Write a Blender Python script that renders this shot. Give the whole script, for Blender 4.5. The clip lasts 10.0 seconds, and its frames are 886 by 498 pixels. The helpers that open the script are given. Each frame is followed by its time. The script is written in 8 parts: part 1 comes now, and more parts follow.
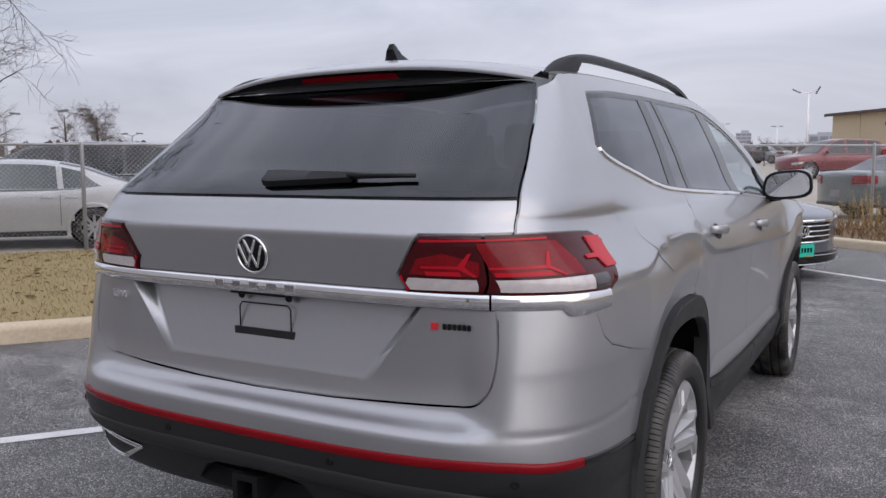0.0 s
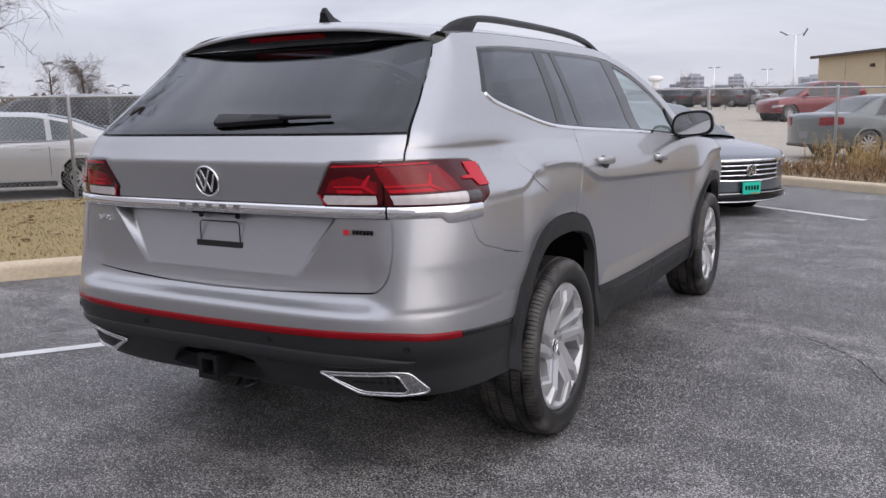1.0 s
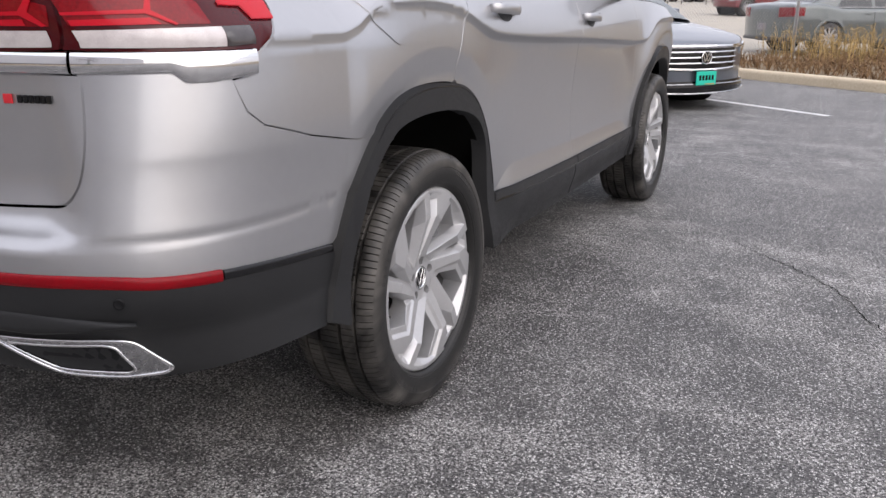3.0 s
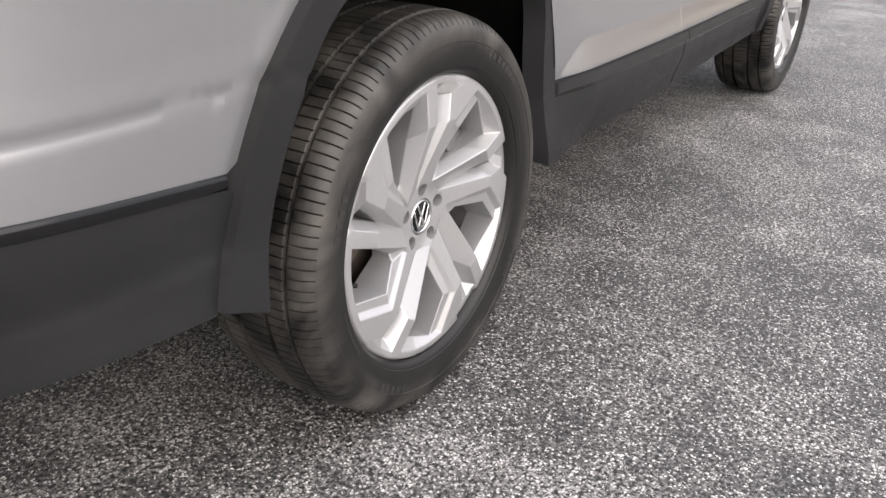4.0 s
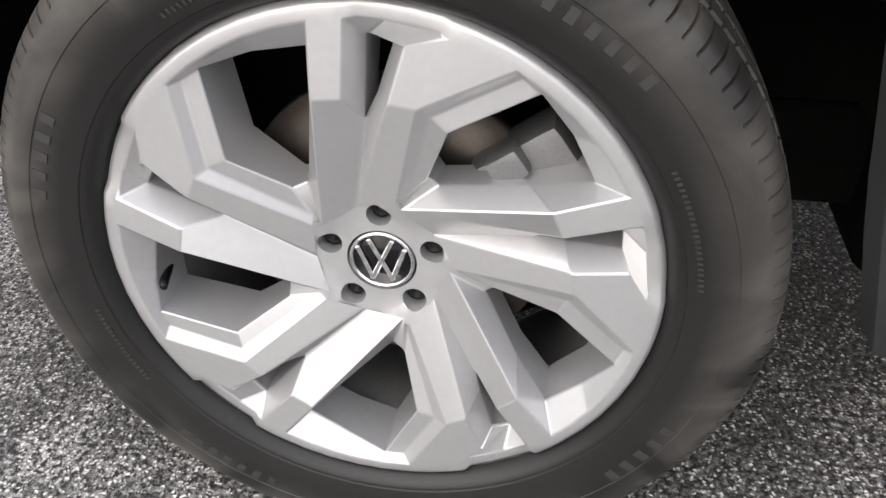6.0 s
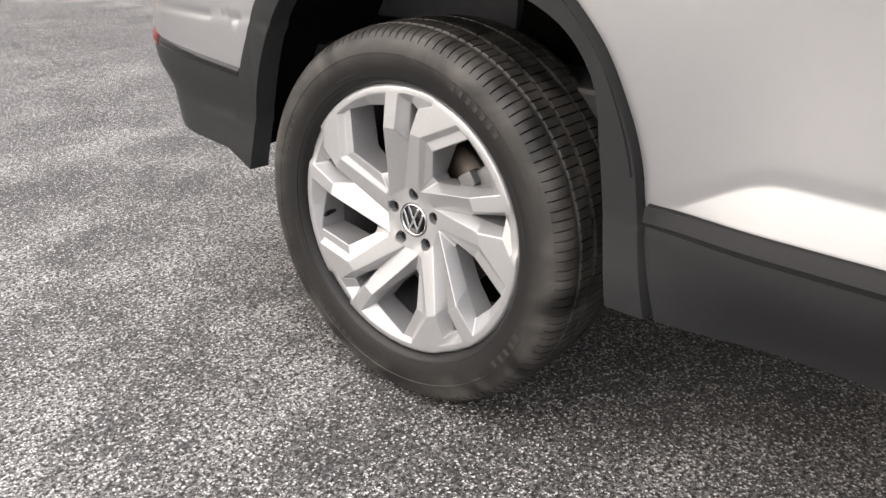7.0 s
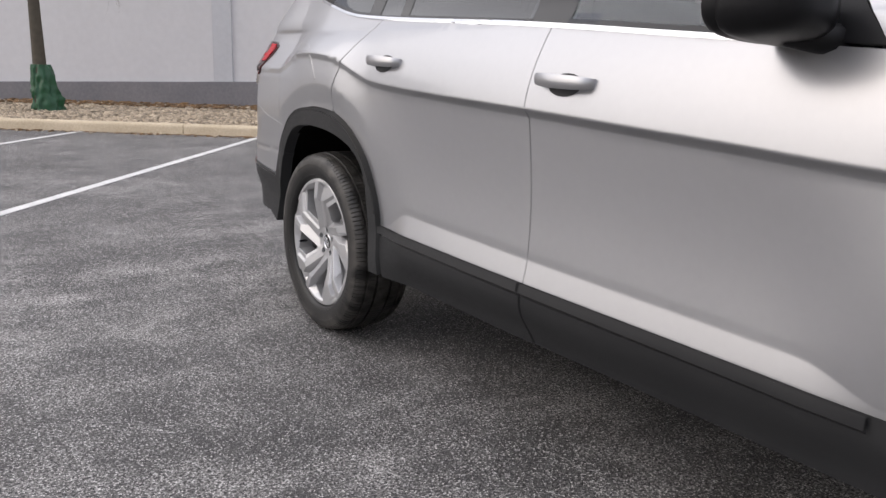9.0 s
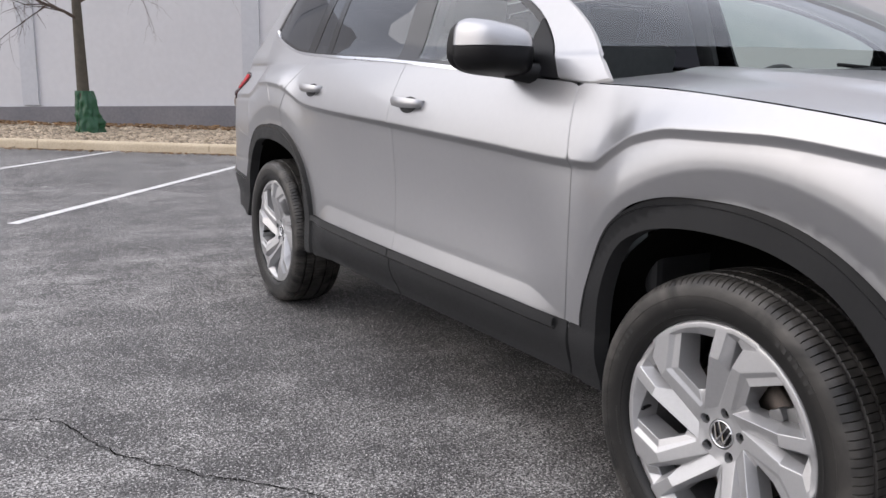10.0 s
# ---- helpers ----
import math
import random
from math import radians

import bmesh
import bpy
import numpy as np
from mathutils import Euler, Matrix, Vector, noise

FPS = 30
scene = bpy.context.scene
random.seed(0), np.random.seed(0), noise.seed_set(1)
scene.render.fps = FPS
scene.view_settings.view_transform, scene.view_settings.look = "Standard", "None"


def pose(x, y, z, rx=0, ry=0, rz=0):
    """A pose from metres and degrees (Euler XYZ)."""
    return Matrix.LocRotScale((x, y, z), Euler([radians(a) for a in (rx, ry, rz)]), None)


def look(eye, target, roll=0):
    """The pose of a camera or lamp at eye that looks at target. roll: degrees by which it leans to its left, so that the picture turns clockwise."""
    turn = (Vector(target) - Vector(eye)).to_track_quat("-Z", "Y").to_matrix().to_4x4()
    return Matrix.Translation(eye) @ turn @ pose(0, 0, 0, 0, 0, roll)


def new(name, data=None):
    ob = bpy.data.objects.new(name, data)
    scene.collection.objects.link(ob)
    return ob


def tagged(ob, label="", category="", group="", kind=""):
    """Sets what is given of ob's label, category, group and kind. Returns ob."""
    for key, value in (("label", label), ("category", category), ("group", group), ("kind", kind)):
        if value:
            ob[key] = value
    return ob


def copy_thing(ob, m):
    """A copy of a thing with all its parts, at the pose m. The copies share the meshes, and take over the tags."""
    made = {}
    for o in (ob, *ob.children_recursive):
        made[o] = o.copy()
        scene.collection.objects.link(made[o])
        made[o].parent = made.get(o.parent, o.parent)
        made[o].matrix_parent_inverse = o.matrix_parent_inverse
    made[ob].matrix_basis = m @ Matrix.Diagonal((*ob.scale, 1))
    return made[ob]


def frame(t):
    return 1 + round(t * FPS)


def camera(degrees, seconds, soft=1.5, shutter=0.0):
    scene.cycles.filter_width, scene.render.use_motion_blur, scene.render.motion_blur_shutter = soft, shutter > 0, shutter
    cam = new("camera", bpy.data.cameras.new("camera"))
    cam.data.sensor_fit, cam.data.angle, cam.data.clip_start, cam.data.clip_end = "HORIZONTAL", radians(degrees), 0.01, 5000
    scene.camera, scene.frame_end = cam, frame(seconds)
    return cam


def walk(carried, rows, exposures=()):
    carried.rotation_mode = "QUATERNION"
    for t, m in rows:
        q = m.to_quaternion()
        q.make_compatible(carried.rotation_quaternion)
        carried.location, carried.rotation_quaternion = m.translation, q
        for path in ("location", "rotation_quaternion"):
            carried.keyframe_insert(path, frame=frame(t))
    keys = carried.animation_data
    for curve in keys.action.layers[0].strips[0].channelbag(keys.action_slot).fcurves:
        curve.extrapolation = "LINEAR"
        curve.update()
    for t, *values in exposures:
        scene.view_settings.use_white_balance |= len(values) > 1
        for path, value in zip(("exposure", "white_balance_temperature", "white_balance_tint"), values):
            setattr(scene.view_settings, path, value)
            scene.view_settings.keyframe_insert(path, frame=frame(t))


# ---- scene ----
cam = camera(56.6, 10.0)
PATH = [
    (0, (1.628, -2.780, 1.390), (0.642, -1.052, 1.185), -0.3),
    (0.5, (1.978, -3.001, 1.384), (1.002, -1.281, 1.090), -0.7),
    (1, (2.192, -3.206, 1.368), (1.228, -1.485, 1.040), -1.1),
    (1.5, (2.290, -3.260, 1.364), (1.347, -1.534, 1.003), -1.3),
    (2, (2.266, -2.965, 1.339), (1.363, -1.230, 0.926), -1.1),
    (2.5, (2.165, -2.514, 1.256), (1.309, -0.772, 0.774), -0.3),
    (3, (2.005, -2.041, 1.148), (1.166, -0.317, 0.578), 0.0),
    (3.2, (1.945, -1.837, 1.083), (1.097, -0.132, 0.472), 0.0),
    (4.3, (1.695, -0.940, 0.951), (0.667, 0.492, 0.006), 1.5),
    (4.5, (1.686, -0.767, 0.901), (0.585, 0.591, -0.070), 0.6),
    (5, (1.631, -0.394, 0.854), (0.287, 0.629, -0.217), -0.8),
    (5.3, (1.550, -0.205, 0.839), (0.069, 0.499, -0.306), -0.8),
    (5.5, (1.517, -0.110, 0.839), (-0.031, 0.312, -0.354), -0.7),
    (5.7, (1.515, 0.000, 0.833), (-0.082, 0.117, -0.365), -0.8),
    (6.8, (2.005, 0.794, 0.951), (0.530, -0.254, 0.099), 0.4),
    (7, (2.083, 0.995, 0.967), (0.652, -0.155, 0.175), 0.9),
    (7.5, (2.287, 1.525, 1.018), (0.949, 0.197, 0.349), 1.3),
    (8, (2.366, 2.027, 1.100), (1.138, 0.564, 0.507), 1.3),
    (8.5, (2.398, 2.569, 1.132), (1.247, 1.010, 0.639), 1.8),
    (9, (2.437, 3.130, 1.137), (1.352, 1.509, 0.693), 1.5),
    (9.6, (2.408, 3.769, 1.158), (1.382, 2.101, 0.752), 1.3),
    (10, (2.424, 4.187, 1.163), (1.419, 2.503, 0.770), 1.1),
]
walk(cam, [(t, look(eye, target, roll)) for t, eye, target, roll in PATH],
     [(0, 0.20, 6200, 15), (0.5, 0.36, 6240, 15), (0.8, 0.38, 6250, 15), (2.0, 0.51, 6300, 15), (3.2, 0.84, 6500, 14), (4.5, 1.42, 6800, 11), (5.0, 1.44, 6600, 10), (5.5, 1.32, 6500, 10), (7.0, 1.28, 6900, 11), (7.5, 1.14, 6850, 11), (8.0, 0.95, 6700, 12), (8.5, 0.62, 6500, 12), (9.0, 0.56, 6550, 13), (10, 0.66, 6400, 13)])

# ---------------------------------------------------------------- world, sun, exposure
A45 = math.sqrt(0.5)
LOT = 52.0
LC, LS = math.cos(radians(LOT)), math.sin(radians(LOT))


def lot(a, b, z=0.0):
    """A place from the lot's own axes: a along the stall lines, b across them."""
    return Vector((a * LC + b * LS, a * LS - b * LC, z))


def site(a, b, z=0.0):
    """A place from the axes of the fence and of what lies behind it."""
    return Vector(((a + b) * A45, (a - b) * A45, z))


def build_world():
    w = bpy.data.worlds.new("overcast_sky")
    scene.world = w
    w.use_nodes = True
    nt = w.node_tree
    nt.nodes.clear()
    out = nt.nodes.new("ShaderNodeOutputWorld")
    bg = nt.nodes.new("ShaderNodeBackground")
    sky = nt.nodes.new("ShaderNodeTexSky")
    sky.sky_type = "NISHITA"
    sky.sun_disc = False
    sky.sun_elevation = radians(32)
    sky.sun_rotation = radians(115)
    sky.air_density, sky.dust_density, sky.ozone_density = 1.0, 4.0, 1.0
    tc = nt.nodes.new("ShaderNodeTexCoord")
    mp = nt.nodes.new("ShaderNodeMapping")
    mp.inputs["Scale"].default_value = (1.0, 1.0, 4.5)
    nz = nt.nodes.new("ShaderNodeTexNoise")
    nz.inputs["Scale"].default_value = 2.2
    nz.inputs["Detail"].default_value = 7.0
    nz.inputs["Roughness"].default_value = 0.55
    nz.inputs["Distortion"].default_value = 0.6
    ramp = nt.nodes.new("ShaderNodeValToRGB")
    ramp.color_ramp.elements[0].position, ramp.color_ramp.elements[0].color = 0.3, (3.7, 3.83, 4.2, 1)
    ramp.color_ramp.elements[1].position, ramp.color_ramp.elements[1].color = 0.72, (5.8, 5.8, 6.1, 1)
    mix = nt.nodes.new("ShaderNodeMix")
    mix.data_type = "RGBA"
    mix.inputs["Factor"].default_value = 0.88
    nt.links.new(tc.outputs["Generated"], mp.inputs["Vector"])
    nt.links.new(mp.outputs["Vector"], nz.inputs["Vector"])
    nt.links.new(nz.outputs["Fac"], ramp.inputs["Fac"])
    nt.links.new(sky.outputs["Color"], mix.inputs["A"])
    nt.links.new(ramp.outputs["Color"], mix.inputs["B"])
    sepz = nt.nodes.new("ShaderNodeSeparateXYZ")
    nt.links.new(tc.outputs["Generated"], sepz.inputs["Vector"])
    lift = nt.nodes.new("ShaderNodeMapRange")
    lift.inputs["From Min"].default_value, lift.inputs["From Max"].default_value = 0.12, 1.0
    lift.inputs["To Min"].default_value, lift.inputs["To Max"].default_value = 1.0, 1.95
    nt.links.new(sepz.outputs["Z"], lift.inputs["Value"])
    scl = nt.nodes.new("ShaderNodeVectorMath")
    scl.operation = "SCALE"
    nt.links.new(mix.outputs["Result"], scl.inputs[0])
    nt.links.new(lift.outputs["Result"], scl.inputs["Scale"])
    nt.links.new(scl.outputs["Vector"], bg.inputs["Color"])
    bg.inputs["Strength"].default_value = 0.122
    nt.links.new(bg.outputs["Background"], out.inputs["Surface"])


build_world()
sun_data = bpy.data.lights.new("sun", "SUN")
sun_data.energy, sun_data.angle, sun_data.color = 0.95, radians(85), (1.0, 0.96, 0.9)
sun = new("sun", sun_data)
sun.matrix_world = look((8.0, -3.8, 5.6), (0, 0, 0))


# ---------------------------------------------------------------- materials
def material(name, color, rough=0.5, metal=0.0, coat=0.0, spec=0.5, vary=None, scale=20.0, bump=0.0, bump_scale=200.0, trans=0.0, emit=0.0, rnd=0.0, rvar=0.0):
    """A Principled material: colour varied at two scales towards vary, with a fine bump."""
    m = bpy.data.materials.new(name)
    m.use_nodes = True
    nt = m.node_tree
    bs = nt.nodes["Principled BSDF"]
    bs.inputs["Base Color"].default_value = (*color, 1)
    bs.inputs["Roughness"].default_value = rough
    bs.inputs["Metallic"].default_value = metal
    bs.inputs["Coat Weight"].default_value = coat
    bs.inputs["Coat Roughness"].default_value = 0.07
    bs.inputs["Specular IOR Level"].default_value = spec
    bs.inputs["Transmission Weight"].default_value = trans
    if emit:
        bs.inputs["Emission Color"].default_value = (*color, 1)
        bs.inputs["Emission Strength"].default_value = emit
    tc = nt.nodes.new("ShaderNodeTexCoord")
    if vary or rvar:
        big = nt.nodes.new("ShaderNodeTexNoise")
        big.inputs["Scale"].default_value = scale
        big.inputs["Detail"].default_value = 6.0
        fine = nt.nodes.new("ShaderNodeTexNoise")
        fine.inputs["Scale"].default_value = scale * 14
        fine.inputs["Detail"].default_value = 3.0
        add = nt.nodes.new("ShaderNodeMath")
        add.operation = "MULTIPLY_ADD"
        add.inputs[1].default_value = 0.5
        nt.links.new(tc.outputs["Object"], big.inputs["Vector"])
        nt.links.new(tc.outputs["Object"], fine.inputs["Vector"])
        half = nt.nodes.new("ShaderNodeMath")
        half.operation = "MULTIPLY"
        half.inputs[1].default_value = 0.5
        nt.links.new(big.outputs["Fac"], half.inputs[0])
        nt.links.new(fine.outputs["Fac"], add.inputs[0])
        nt.links.new(half.outputs[0], add.inputs[2])
        mr = nt.nodes.new("ShaderNodeMapRange")
        mr.inputs["From Min"].default_value, mr.inputs["From Max"].default_value = 0.32, 0.68
        nt.links.new(add.outputs[0], mr.inputs["Value"])
        if vary:
            mx = nt.nodes.new("ShaderNodeMix")
            mx.data_type = "RGBA"
            mx.inputs["A"].default_value = (*color, 1)
            mx.inputs["B"].default_value = (*vary, 1)
            nt.links.new(mr.outputs["Result"], mx.inputs["Factor"])
            last = mx.outputs["Result"]
            if rnd:
                info = nt.nodes.new("ShaderNodeObjectInfo")
                hsv = nt.nodes.new("ShaderNodeHueSaturation")
                r2 = nt.nodes.new("ShaderNodeMapRange")
                r2.inputs["To Min"].default_value, r2.inputs["To Max"].default_value = 1 - rnd, 1 + rnd
                nt.links.new(info.outputs["Random"], r2.inputs["Value"])
                nt.links.new(r2.outputs["Result"], hsv.inputs["Value"])
                nt.links.new(last, hsv.inputs["Color"])
                last = hsv.outputs["Color"]
            nt.links.new(last, bs.inputs["Base Color"])
        if rvar:
            rr = nt.nodes.new("ShaderNodeMapRange")
            rr.inputs["To Min"].default_value, rr.inputs["To Max"].default_value = max(0, rough - rvar), min(1, rough + rvar)
            nt.links.new(mr.outputs["Result"], rr.inputs["Value"])
            nt.links.new(rr.outputs["Result"], bs.inputs["Roughness"])
    if bump:
        nb = nt.nodes.new("ShaderNodeTexNoise")
        nb.inputs["Scale"].default_value = bump_scale
        nb.inputs["Detail"].default_value = 4.0
        bp = nt.nodes.new("ShaderNodeBump")
        bp.inputs["Strength"].default_value = bump
        bp.inputs["Distance"].default_value = 0.002
        nt.links.new(tc.outputs["Object"], nb.inputs["Vector"])
        nt.links.new(nb.outputs["Fac"], bp.inputs["Height"])
        nt.links.new(bp.outputs["Normal"], bs.inputs["Normal"])
    return m


def asphalt_material():
    """Worn asphalt: dark binder, pale aggregate specks, scuffed lighter patches and streaks."""
    m = bpy.data.materials.new("asphalt")
    m.use_nodes = True
    nt = m.node_tree
    N, Lk = nt.nodes.new, nt.links.new
    bs = nt.nodes["Principled BSDF"]
    tc = N("ShaderNodeTexCoord")

    def noise_tex(scale, detail=4.0, rough=0.5, src=None):
        n = N("ShaderNodeTexNoise")
        n.inputs["Scale"].default_value, n.inputs["Detail"].default_value, n.inputs["Roughness"].default_value = scale, detail, rough
        Lk(src or tc.outputs["Object"], n.inputs["Vector"])
        return n.outputs["Fac"]

    def rng(v, a, b, c=0.0, d=1.0):
        r = N("ShaderNodeMapRange")
        for k, x in zip(("From Min", "From Max", "To Min", "To Max"), (a, b, c, d)):
            r.inputs[k].default_value = x
        Lk(v, r.inputs["Value"])
        return r.outputs["Result"]

    def mth(op, a, b):
        n = N("ShaderNodeMath")
        n.operation = op
        for i, v in enumerate((a, b)):
            if isinstance(v, (int, float)):
                n.inputs[i].default_value = v
            else:
                Lk(v, n.inputs[i])
        return n.outputs[0]

    wob = N("ShaderNodeTexNoise")
    wob.inputs["Scale"].default_value = 120.0
    Lk(tc.outputs["Object"], wob.inputs["Vector"])
    off = N("ShaderNodeVectorMath")
    off.operation = "MULTIPLY_ADD"
    off.inputs[1].default_value = (0.010, 0.010, 0.010)
    Lk(wob.outputs["Color"], off.inputs[0])
    Lk(tc.outputs["Object"], off.inputs[2])
    vor = N("ShaderNodeTexVoronoi")
    vor.inputs["Scale"].default_value = 185.0
    vor.inputs["Randomness"].default_value = 1.0
    Lk(off.outputs["Vector"], vor.inputs["Vector"])
    sep = N("ShaderNodeSeparateColor")
    Lk(vor.outputs["Color"], sep.inputs["Color"])
    broad = noise_tex(0.5, 4.0, 0.55)
    patch = noise_tex(2.6, 10.0, 0.74)
    st = N("ShaderNodeMapping")
    st.inputs["Rotation"].default_value = (0, 0, radians(24))
    st.inputs["Scale"].default_value = (0.35, 2.2, 1)
    Lk(tc.outputs["Object"], st.inputs["Vector"])
    streak = noise_tex(1.5, 9.0, 0.68, st.outputs["Vector"])
    worn = mth("MINIMUM", mth("MULTIPLY", mth("ADD", rng(patch, 0.43, 0.66), rng(streak, 0.48, 0.68, 0.0, 0.7)), rng(broad, 0.36, 0.60, 0.35, 1.15)), 1.25)
    keep = mth("SUBTRACT", 0.62, mth("MULTIPLY", worn, 0.36))
    speck = mth("MULTIPLY", rng(mth("SUBTRACT", sep.outputs["Red"], keep), 0.0, 0.20), rng(mth("ADD", vor.outputs["Distance"], mth("MULTIPLY", sep.outputs["Green"], 0.35)), 0.75, 0.30))
    grain = noise_tex(105.0, 5.0, 0.72)
    dust = mth("MULTIPLY", rng(worn, 0.0, 1.0, 0.28, 1.1), rng(grain, 0.45, 0.60))
    mx = N("ShaderNodeMix")
    mx.data_type = "RGBA"
    mx.inputs["A"].default_value, mx.inputs["B"].default_value = (0.020, 0.0195, 0.020, 1), (0.52, 0.503, 0.483, 1)
    Lk(mth("MULTIPLY", dust, 0.66), mx.inputs["Factor"])
    mx2 = N("ShaderNodeMix")
    mx2.data_type = "RGBA"
    mx2.inputs["B"].default_value = (0.74, 0.72, 0.70, 1)
    Lk(mx.outputs["Result"], mx2.inputs["A"])
    Lk(speck, mx2.inputs["Factor"])
    Lk(mx2.outputs["Result"], bs.inputs["Base Color"])
    Lk(rng(worn, 0.0, 1.2, 0.52, 0.8), bs.inputs["Roughness"])
    bs.inputs["Specular IOR Level"].default_value = 0.36
    bp = N("ShaderNodeBump")
    bp.inputs["Strength"].default_value = 0.7
    bp.inputs["Distance"].default_value = 0.004
    Lk(mth("ADD", vor.outputs["Distance"], noise_tex(90.0, 3.0)), bp.inputs["Height"])
    Lk(bp.outputs["Normal"], bs.inputs["Normal"])
    return m


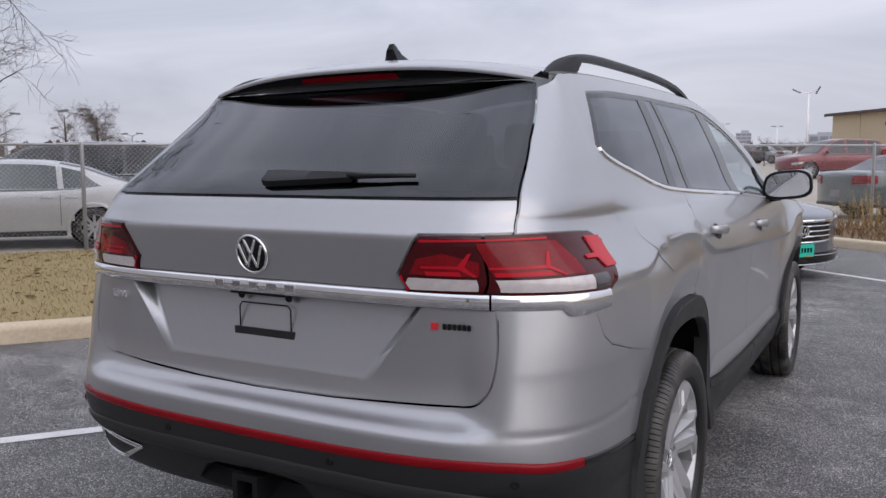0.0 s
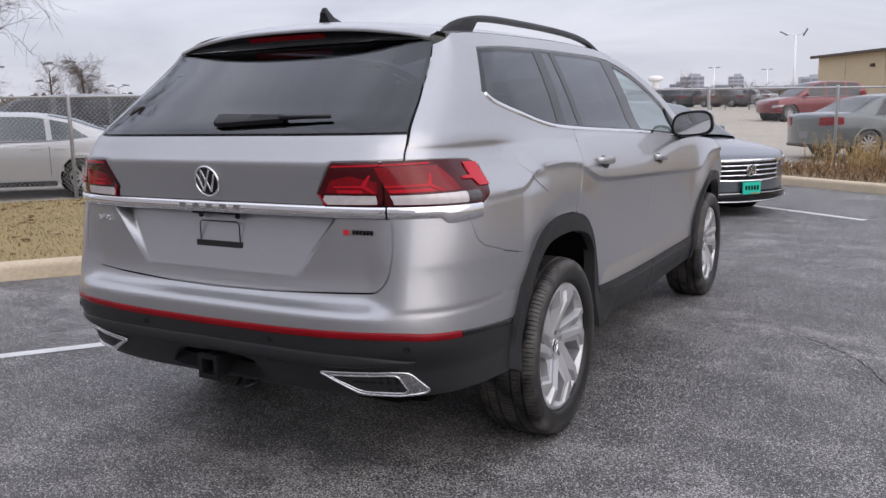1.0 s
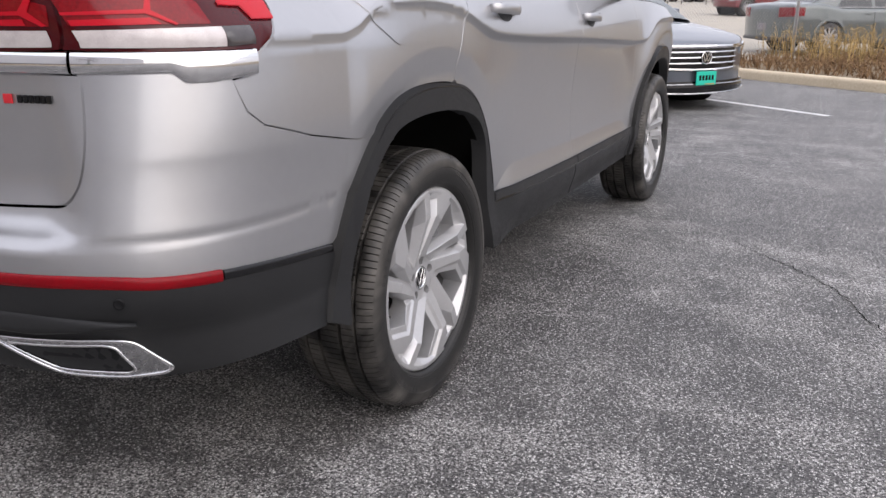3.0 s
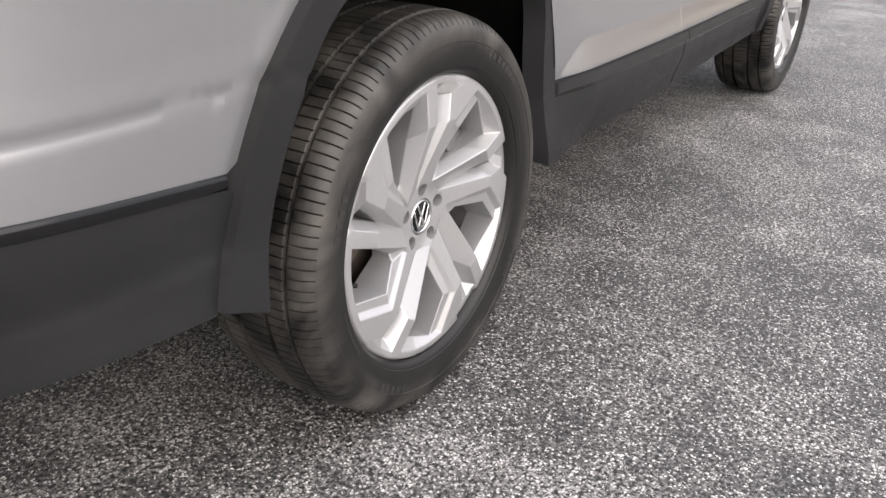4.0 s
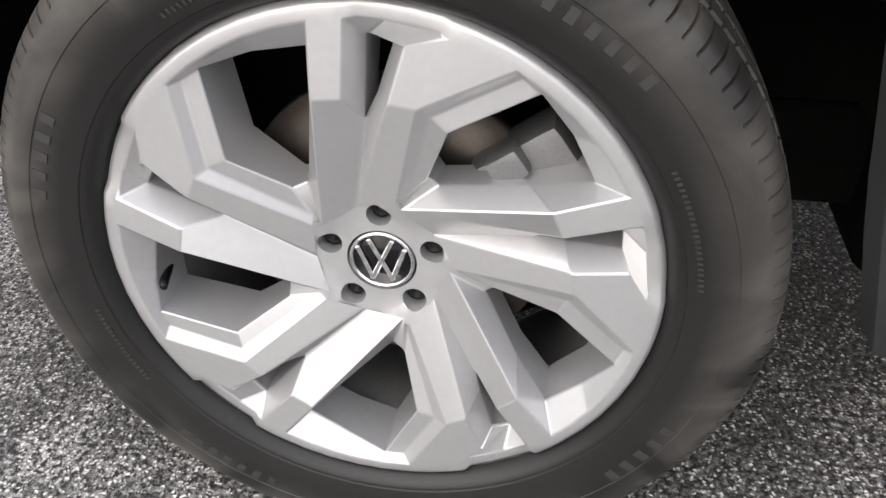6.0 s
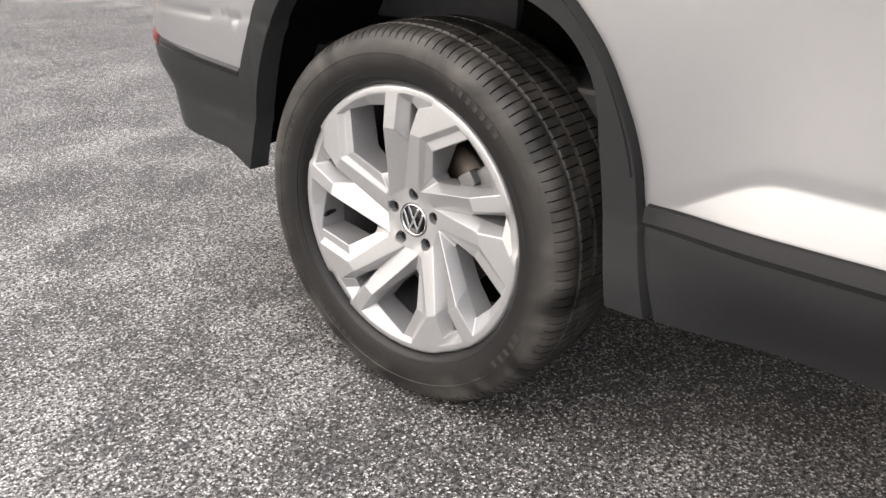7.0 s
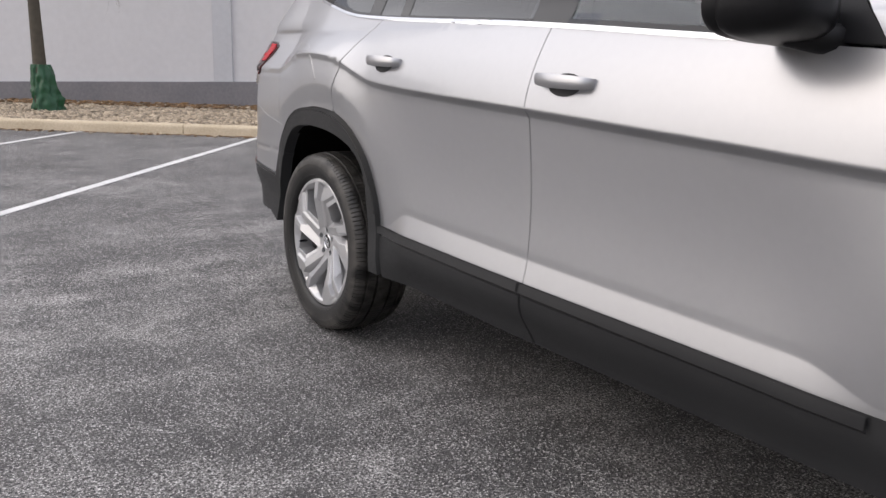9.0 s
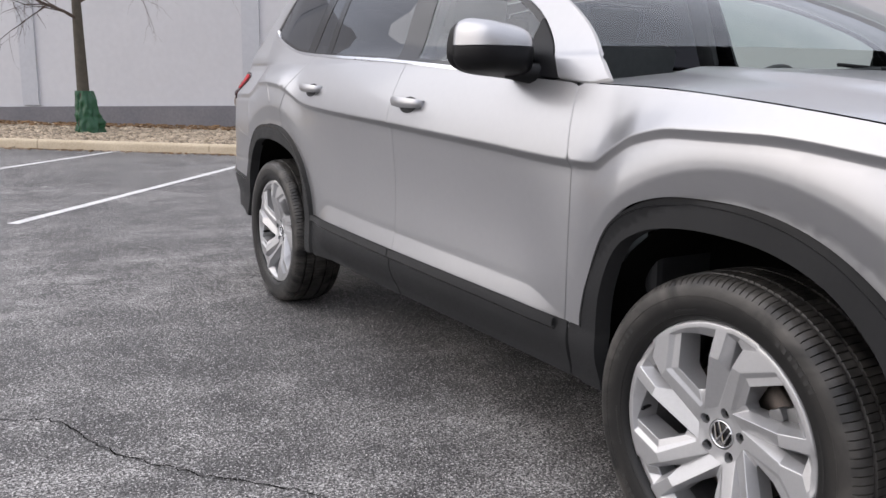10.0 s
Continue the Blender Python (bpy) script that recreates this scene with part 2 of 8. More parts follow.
M = {
    "paint": material("silver_metallic_paint", (0.385, 0.387, 0.40), rough=0.33, metal=0.78, coat=0.7, vary=(0.40, 0.402, 0.415), scale=3.0),
    "clad": material("dark_grey_textured_plastic", (0.0135, 0.0139, 0.0150), rough=0.46, spec=0.30, vary=(0.0185, 0.0189, 0.0201), scale=6.0, bump=0.12, bump_scale=900.0, rvar=0.08),
    "black": material("black_plastic", (0.007, 0.007, 0.008), rough=0.40, spec=0.18, vary=(0.010, 0.010, 0.011), scale=8.0),
    "gloss": material("gloss_black", (0.006, 0.006, 0.007), rough=0.10, coat=0.12, spec=0.32),
    # near-black; behind the panel joints it puts the gaps' shade into colour
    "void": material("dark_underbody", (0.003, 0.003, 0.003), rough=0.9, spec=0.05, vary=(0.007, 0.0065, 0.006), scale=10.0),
    "chrome": material("chrome", (0.78, 0.78, 0.79), rough=0.06, metal=1.0, rvar=0.03, scale=5.0),
    "satin": material("satin_silver_trim", (0.46, 0.46, 0.47), rough=0.26, metal=1.0, rvar=0.05, scale=5.0),
    "alloy": material("silver_alloy", (0.48, 0.48, 0.487), rough=0.36, metal=0.55, coat=0.2, vary=(0.44, 0.44, 0.447), scale=9.0),
    # rim alloy again, toned down: the shade behind the spokes put into colour
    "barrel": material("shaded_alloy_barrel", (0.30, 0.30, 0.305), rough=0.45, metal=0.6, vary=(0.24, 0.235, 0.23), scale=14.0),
    "disc": material("brake_disc_steel", (0.10, 0.088, 0.08), rough=0.45, metal=0.8, vary=(0.15, 0.12, 0.10), scale=15.0),
    "caliper": material("cast_grey_metal", (0.16, 0.16, 0.165), rough=0.5, metal=0.6, vary=(0.22, 0.22, 0.22), scale=30.0),
    "red_lens": material("red_lens", (0.24, 0.002, 0.006), rough=0.14, coat=0.35, spec=0.2, vary=(0.13, 0.001, 0.0035), scale=12.0),
    "reflector": material("red_reflector", (0.15, 0.0015, 0.005), rough=0.22, spec=0.2, vary=(0.20, 0.002, 0.006), scale=9.0),
    "dark_lens": material("smoked_red_lens", (0.042, 0.0012, 0.003), rough=0.12, coat=0.3, spec=0.2, vary=(0.06, 0.0014, 0.003), scale=9.0),
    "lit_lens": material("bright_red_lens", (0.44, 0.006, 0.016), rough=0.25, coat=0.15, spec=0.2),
    "smoke_lens": material("smoked_clear_lens", (0.06, 0.05, 0.052), rough=0.12, coat=0.8, vary=(0.035, 0.03, 0.03), scale=40.0),
    "white_lens": material("clear_ribbed_lens", (0.62, 0.58, 0.57), rough=0.15, coat=1.0, vary=(0.45, 0.40, 0.40), scale=40.0),
    "mirror": material("mirror_glass", (0.85, 0.86, 0.87), rough=0.01, metal=1.0),
    "badge_black": material("badge_black", (0.006, 0.006, 0.007), rough=0.15, coat=0.1, spec=0.2),
    "badge_red": material("badge_red", (0.5, 0.02, 0.03), rough=0.3),
    "seat": material("dark_upholstery", (0.05, 0.05, 0.055), rough=0.8, vary=(0.07, 0.07, 0.075), scale=30.0),
    "dash": material("dashboard_plastic", (0.03, 0.03, 0.032), rough=0.6, vary=(0.04, 0.04, 0.042), scale=20.0),
    "asphalt": asphalt_material(),
    "line": material("worn_white_line_paint", (0.72, 0.72, 0.71), rough=0.7, vary=(0.48, 0.48, 0.47), scale=5.0, bump=0.3, bump_scale=150.0),
    "kerb": material("tan_concrete_kerb", (0.58, 0.49, 0.36), rough=0.85, vary=(0.44, 0.36, 0.25), scale=2.5, bump=0.3, bump_scale=80.0),
    "concrete": material("pale_concrete", (0.42, 0.38, 0.31), rough=0.85, vary=(0.33, 0.30, 0.25), scale=0.5, bump=0.2, bump_scale=40.0),
    "soil": material("dry_soil", (0.20, 0.15, 0.09), rough=0.95, vary=(0.12, 0.09, 0.05), scale=1.5, bump=0.5, bump_scale=30.0),
    "turf": material("winter_turf_soil", (0.30, 0.225, 0.105), rough=0.95, vary=(0.22, 0.175, 0.075), scale=1.2, bump=0.6, bump_scale=60.0),
    "wall": material("white_painted_wall", (0.60, 0.60, 0.62), rough=0.8, vary=(0.55, 0.55, 0.57), scale=0.6, bump=0.15, bump_scale=60.0),
    "wall_dark": material("grey_wall_pilaster", (0.52, 0.53, 0.56), rough=0.8, vary=(0.46, 0.47, 0.5), scale=0.8),
    "footing": material("dark_grey_footing", (0.15, 0.15, 0.165), rough=0.85, vary=(0.22, 0.21, 0.22), scale=1.4, bump=0.3, bump_scale=40.0),
    "steel": material("galvanised_steel", (0.42, 0.42, 0.43), rough=0.5, metal=0.7, vary=(0.34, 0.34, 0.35), scale=12.0),
    "bark": material("grey_brown_bark", (0.095, 0.082, 0.062), rough=0.9, vary=(0.055, 0.048, 0.037), scale=12.0, bump=0.8, bump_scale=60.0),
    "twig": material("twig_bark", (0.10, 0.075, 0.06), rough=0.9),
    "bag": material("green_watering_bag", (0.012, 0.085, 0.035), rough=0.45, vary=(0.008, 0.055, 0.022), scale=8.0, bump=0.4, bump_scale=25.0),
    "stone": material("tan_river_stone", (0.48, 0.40, 0.30), rough=0.85, vary=(0.30, 0.24, 0.17), scale=14.0, rnd=0.3),
    "leaf": material("dead_brown_leaves", (0.22, 0.13, 0.06), rough=0.9, vary=(0.12, 0.07, 0.035), scale=6.0),
    "straw": material("dry_straw_weeds", (0.42, 0.30, 0.12), rough=0.9, vary=(0.26, 0.17, 0.07), scale=3.0),
    "grassblade": material("dormant_grass", (0.36, 0.265, 0.115), rough=0.9, vary=(0.19, 0.17, 0.06), scale=1.3),
    "tan_metal": material("tan_metal_siding", (0.52, 0.42, 0.28), rough=0.7, vary=(0.47, 0.38, 0.25), scale=0.3),
    "brown_trim": material("dark_brown_trim", (0.07, 0.05, 0.04), rough=0.7),
    "white_metal": material("white_painted_metal", (0.8, 0.8, 0.8), rough=0.5),
    # far building tones paled and greyed: the distance haze put into the colours
    "haze": material("distant_building", (0.40, 0.41, 0.45), rough=0.9, vary=(0.35, 0.36, 0.40), scale=0.05),
    "haze_dark": material("distant_windows", (0.20, 0.21, 0.25), rough=0.6),
    "woods": material("distant_bare_woods", (0.15, 0.125, 0.105), rough=1.0, vary=(0.11, 0.095, 0.085), scale=0.2),
    "car_glass": material("dark_car_glass", (0.022, 0.026, 0.03), rough=0.04, spec=0.5),
    # opaque pane; the light seen through it is put into the pale colour
    "pale_glass": material("pale_car_glass", (0.13, 0.15, 0.155), rough=0.05, spec=0.6, vary=(0.09, 0.105, 0.11), scale=2.0),
    "teal": material("teal_plate", (0.0, 0.48, 0.34), rough=0.4, vary=(0.0, 0.42, 0.30), scale=20.0),
    "head_lens": material("headlamp_lens", (0.45, 0.47, 0.5), rough=0.05, coat=1.0, metal=0.4),
}


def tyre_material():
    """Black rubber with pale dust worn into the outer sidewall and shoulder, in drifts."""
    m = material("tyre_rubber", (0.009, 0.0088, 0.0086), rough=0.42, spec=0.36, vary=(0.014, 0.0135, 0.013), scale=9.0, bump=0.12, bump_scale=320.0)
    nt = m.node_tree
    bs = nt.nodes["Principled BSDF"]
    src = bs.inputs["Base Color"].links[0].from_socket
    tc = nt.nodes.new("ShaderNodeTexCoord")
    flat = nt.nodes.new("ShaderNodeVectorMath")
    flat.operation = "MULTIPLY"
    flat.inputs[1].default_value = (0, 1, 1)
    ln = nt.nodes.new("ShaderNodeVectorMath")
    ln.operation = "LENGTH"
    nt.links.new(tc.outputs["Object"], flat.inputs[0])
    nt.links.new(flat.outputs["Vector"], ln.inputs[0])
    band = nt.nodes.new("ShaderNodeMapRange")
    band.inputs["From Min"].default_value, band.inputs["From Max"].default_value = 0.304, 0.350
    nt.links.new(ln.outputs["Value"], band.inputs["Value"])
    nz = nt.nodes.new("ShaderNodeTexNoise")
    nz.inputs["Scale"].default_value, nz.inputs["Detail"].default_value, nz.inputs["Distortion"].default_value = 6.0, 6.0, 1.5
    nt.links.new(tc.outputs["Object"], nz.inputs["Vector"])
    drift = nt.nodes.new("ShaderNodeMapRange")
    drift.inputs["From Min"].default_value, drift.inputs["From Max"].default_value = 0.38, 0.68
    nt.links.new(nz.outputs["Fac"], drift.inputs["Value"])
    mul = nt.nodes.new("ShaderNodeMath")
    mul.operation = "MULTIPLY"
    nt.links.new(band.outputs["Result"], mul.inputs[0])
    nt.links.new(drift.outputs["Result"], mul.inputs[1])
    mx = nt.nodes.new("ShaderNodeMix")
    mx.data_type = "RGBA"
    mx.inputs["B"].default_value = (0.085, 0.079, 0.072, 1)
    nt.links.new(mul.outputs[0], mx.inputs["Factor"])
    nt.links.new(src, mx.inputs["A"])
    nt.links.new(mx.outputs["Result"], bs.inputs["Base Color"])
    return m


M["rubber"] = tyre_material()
M["rubber_mark"] = material("raised_rubber_lettering", (0.030, 0.029, 0.028), rough=0.6, vary=(0.022, 0.021, 0.020), scale=30.0)


def car_paint(name, color, metal=0.5):
    return material(name, color, rough=0.32, metal=metal, coat=1.0, vary=tuple(c * 0.93 for c in color), scale=3.0)


def glass_material(name, tint, rough=0.0):
    """A thin pane: clear and tinted straight on, mirror-like at a grazing look."""
    m = bpy.data.materials.new(name)
    m.use_nodes = True
    nt = m.node_tree
    nt.nodes.clear()
    out = nt.nodes.new("ShaderNodeOutputMaterial")
    tr = nt.nodes.new("ShaderNodeBsdfTransparent")
    tr.inputs["Color"].default_value = (*tint, 1)
    gl = nt.nodes.new("ShaderNodeBsdfGlossy")
    gl.inputs["Roughness"].default_value = rough
    gl.inputs["Color"].default_value = (0.95, 0.97, 1.0, 1)
    lw = nt.nodes.new("ShaderNodeLayerWeight")
    lw.inputs["Blend"].default_value = 0.5
    pw = nt.nodes.new("ShaderNodeMath")
    pw.operation = "POWER"
    pw.inputs[1].default_value = 4.5
    mr = nt.nodes.new("ShaderNodeMapRange")
    mr.inputs["To Min"].default_value, mr.inputs["To Max"].default_value = 0.07, 1.0
    mix = nt.nodes.new("ShaderNodeMixShader")
    nt.links.new(lw.outputs["Facing"], pw.inputs[0])
    nt.links.new(pw.outputs[0], mr.inputs["Value"])
    nt.links.new(mr.outputs["Result"], mix.inputs[0])
    nt.links.new(tr.outputs[0], mix.inputs[1])
    nt.links.new(gl.outputs[0], mix.inputs[2])
    nt.links.new(mix.outputs[0], out.inputs["Surface"])
    return m


M["tint"] = glass_material("privacy_glass", (0.05, 0.054, 0.062))
M["clear"] = glass_material("light_green_glass", (0.66, 0.75, 0.71))


# ---------------------------------------------------------------- mesh helpers
def mesh_from(name, verts, faces, smooth=True):
    me = bpy.data.meshes.new(name)
    me.from_pydata([tuple(v) for v in verts], [], faces)
    if smooth:
        me.shade_smooth()
    return me


def clean(bm, dist=1e-5, normals=True):
    bmesh.ops.remove_doubles(bm, verts=bm.verts, dist=dist)
    if normals:
        bmesh.ops.recalc_face_normals(bm, faces=bm.faces)


def part(name, shape, mat, parent=None, label="", sharp=None):
    """Links a bmesh or a mesh as one object, under a thing or a part."""
    if isinstance(shape, bmesh.types.BMesh):
        me = bpy.data.meshes.new(name)
        shape.to_mesh(me)
        shape.free()
        if "skin_normal" in me.attributes:
            att = me.attributes["skin_normal"]
            nrm = np.zeros(3 * len(me.vertices), np.float32)
            att.data.foreach_get("vector", nrm)
            me.attributes.remove(att)
            me.normals_split_custom_set_from_vertices([tuple(q) for q in nrm.reshape(-1, 3)])
        if sharp is not None:
            me.shade_smooth()
            me.set_sharp_from_angle(angle=radians(sharp))
    else:
        me = shape
    if mat is not None and not me.materials:
        me.materials.append(mat)
    ob = new(name, me)
    ob.parent = parent
    if label:
        ob["label"] = label
    return ob


def thing(name, label, category, group="", kind="", m=None):
    ob = new(name)
    ob.empty_display_size = 0.2
    if m is not None:
        ob.matrix_basis = m
    return tagged(ob, label, category, group, kind)


def box(bm, size, m=None, bevel=0.0, seg=2):
    r = bmesh.ops.create_cube(bm, size=1.0)
    vs = r["verts"]
    for v in vs:
        v.co = Vector((v.co.x * size[0], v.co.y * size[1], v.co.z * size[2]))
    if bevel:
        es = list({e for v in vs for e in v.link_edges})
        res = bmesh.ops.bevel(bm, geom=es, offset=bevel, segments=seg, affect="EDGES", profile=0.6)
        vs = list({v for f in res["faces"] for v in f.verts} | {v for v in vs if v.is_valid})
    if m is not None:
        bmesh.ops.transform(bm, matrix=m, verts=vs)
    return vs


def boxes(*items):
    """One bmesh of several bevelled boxes: (size, pose, bevel)."""
    bm = bmesh.new()
    for size, m, bev in items:
        one = bmesh.new()
        box(one, size, m, bev)
        tmp = bpy.data.meshes.new("tmp")
        one.to_mesh(tmp)
        one.free()
        bm.from_mesh(tmp)
        bpy.data.meshes.remove(tmp)
    return bm


def tube(points, radius, sides=8, caps=True):
    """A bmesh tube along points; radius a number or one per point."""
    bm = bmesh.new()
    pts = [Vector(p) for p in points]
    rad = radius if isinstance(radius, (list, tuple)) else [radius] * len(pts)
    rings, up = [], None
    for i, p in enumerate(pts):
        d = (pts[min(i + 1, len(pts) - 1)] - pts[max(i - 1, 0)]).normalized()
        if up is None:
            up = Vector((0, 0, 1)) if abs(d.z) < 0.9 else Vector((1, 0, 0))
        x = d.cross(up).normalized()
        up = x.cross(d).normalized()
        rings.append([bm.verts.new(p + rad[i] * (math.cos(2 * math.pi * k / sides) * x + math.sin(2 * math.pi * k / sides) * up)) for k in range(sides)])
    for a, b in zip(rings, rings[1:]):
        for k in range(sides):
            bm.faces.new((a[k], a[(k + 1) % sides], b[(k + 1) % sides], b[k]))
    if caps:
        bm.faces.new(rings[0][::-1])
        bm.faces.new(rings[-1])
    for f in bm.faces:
        f.smooth = True
    return bm


def lathe(profile, seg=48, axis="x"):
    """A bmesh turned round the x axis (or z) from (axial, radius) pairs."""
    bm = bmesh.new()
    rings = []
    for k in range(seg):
        t = 2 * math.pi * k / seg
        c, s = math.cos(t), math.sin(t)
        rings.append([bm.verts.new((a, r * s, r * c) if axis == "x" else (r * c, r * s, a)) for a, r in profile])
    n = len(profile)
    for k in range(seg):
        p, q = rings[k], rings[(k + 1) % seg]
        for i in range(n - 1):
            bm.faces.new((p[i], p[i + 1], q[i + 1], q[i]))
    clean(bm, 1e-6)
    for f in bm.faces:
        f.smooth = True
    return bm


def hermite(pts):
    """A monotone smooth curve through (x, y) pairs."""
    xs, ys = [p[0] for p in pts], [p[1] for p in pts]
    n = len(xs)
    d = [(ys[i + 1] - ys[i]) / (xs[i + 1] - xs[i]) for i in range(n - 1)]
    m = [d[0]] + [0.0 if d[i - 1] * d[i] <= 0 else 2 * d[i - 1] * d[i] / (d[i - 1] + d[i]) for i in range(1, n - 1)] + [d[-1]]

    def f(x):
        if x <= xs[0]:
            return ys[0]
        if x >= xs[-1]:
            return ys[-1]
        i = 0
        while xs[i + 1] < x:
            i += 1
        h = xs[i + 1] - xs[i]
        t = (x - xs[i]) / h
        return (ys[i] * (1 + 2 * t) * (1 - t) ** 2 + h * m[i] * t * (1 - t) ** 2 + ys[i + 1] * t * t * (3 - 2 * t) + h * m[i + 1] * t * t * (t - 1))

    return f


def smooth01(t):
    t = min(1.0, max(0.0, t))
    return t * t * (3 - 2 * t)


def refine(poly, step):
    """The closed outline with points at most step apart."""
    out = []
    for i, p in enumerate(poly):
        q = poly[(i + 1) % len(poly)]
        n = max(1, math.ceil(math.hypot(q[0] - p[0], q[1] - p[1]) / step))
        out += [(p[0] + (q[0] - p[0]) * k / n, p[1] + (q[1] - p[1]) * k / n) for k in range(n)]
    return out


def area2(poly):
    return sum(poly[i - 1][0] * poly[i][1] - poly[i][0] * poly[i - 1][1] for i in range(len(poly)))


def inset(poly, d):
    """The outline moved inwards by d."""
    if area2(poly) < 0:
        poly = poly[::-1]
    out, n = [], len(poly)
    for i in range(n):
        p, q, r = poly[i - 1], poly[i], poly[(i + 1) % n]
        a, b = Vector((q[0] - p[0], q[1] - p[1])), Vector((r[0] - q[0], r[1] - q[1]))
        if a.length < 1e-9 or b.length < 1e-9:
            out.append(q)
            continue
        na, nb = Vector((-a.y, a.x)).normalized(), Vector((-b.y, b.x)).normalized()
        s = na + nb
        s = s / max(0.35, s.length_squared / 2)
        out.append((q[0] + s.x * d, q[1] + s.y * d))
    return out


def round_corners(poly, r, seg=4):
    """The outline with its corners rounded by about r."""
    out, n = [], len(poly)
    for i in range(n):
        p, q, s = Vector(poly[i - 1]), Vector(poly[i]), Vector(poly[(i + 1) % n])
        a, b = p - q, s - q
        k = min(r, a.length * 0.45, b.length * 0.45)
        a, b = q + a.normalized() * k, q + b.normalized() * k
        for j in range(seg + 1):
            t = j / seg
            out.append(tuple(a * (1 - t) ** 2 + q * 2 * t * (1 - t) + b * t * t))
    return out


def fill(poly, holes=(), step=0.025, lines=()):
    """Triangles of a flat outline with holes, on a grid of points: points, triangles, rims."""
    from mathutils.geometry import delaunay_2d_cdt
    rings = [refine(poly, step)] + [refine(h, step) for h in holes]
    pts, edges = [], []
    for ring in rings:
        o = len(pts)
        pts += ring
        edges += [(o + i, o + (i + 1) % len(ring)) for i in range(len(ring))]
    for ln in lines:
        o = len(pts)
        pts += ln
        edges += [(o + i, o + i + 1) for i in range(len(ln) - 1)]
    flat = np.array(rings[0])
    lo, hi = flat.min(0), flat.max(0)
    nx, ny = max(1, round((hi[0] - lo[0]) / step)), max(1, round((hi[1] - lo[1]) / step))
    gx, gy = np.meshgrid(lo[0] + (np.arange(nx) + 0.5) * (hi[0] - lo[0]) / nx, lo[1] + (np.arange(ny) + 0.5) * (hi[1] - lo[1]) / ny)
    grid = np.stack([gx.ravel(), gy.ravel()], 1)
    near = np.full(len(grid), 9.0)
    border = np.array(pts)
    for s in range(0, len(grid), 4000):
        dd = ((grid[s:s + 4000, None] - border[None]) ** 2).sum(-1)
        near[s:s + 4000] = np.sqrt(dd.min(1))
    grid = grid[(near > step * 0.55) & inside(grid, rings[0])]
    pts += [tuple(p) for p in grid]
    v, e, f, *_ = delaunay_2d_cdt([Vector(p) for p in pts], edges, [], 0, 1e-6)
    v = np.array([tuple(p) for p in v])
    mid = np.array([v[list(t)].mean(0) for t in f])
    ok = inside(mid, rings[0])
    for h in rings[1:]:
        ok &= ~inside(mid, h)
    tris = [tuple(t) for t, k in zip(f, ok) if k]
    tris = [t if area2([tuple(v[i]) for i in t]) > 0 else t[::-1] for t in tris]
    return v, tris


def inside(p, ring):
    r = np.array(ring)
    a, b = r, np.roll(r, -1, 0)
    hit = np.zeros(len(p), bool)
    for (x0, y0), (x1, y1) in zip(a, b):
        if y0 == y1:
            continue
        c = ((y0 > p[:, 1]) != (y1 > p[:, 1])) & (p[:, 0] < (x1 - x0) * (p[:, 1] - y0) / (y1 - y0) + x0)
        hit ^= c
    return hit


def shell(v, tris, place, out=0.0, depth=0.02, roll=0.004, crisp=False):
    """A bmesh skin of triangles laid on place(u, w) -> point, normal, with its rim rolled in to the given depth."""
    bm = bmesh.new()
    at = [place(*p) for p in v]
    lay = bm.verts.layers.float_vector.new("skin_normal")
    bv = [bm.verts.new(p + n * out) for p, n in at]
    for b, (_, n) in zip(bv, at):
        b[lay] = n
    for t in tris:
        try:
            bm.faces.new([bv[i] for i in t])
        except ValueError:
            pass
    rim = [(e.verts[0], e.verts[1], e.link_faces[0]) for e in bm.edges if len(e.link_faces) == 1]
    if depth:
        idx = {b: i for i, b in enumerate(bv)}
        low = {}
        for a, b, _ in rim:
            for w in (a, b):
                if w not in low:
                    p, n = at[idx[w]]
                    low[w] = (bm.verts.new(w.co - n * roll), bm.verts.new(w.co - n * depth))
                    for lw in low[w]:
                        lw[lay] = n
        for a, b, f in rim:
            ring = [lp.vert for lp in f.loops]
            i = ring.index(a)
            fwd = ring[(i + 1) % len(ring)] == b
            p, q = (b, a) if fwd else (a, b)
            bm.faces.new((p, q, low[q][0], low[p][0]))
            bm.faces.new((low[p][0], low[q][0], low[q][1], low[p][1]))
    for v0 in list(bm.verts):
        if not v0.link_faces:
            bm.verts.remove(v0)
    if crisp:
        bm.verts.layers.float_vector.remove(lay)
    for f in bm.faces:
        f.smooth = True
    return bm

# ---------------------------------------------------------------- the silver SUV: one skin, cut into panels
YS = -0.40
REAR_Y = hermite([(0.30, -0.86), (0.38, -0.955), (0.44, -1.005), (0.535, -1.035), (0.555, -1.052), (0.60, -1.062), (0.66, -1.068), (0.682, -1.068), (0.70, -1.055), (0.725, -1.010), (0.755, -0.992), (0.82, -0.985),
                  (1.0, -0.990), (1.055, -0.993), (1.085, -0.998), (1.12, -1.004), (1.15, -1.009), (1.176, -1.0135), (1.184, -1.0145), (1.191, -1.0145), (1.198, -1.0115), (1.21, -1.004), (1.25, -0.979), (1.290, -0.953), (1.40, -0.815), (1.60, -0.545), (1.68, -0.44)])
REAR_S = hermite([(0.30, -0.86), (0.38, -0.955), (0.44, -1.005), (0.535, -1.035), (0.555, -1.052), (0.60, -1.062), (0.66, -1.064), (0.70, -1.060), (0.80, -1.044), (0.90, -1.024), (1.0, -1.003), (1.055, -0.993), (1.12, -1.000), (1.19, -1.006), (1.25, -0.979), (1.290, -0.953), (1.40, -0.815), (1.60, -0.545), (1.68, -0.44)])
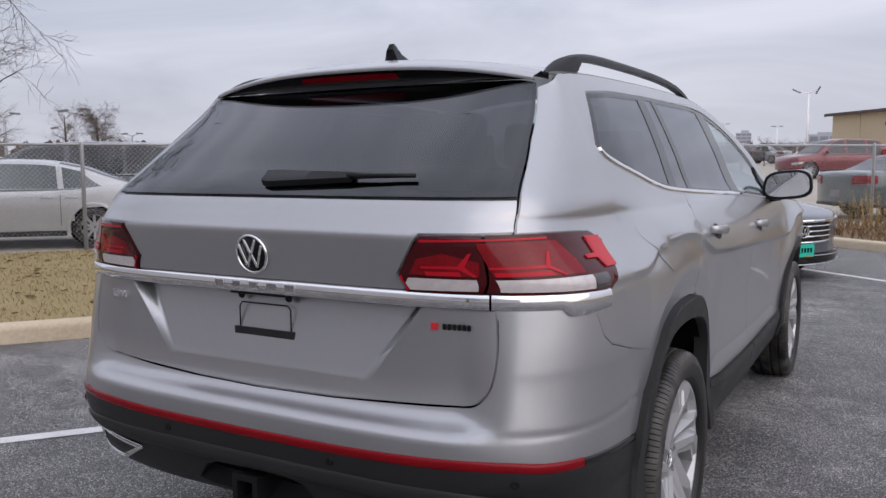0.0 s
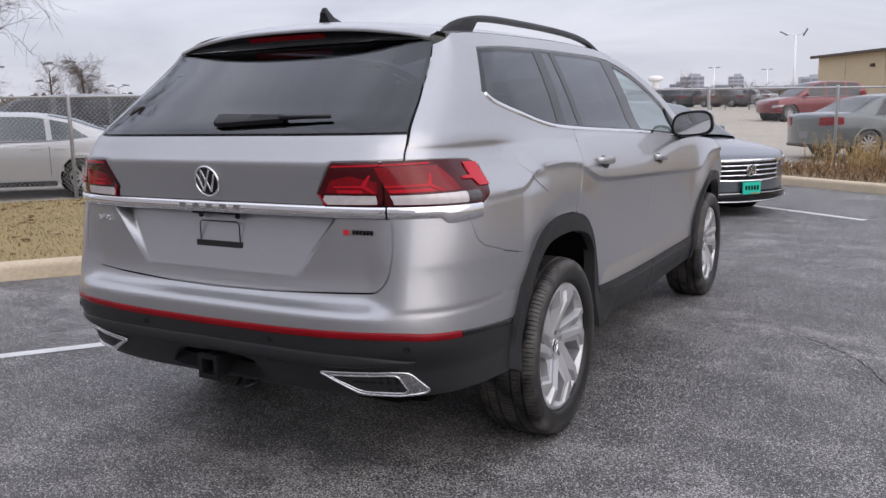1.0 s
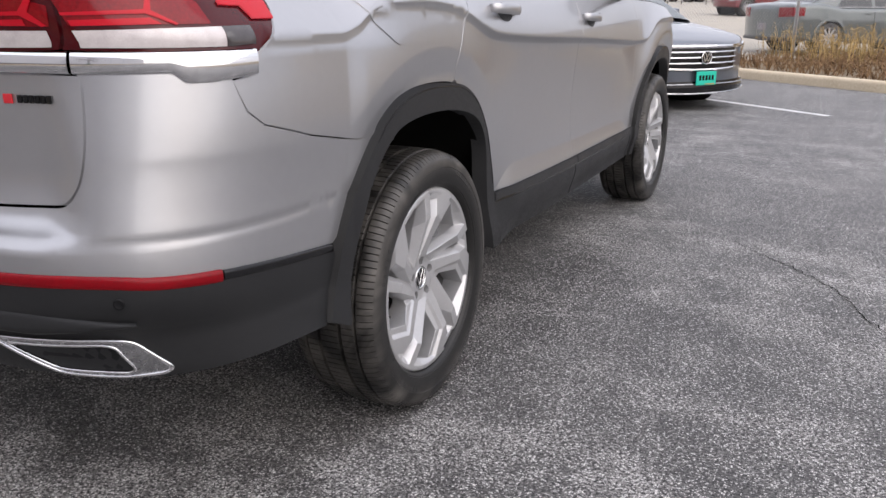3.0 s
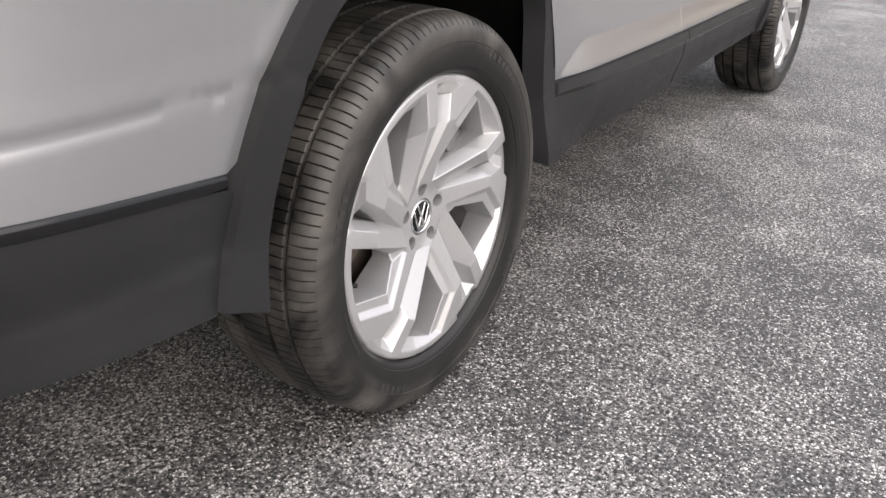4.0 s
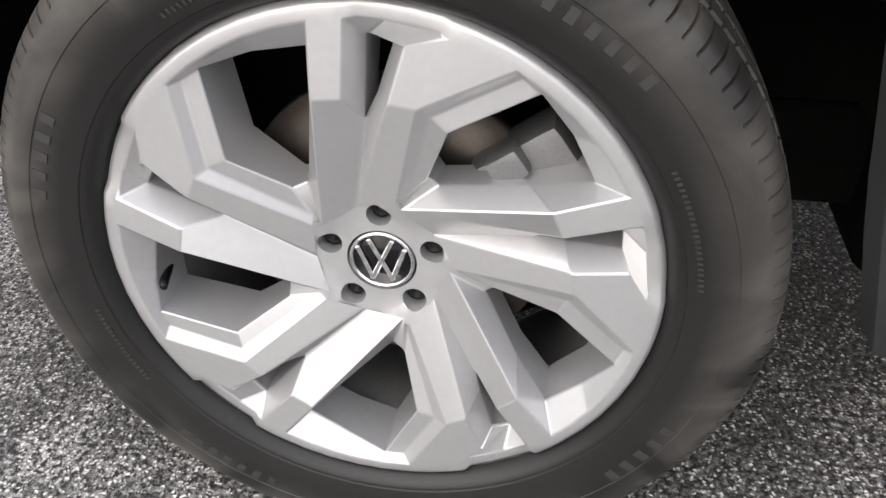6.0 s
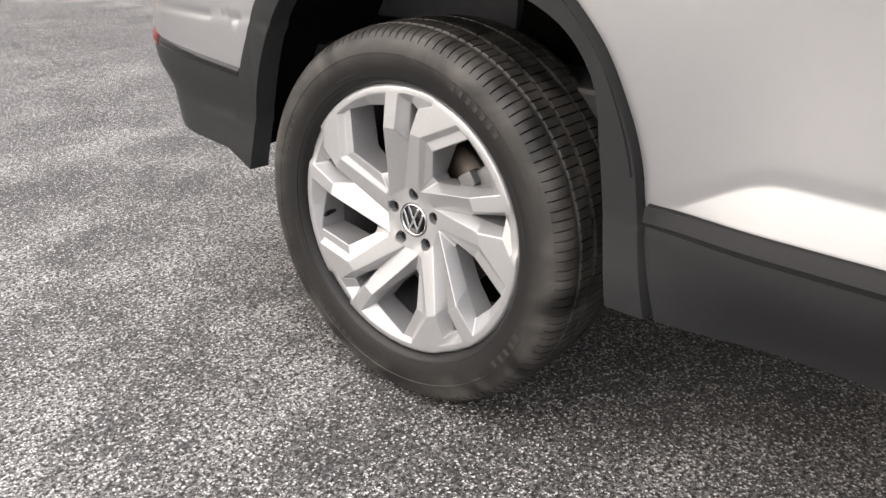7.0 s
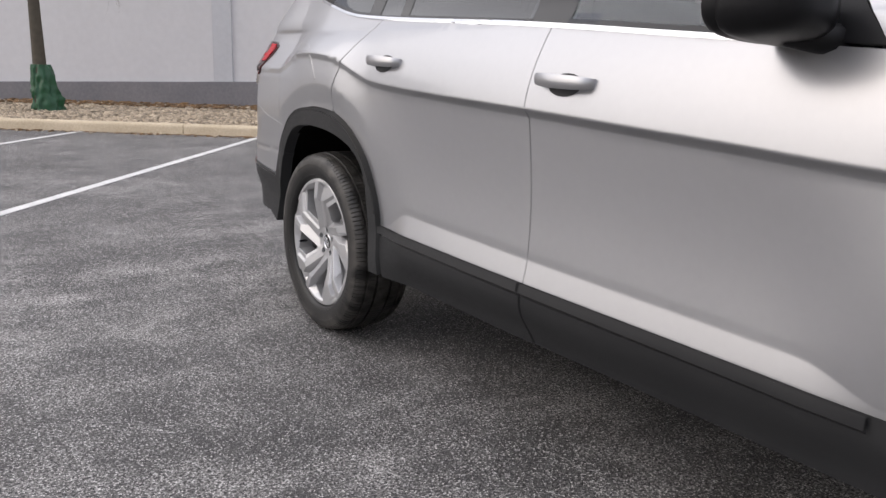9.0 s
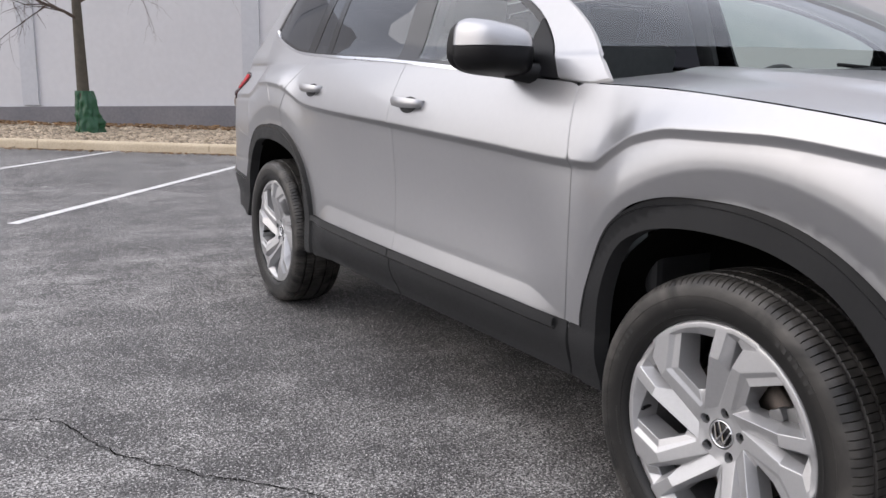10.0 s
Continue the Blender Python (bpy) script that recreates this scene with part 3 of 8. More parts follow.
POWER = hermite([(0.4, 3.6), (0.5, 3.8), (0.6, 4.3), (0.70, 4.2), (0.85, 4.0), (1.02, 4.1), (1.2, 4.7), (1.30, 4.4), (1.6, 3.0)])
CREASE = hermite([(-1.2, 1.082), (-0.65, 1.079), (-0.42, 1.071), (-0.34, 1.087), (-0.25, 1.126), (-0.17, 1.138), (-0.05, 1.142), (0.12, 1.132), (0.22, 1.112), (0.34, 1.075), (0.46, 1.046), (0.67, 1.030), (1.36, 1.0), (1.98, 0.97), (2.44, 0.95),
                  (2.54, 0.955), (2.62, 0.995), (2.70, 1.035), (2.83, 1.058), (3.05, 1.06), (3.4, 1.02), (3.9, 0.94)])
BOWED = hermite([(-1.0, 0.0), (0.2, 0.0), (1.2, 0.012), (2.3, 0.0), (4.0, 0.0)])
NOSE = hermite([(2.2, 0.0), (2.9, 0.004), (3.3, 0.03), (3.6, 0.10), (3.8, 0.22), (3.9, 0.34), (3.96, 0.52), (3.985, 0.75), (3.99, 0.93)])


LOW_X = hermite([(0.26, 0.87), (0.30, 0.915), (0.34, 0.94), (0.44, 0.949), (0.485, 0.949), (0.50, 0.947)])
HIGH_X = hermite([(1.24, 0.862), (1.29, 0.834), (1.42, 0.784), (1.60, 0.702), (1.68, 0.655), (1.74, 0.60)])


DISH = hermite([(-1.0, 0.0), (0.45, 0.0), (0.75, 0.012), (2.1, 0.012), (2.40, 0.0), (4.0, 0.0)])
FLARE_R, FLARE_F = 0.640, 0.618


def BAND(y):
    """How high the slanting facet along the door feet reaches."""
    return (0.080 - 0.021 * (y - 0.76)) * smooth01((y - 0.47) / 0.22) * smooth01((2.43 - y) / 0.22)


def sill_top(y):
    return 0.506 + 0.0135 * (2.43 - y)


def side_x(y, z):
    zc = CREASE(y)
    amp = 0.018 * (0.30 + 0.70 * smooth01((y + 0.70) / 0.12)) * (0.6 + 0.4 * smooth01((y - 0.2) / 0.3))
    f = BAND(y)
    if z <= 0.50:
        x = LOW_X(z) - 0.0185 * (1 - f / 0.08) * smooth01((z - 0.33) / 0.17)
    elif z <= zc:
        zt = 0.515 + f
        top_x = 0.928 - 0.014 * f
        if z < zt:
            x0 = 0.947 - 0.0185 * (1 - f / 0.08)
            x = x0 + (top_x - x0) * (z - 0.50) / (zt - 0.50)
        else:
            x = 0.928 - (0.928 - top_x) * (1 - smooth01((z - zt) / 0.03)) + 0.003 * smooth01((z - 0.6) / 0.3) - DISH(y) * math.sin(math.pi * min(1.0, (z - zt) / (zc - zt)))
        t = max(0.0, (z - zc + 0.024) / 0.024)
        x += amp * t ** 1.25
    else:
        k = (z - zc) / max(0.02, 1.24 - zc)
        x = 0.931 + amp - 0.032 * k - 0.052 * k * k if k < 1 else HIGH_X(z)
    r1, r2 = math.hypot(y - 0.03, z - 0.38), math.hypot(y - 3.0, z - 0.36)
    fl = 0.0
    for r, edge, keep in ((r1, FLARE_R, smooth01((y + 0.47) / 0.14) * (1 - smooth01((y - 0.15) / 0.35))), (r2, FLARE_F, 0.4 + 1.7 * smooth01((y - 2.42) / 0.25))):
        fl += keep * (0.024 * smooth01((0.86 - r) / 0.23) if r > edge else 0.024 * smooth01((0.86 - edge) / 0.23) - 0.011 * min(1.0, (edge - r) / 0.07))
    fl *= smooth01((z - 0.36) / 0.28) * (1 - 0.85 * smooth01((z - zc + 0.02) / 0.14))
    fl -= 0.0025 * max(0.0, 1 - abs(z - 0.704) / 0.014) * smooth01((-0.30 - y) / 0.04)
    fl += 0.003 * smooth01((z - 0.50) / 0.08) * smooth01((0.84 - z) / 0.14) * smooth01((-0.28 - y) / 0.12)
    fl -= 0.030 * smooth01((0.47 - z) / 0.12) * smooth01((y - 0.50) / 0.25)
    fl -= 0.058 * smooth01((z - 1.03) / 0.14) * (1 - 0.62 * smooth01((z - 1.19) / 0.10)) * smooth01((-0.10 - y) / 0.40)
    x += fl + BOWED(y) * smooth01((1.3 - z) / 0.3)
    return x - NOSE(y)


def recess(x, z):
    """The plate recess in the tailgate: how far it is sunk."""
    half = 0.375 + 0.15 * (z - 0.80) / 0.2
    side = max(0.0, min(1.0, (half - abs(x)) / 0.030))
    sunk = max(0.0, z - 0.800) / 0.21
    return 0.056 * side * min(1.0, sunk) * (1.0 if z < 1.026 else 0.0)


CACHE = {}


def skin(u, z):
    """The body's surface: u runs from the rear's middle round the corner (1.25) and along the side."""
    if u < 0:
        p = skin(-u, z)
        return Vector((-p.x, p.y, p.z))
    key = (round(u, 6), round(z, 6))
    if key in CACHE:
        return CACHE[key].copy()
    if u >= 1.25:
        y = YS + u - 1.25
        p = Vector((side_x(y, z), y, z))
    else:
        phi = u / 1.25 * math.pi / 2
        n = POWER(z)
        s, c = math.sin(phi), math.cos(phi)
        rho = (s ** n + c ** n) ** (-1 / n)
        w = side_x(YS, z)
        x = w * rho * s
        k = smooth01((x - 0.62) / 0.16)
        b = YS - REAR_Y(z) * (1 - k) - REAR_S(z) * k
        p = Vector((x, YS - b * rho * c + recess(x, z), z))
    CACHE[key] = p
    return p.copy()


def on_skin(u, z):
    e = 0.004
    p = skin(u, z)
    du, dz = skin(u + e, z) - skin(u - e, z), skin(u, z + e) - skin(u, z - e)
    return p, du.cross(dz).normalized()


def R(x, z):
    """Skin coordinates of a place on the rear, by its x."""
    n, w = POWER(z), side_x(YS, z)
    s = min(0.9999, abs(x) / w)
    u = math.atan2(s, (1 - s ** n) ** (1 / n)) / (math.pi / 2) * 1.25
    return (math.copysign(u, x), z)


def S(y, z):
    """Skin coordinates of a place on the right side, by its y."""
    if y >= YS:
        return (1.25 + y - YS, z)
    n, b = POWER(z), YS - REAR_S(z)
    f = min(0.9999, (YS - y) / b)
    return (math.atan2((1 - f ** n) ** (1 / n), f) / (math.pi / 2) * 1.25, z)


def flip(poly):
    return [(-u, z) for u, z in poly][::-1]


def panel(name, poly, mat, parent, label="", gap=0.003, out=0.0, depth=0.02, holes=(), step=0.022, both=False, lines=(), roll=0.004, crisp=False):
    """A body panel cut from the skin, and its mirror image on the other flank if both."""
    shapes = [(poly, holes, lines)]
    if both:
        shapes.append((flip(poly), [flip(h) for h in holes], [[(-u, z) for u, z in ln] for ln in lines]))
    obs = []
    for pl, hs, lns in shapes:
        ring = inset(refine(pl, 0.03), gap) if gap else pl
        v, t = fill(ring, hs, step, lns)
        obs.append(part(name, shell(v, t, on_skin, out, depth, roll, crisp), mat, parent, label))
    return obs


suv = thing("suv", "silver metallic three-row SUV, closed tailgate, parked across worn asphalt", "car")



def spline(pts, n=5):
    """Points along a smooth curve through the given ones."""
    out = []
    for i in range(len(pts) - 1):
        p0, p1, p2, p3 = (Vector(pts[max(0, min(len(pts) - 1, k))]) for k in (i - 1, i, i + 1, i + 2))
        for k in range(n):
            t = k / n
            out.append(tuple(0.5 * (2 * p1 + (p2 - p0) * t + (2 * p0 - 5 * p1 + 4 * p2 - p3) * t * t + (3 * p1 - p0 - 3 * p2 + p3) * t ** 3)))
    return out + [tuple(pts[-1])]


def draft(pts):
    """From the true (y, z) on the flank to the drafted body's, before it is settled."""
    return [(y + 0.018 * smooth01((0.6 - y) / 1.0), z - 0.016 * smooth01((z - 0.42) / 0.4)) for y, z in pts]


ARCH_R = spline(draft([(-0.529, 0.425), (-0.499, 0.51), (-0.469, 0.604), (-0.434, 0.680), (-0.397, 0.743), (-0.341, 0.815), (-0.26, 0.888), (-0.155, 0.930), (0.0, 0.942), (0.165, 0.926), (0.29, 0.868), (0.385, 0.775), (0.44, 0.676), (0.469, 0.60), (0.482, 0.535), (0.503, 0.43), (0.522, 0.352)]))
ARCH_R_IN = spline(draft([(-0.447, 0.390), (-0.428, 0.50), (-0.391, 0.62), (-0.333, 0.735), (-0.266, 0.808), (-0.185, 0.850), (-0.03, 0.864), (0.155, 0.850), (0.305, 0.803), (0.383, 0.72), (0.408, 0.60), (0.430, 0.46), (0.450, 0.352)]))
ARCH_F = spline(draft([(2.490, 0.345), (2.495, 0.495), (2.502, 0.57), (2.54, 0.685), (2.603, 0.797), (2.677, 0.866), (2.78, 0.905), (2.90, 0.917), (3.045, 0.912), (3.173, 0.879), (3.28, 0.82), (3.37, 0.735), (3.44, 0.60), (3.48, 0.40)]))
ARCH_F_IN = spline(draft([(2.575, 0.345), (2.572, 0.50), (2.594, 0.64), (2.648, 0.755), (2.72, 0.81), (2.81, 0.838), (2.93, 0.849), (3.075, 0.838), (3.19, 0.80), (3.27, 0.745), (3.34, 0.66), (3.38, 0.55), (3.39, 0.37)]))
SV = lambda pts: [S(*p) for p in pts]


def crease_line(y0, y1, dz=0.0, step=0.03):
    n = round((y1 - y0) / step)
    return [S(y0 + (y1 - y0) * i / n, CREASE(y0 + (y1 - y0) * i / n) + dz) for i in range(n + 1)]


def band_lines(y0, y1):
    out = []
    for d in (-0.03, -0.012, -0.004, 0.0, 0.004, 0.009, 0.018, 0.03):
        out.append([S(y, max(0.502, 0.515 + BAND(y) + d)) for y in np.linspace(y0, y1, 50)])
    return out


def flare_lines(y_hub, z_hub, r0, lo, hi):
    """Lines along the raised band round a wheel arch, between two angles from straight up."""
    return [[S(y_hub + r * math.sin(radians(a)), z_hub + r * math.cos(radians(a))) for a in np.linspace(lo, hi, 40)] for r in (r0 + 0.006, r0, r0 - 0.008, r0 - 0.03, r0 - 0.046, r0 - 0.05, r0 - 0.056)]


def creases(y0, y1):
    return [crease_line(y0, y1, d, 0.016) for d in (0.008, 0.003, 0.0, -0.004, -0.009, -0.015, -0.020, -0.026)]


WIN_TOP = hermite([(-0.28, 1.598), (0.0, 1.617), (0.5, 1.627), (1.0, 1.63), (1.25, 1.622), (1.54, 1.575), (1.75, 1.515), (1.95, 1.435), (2.10, 1.36), (2.22, 1.26), (2.30, 1.17)])
BELT = hermite([(-0.37, 1.430), (-0.33, 1.400), (-0.25, 1.372), (-0.09, 1.333), (0.05, 1.303), (0.17, 1.286), (0.40, 1.270), (1.30, 1.228), (1.80, 1.197), (2.40, 1.160)])
ROOF_EDGE = hermite([(-0.56, 1.617), (-0.30, 1.655), (0.2, 1.672), (0.7, 1.68), (1.15, 1.675), (1.5, 1.632), (1.78, 1.565), (2.02, 1.482), (2.20, 1.400), (2.34, 1.315), (2.46, 1.218), (2.52, 1.165)])


def along(f, y0, y1, n=24):
    return [(y0 + (y1 - y0) * i / n, f(y0 + (y1 - y0) * i / n)) for i in range(n + 1)]


DOOR_REAR_SEAM = spline([(0.150, 0.922), (0.165, 1.01), (0.24, 1.13), (0.335, 1.235), (0.37, 1.270)], 3)
arch_up = [p for p in ARCH_R if p[0] >= 0.15 and p[1] >= 0.507]
rear_door = SV(DOOR_REAR_SEAM + along(BELT, 0.40, 1.357, 10) + [(1.357, 0.489)] + [(0.525, 0.505)] + [p for p in reversed(arch_up) if p[0] > 0.158])
front_door = SV([(1.357, 0.489)] + along(BELT, 1.357, 2.37, 10) + [(2.40, 1.148), (2.425, 0.95), (2.41, 0.48)])
panel("rear_door", rear_door, M["paint"], suv, "silver rear passenger door", both=True, step=0.02, lines=creases(0.24, 1.352) + band_lines(0.54, 1.347) + flare_lines(0.03, 0.38, FLARE_R, 24, 66))
panel("front_door", front_door[::-1], M["paint"], suv, "silver front door", both=True, step=0.02, lines=creases(1.362, 2.412) + band_lines(1.367, 2.402))
HOOD_EDGE = hermite([(2.40, 1.160), (2.7, 1.150), (3.0, 1.128), (3.4, 1.075), (3.7, 1.005), (3.88, 0.93), (3.96, 0.87)])
fender = SV([(2.409, 0.48), (2.4245, 0.95), (2.400, 1.150)] + along(HOOD_EDGE, 2.42, 3.60, 14) + [(3.60, 0.60), (3.455, 0.60)] + [p for p in reversed(ARCH_F) if 0.47 < p[1] and p[0] < 3.45])
panel("front_fender", fender, M["paint"], suv, both=True, step=0.016, lines=creases(2.46, 3.58) + flare_lines(3.0, 0.36, FLARE_F, -56, 50))
front_bumper = SV([(3.60, 0.60), (3.60, 1.0), (3.70, 0.985), (3.80, 0.955), (3.88, 0.925), (3.96, 0.87), (3.985, 0.80), (3.985, 0.36), (3.6, 0.34), (3.50, 0.36), (3.49, 0.45), (3.455, 0.60)])
panel("front_bumper", front_bumper[::-1], M["paint"], suv, both=True, step=0.03)

# side of the body: rear quarter, rear pillar and the rail over the windows in one pressing
seam_up = [R(0.628, 1.60), R(0.685, 1.45), R(0.742, 1.288), R(0.757, 1.200)]
quarter = (SV([(-0.288, 0.824)] + [p for p in ARCH_R if -0.28 < p[0] < 0.147 and p[1] > 0.8] + [(a - 0.001, b) for a, b in DOOR_REAR_SEAM] + along(BELT, 0.36, -0.37, 20)
              + along(WIN_TOP, -0.27, 2.30, 60) + [(2.34, 1.168), (2.40, 1.161), (2.44, 1.159)] + along(ROOF_EDGE, 2.515, -0.42, 60)) + seam_up
           + SV([(-0.82, 1.200), (-0.72, 1.197), (-0.640, 1.192), (-0.593, 1.170), (-0.605, 1.120), (-0.639, 1.078), (-0.686, 1.036), (-0.694, 1.012), (-0.715, 0.997), (-0.752, 0.990), (-0.728, 0.93), (-0.69, 0.900), (-0.54, 0.858), (-0.36, 0.825)]))
panel("quarter_panel", quarter, M["paint"], suv, both=True, gap=0.002, step=0.015, lines=[crease_line(-0.52, 0.12, d, 0.016) for d in (0.008, 0.003, 0.0, -0.004, -0.009, -0.015, -0.020, -0.026)] + flare_lines(0.03, 0.38, FLARE_R, -41, 8))
fuel = round_corners(SV([(-0.190, 1.036), (0.022, 1.036), (-0.075, 1.168), (-0.130, 1.186), (-0.320, 1.188), (-0.318, 1.155), (-0.262, 1.085)]), 0.018)
panel("fuel_door", fuel, M["paint"], suv, gap=0.0, out=0.0025, depth=0.006, roll=0.002)

# windows: a black surround with panes let into it
band = SV(along(BELT, -0.37, 2.285, 40) + along(WIN_TOP, 2.288, -0.27, 60))


def slant(y_low, y_top):
    """A leaning edge from belt to window top."""
    return [(y_low + (y_top - y_low) * i / 8, BELT(y_low) + (WIN_TOP(y_top) - BELT(y_low)) * i / 8) for i in range(9)]


def pane(low0, low1, top0, top1, m=0.014):
    pts = along(BELT, low0, low1, 14) + slant(low1, top1)[1:-1] + along(WIN_TOP, top1, top0, 14) + slant(low0, top0)[::-1][1:-1]
    return inset(round_corners(SV(pts), 0.004, 1), m)


panes = [pane(-0.355, 0.245, -0.262, 0.29, 0.017), pane(0.305, 0.485, 0.355, 0.475, 0.012), pane(0.515, 1.265, 0.505, 1.215, 0.017), pane(1.39, 2.215, 1.34, 2.14, 0.022)]
panel("window_surround", band, M["gloss"], suv, gap=0.004, out=-0.003, depth=0.012, holes=panes, both=True, step=0.03)
for i, pn in enumerate(panes):
    for ob in panel("window_pane", pn, M["clear" if i == 3 else "tint"], suv, "pale clear front window" if i == 3 else "dark privacy glass", gap=0.0, out=-0.005, depth=0.0, both=True, step=0.04):
        ob.visible_shadow = False
trim_low = [S(y, BELT(y) - 0.0055) for y in np.linspace(-0.355, 2.10, 90)] + [S(y, BELT(y) + 0.0045) for y in np.linspace(2.10, -0.355, 90)]
panel("window_chrome_trim", trim_low, M["chrome"], suv, "chrome strip under the side windows", gap=0.0, out=0.006, depth=0.012, both=True, step=0.03)

# lower cladding
rocker = {"rear_door_trim": (0.492, 1.357), "front_door_trim": (1.362, 2.43), "fender_trim": (2.435, 2.492)}
for nm, (y0, y1) in rocker.items():
    lo = [(y0 + (0.040 if nm == "rear_door_trim" else 0.04 if nm == "front_door_trim" else 0.0), 0.347), (y1 + (0.036 if nm == "rear_door_trim" else 0.0), 0.343)]
    left = [(y0, sill_top(y0)), (y0 + 0.003, 0.47), (y0 + (0.018 if nm == "rear_door_trim" else 0.006), 0.42)]
    right = [(y1 + (0.006 if nm == "rear_door_trim" else 0.0), 0.42), (y1, 0.47), (y1, sill_top(y1))]
    panel(nm, SV(lo + right + left), M["clad"], suv, "dark grey plastic sill trim", gap=0.002, out=0.008, depth=0.03, both=True)
    if nm == "fender_trim":
        continue
    y2 = y1 - (0.05 if nm == "front_door_trim" else 0.002)
    for name, lift, high, low in (("trim_ledge", 0.0215, 0.003, 0.027), ("trim_groove", 0.0090, 0.0275, 0.037)):
        strip = [(y, sill_top(y) - low) for y in np.linspace(y0 + 0.004, y2, 24)] + [(y, sill_top(y) - high) for y in np.linspace(y2, y0 + 0.004, 24)]
        panel(name, SV(strip), M["clad" if name == "trim_ledge" else "gloss"], suv, "", gap=0.0, out=lift, depth=0.008, both=True, step=0.03, roll=0.002)
panel("rear_arch_trim", SV(ARCH_R + ARCH_R_IN[::-1]), M["clad"], suv, "dark grey wheel arch trim", gap=0.002, out=0.020, depth=0.05, both=True, step=0.018)
panel("front_arch_trim", SV(ARCH_F + ARCH_F_IN[::-1]), M["clad"], suv, "dark grey wheel arch trim", gap=0.002, out=0.020, depth=0.05, both=True, step=0.018)
def resample(pts, n=60):
    """Even steps along a line of points."""
    ps = [Vector((q[0], q[1])) for q in pts]
    acc = [0.0]
    for p, q in zip(ps, ps[1:]):
        acc.append(acc[-1] + (q - p).length)
    out, k = [], 0
    for i in range(n):
        t = acc[-1] * i / (n - 1)
        while k < len(acc) - 2 and acc[k + 1] < t:
            k += 1
        f = (t - acc[k]) / max(1e-9, acc[k + 1] - acc[k])
        out.append(ps[k].lerp(ps[k + 1], min(1.0, f)))
    return out


for outer_line, inner_line in ((ARCH_R, ARCH_R_IN), (ARCH_F, ARCH_F_IN)):
    oa, ob_ = resample(outer_line), resample(inner_line)
    lo, hi = (16, -8) if outer_line is ARCH_R else (6, -3)
    rib = [tuple(p.lerp(q, 0.11)) for p, q in zip(oa, ob_)][lo:hi] + [tuple(p.lerp(q, 0.15)) for p, q in zip(oa, ob_)][lo:hi][::-1]
    panel("arch_rib", SV(rib), M["gloss"], suv, gap=0.0, out=0.0215, depth=0.006, both=True, step=0.03, roll=0.001)
panel("side_underpanel", SV([(0.64, 0.322), (2.40, 0.322), (2.45, 0.350), (0.62, 0.350)]), M["clad"], suv, gap=0.0, out=-0.02, depth=0.02, both=True, step=0.03)

# tailgate
SEAM = [(0.706, 1.04)] + spline([(0.727, 0.985), (0.732, 0.90), (0.722, 0.825), (0.698, 0.785), (0.660, 0.762), (0.60, 0.757)], 4) + [(0.45, 0.751), (0.25, 0.743), (0.0, 0.739)]
low_gate = [R(x, z) for x, z in [(0.722, 1.008)] + SEAM[1:]] + [R(-x, z) for x, z in SEAM[1:-1][::-1] + [(0.722, 1.008)]]
panel("tailgate", low_gate, M["paint"], suv, "closed silver tailgate with plate recess", step=0.014, gap=0.002,
      lines=[[R(sg * (0.375 + 0.75 * (z - 0.80) - d), z) for z in np.linspace(0.806, 1.006, 24)] for sg in (1, -1) for d in (-0.004, 0.002, 0.024, 0.030, 0.036)] + [[R(x, z) for x in np.linspace(-0.33, 0.33, 50)] for z in (0.796, 0.801, 0.806)])
up_half = [(0.488, 1.051), (0.470, 1.092), (0.536, 1.199), (0.753, 1.203), (0.738, 1.283)]
up_gate = [R(x, z) for x, z in up_half] + [R(x, 1.283) for x in np.linspace(0.70, -0.70, 25)] + [R(-x, z) for x, z in up_half[::-1]] + [R(x, 1.051) for x in np.linspace(-0.45, 0.45, 17)]
panel("tailgate_upper", up_gate, M["paint"], suv, "silver tailgate upper skin", step=0.016, gap=0.002, lines=[[R(x, z) for x in np.linspace(-0.51, 0.51, 60)] for z in (1.172, 1.180, 1.189, 1.198, 1.205)])
glass = [R(0.738, 1.288), R(0.682, 1.45), R(0.620, 1.618)] + [R(x, 1.628) for x in np.linspace(0.57, -0.57, 24)] + [R(-0.620, 1.618), R(-0.682, 1.45), R(-0.738, 1.288)] + [R(x, 1.288) for x in np.linspace(-0.70, 0.70, 25)]
for ob in panel("rear_window", glass, M["tint"], suv, "dark tinted rear window", gap=0.003, out=-0.002, depth=0.0, step=0.03):
    ob.visible_shadow = False
ringout = inset(refine(glass, 0.03), 0.002)
panel("rear_window_frit", ringout, M["gloss"], suv, gap=0.0, out=-0.006, depth=0.004, holes=[inset(refine(glass, 0.03), 0.022)], step=0.03)

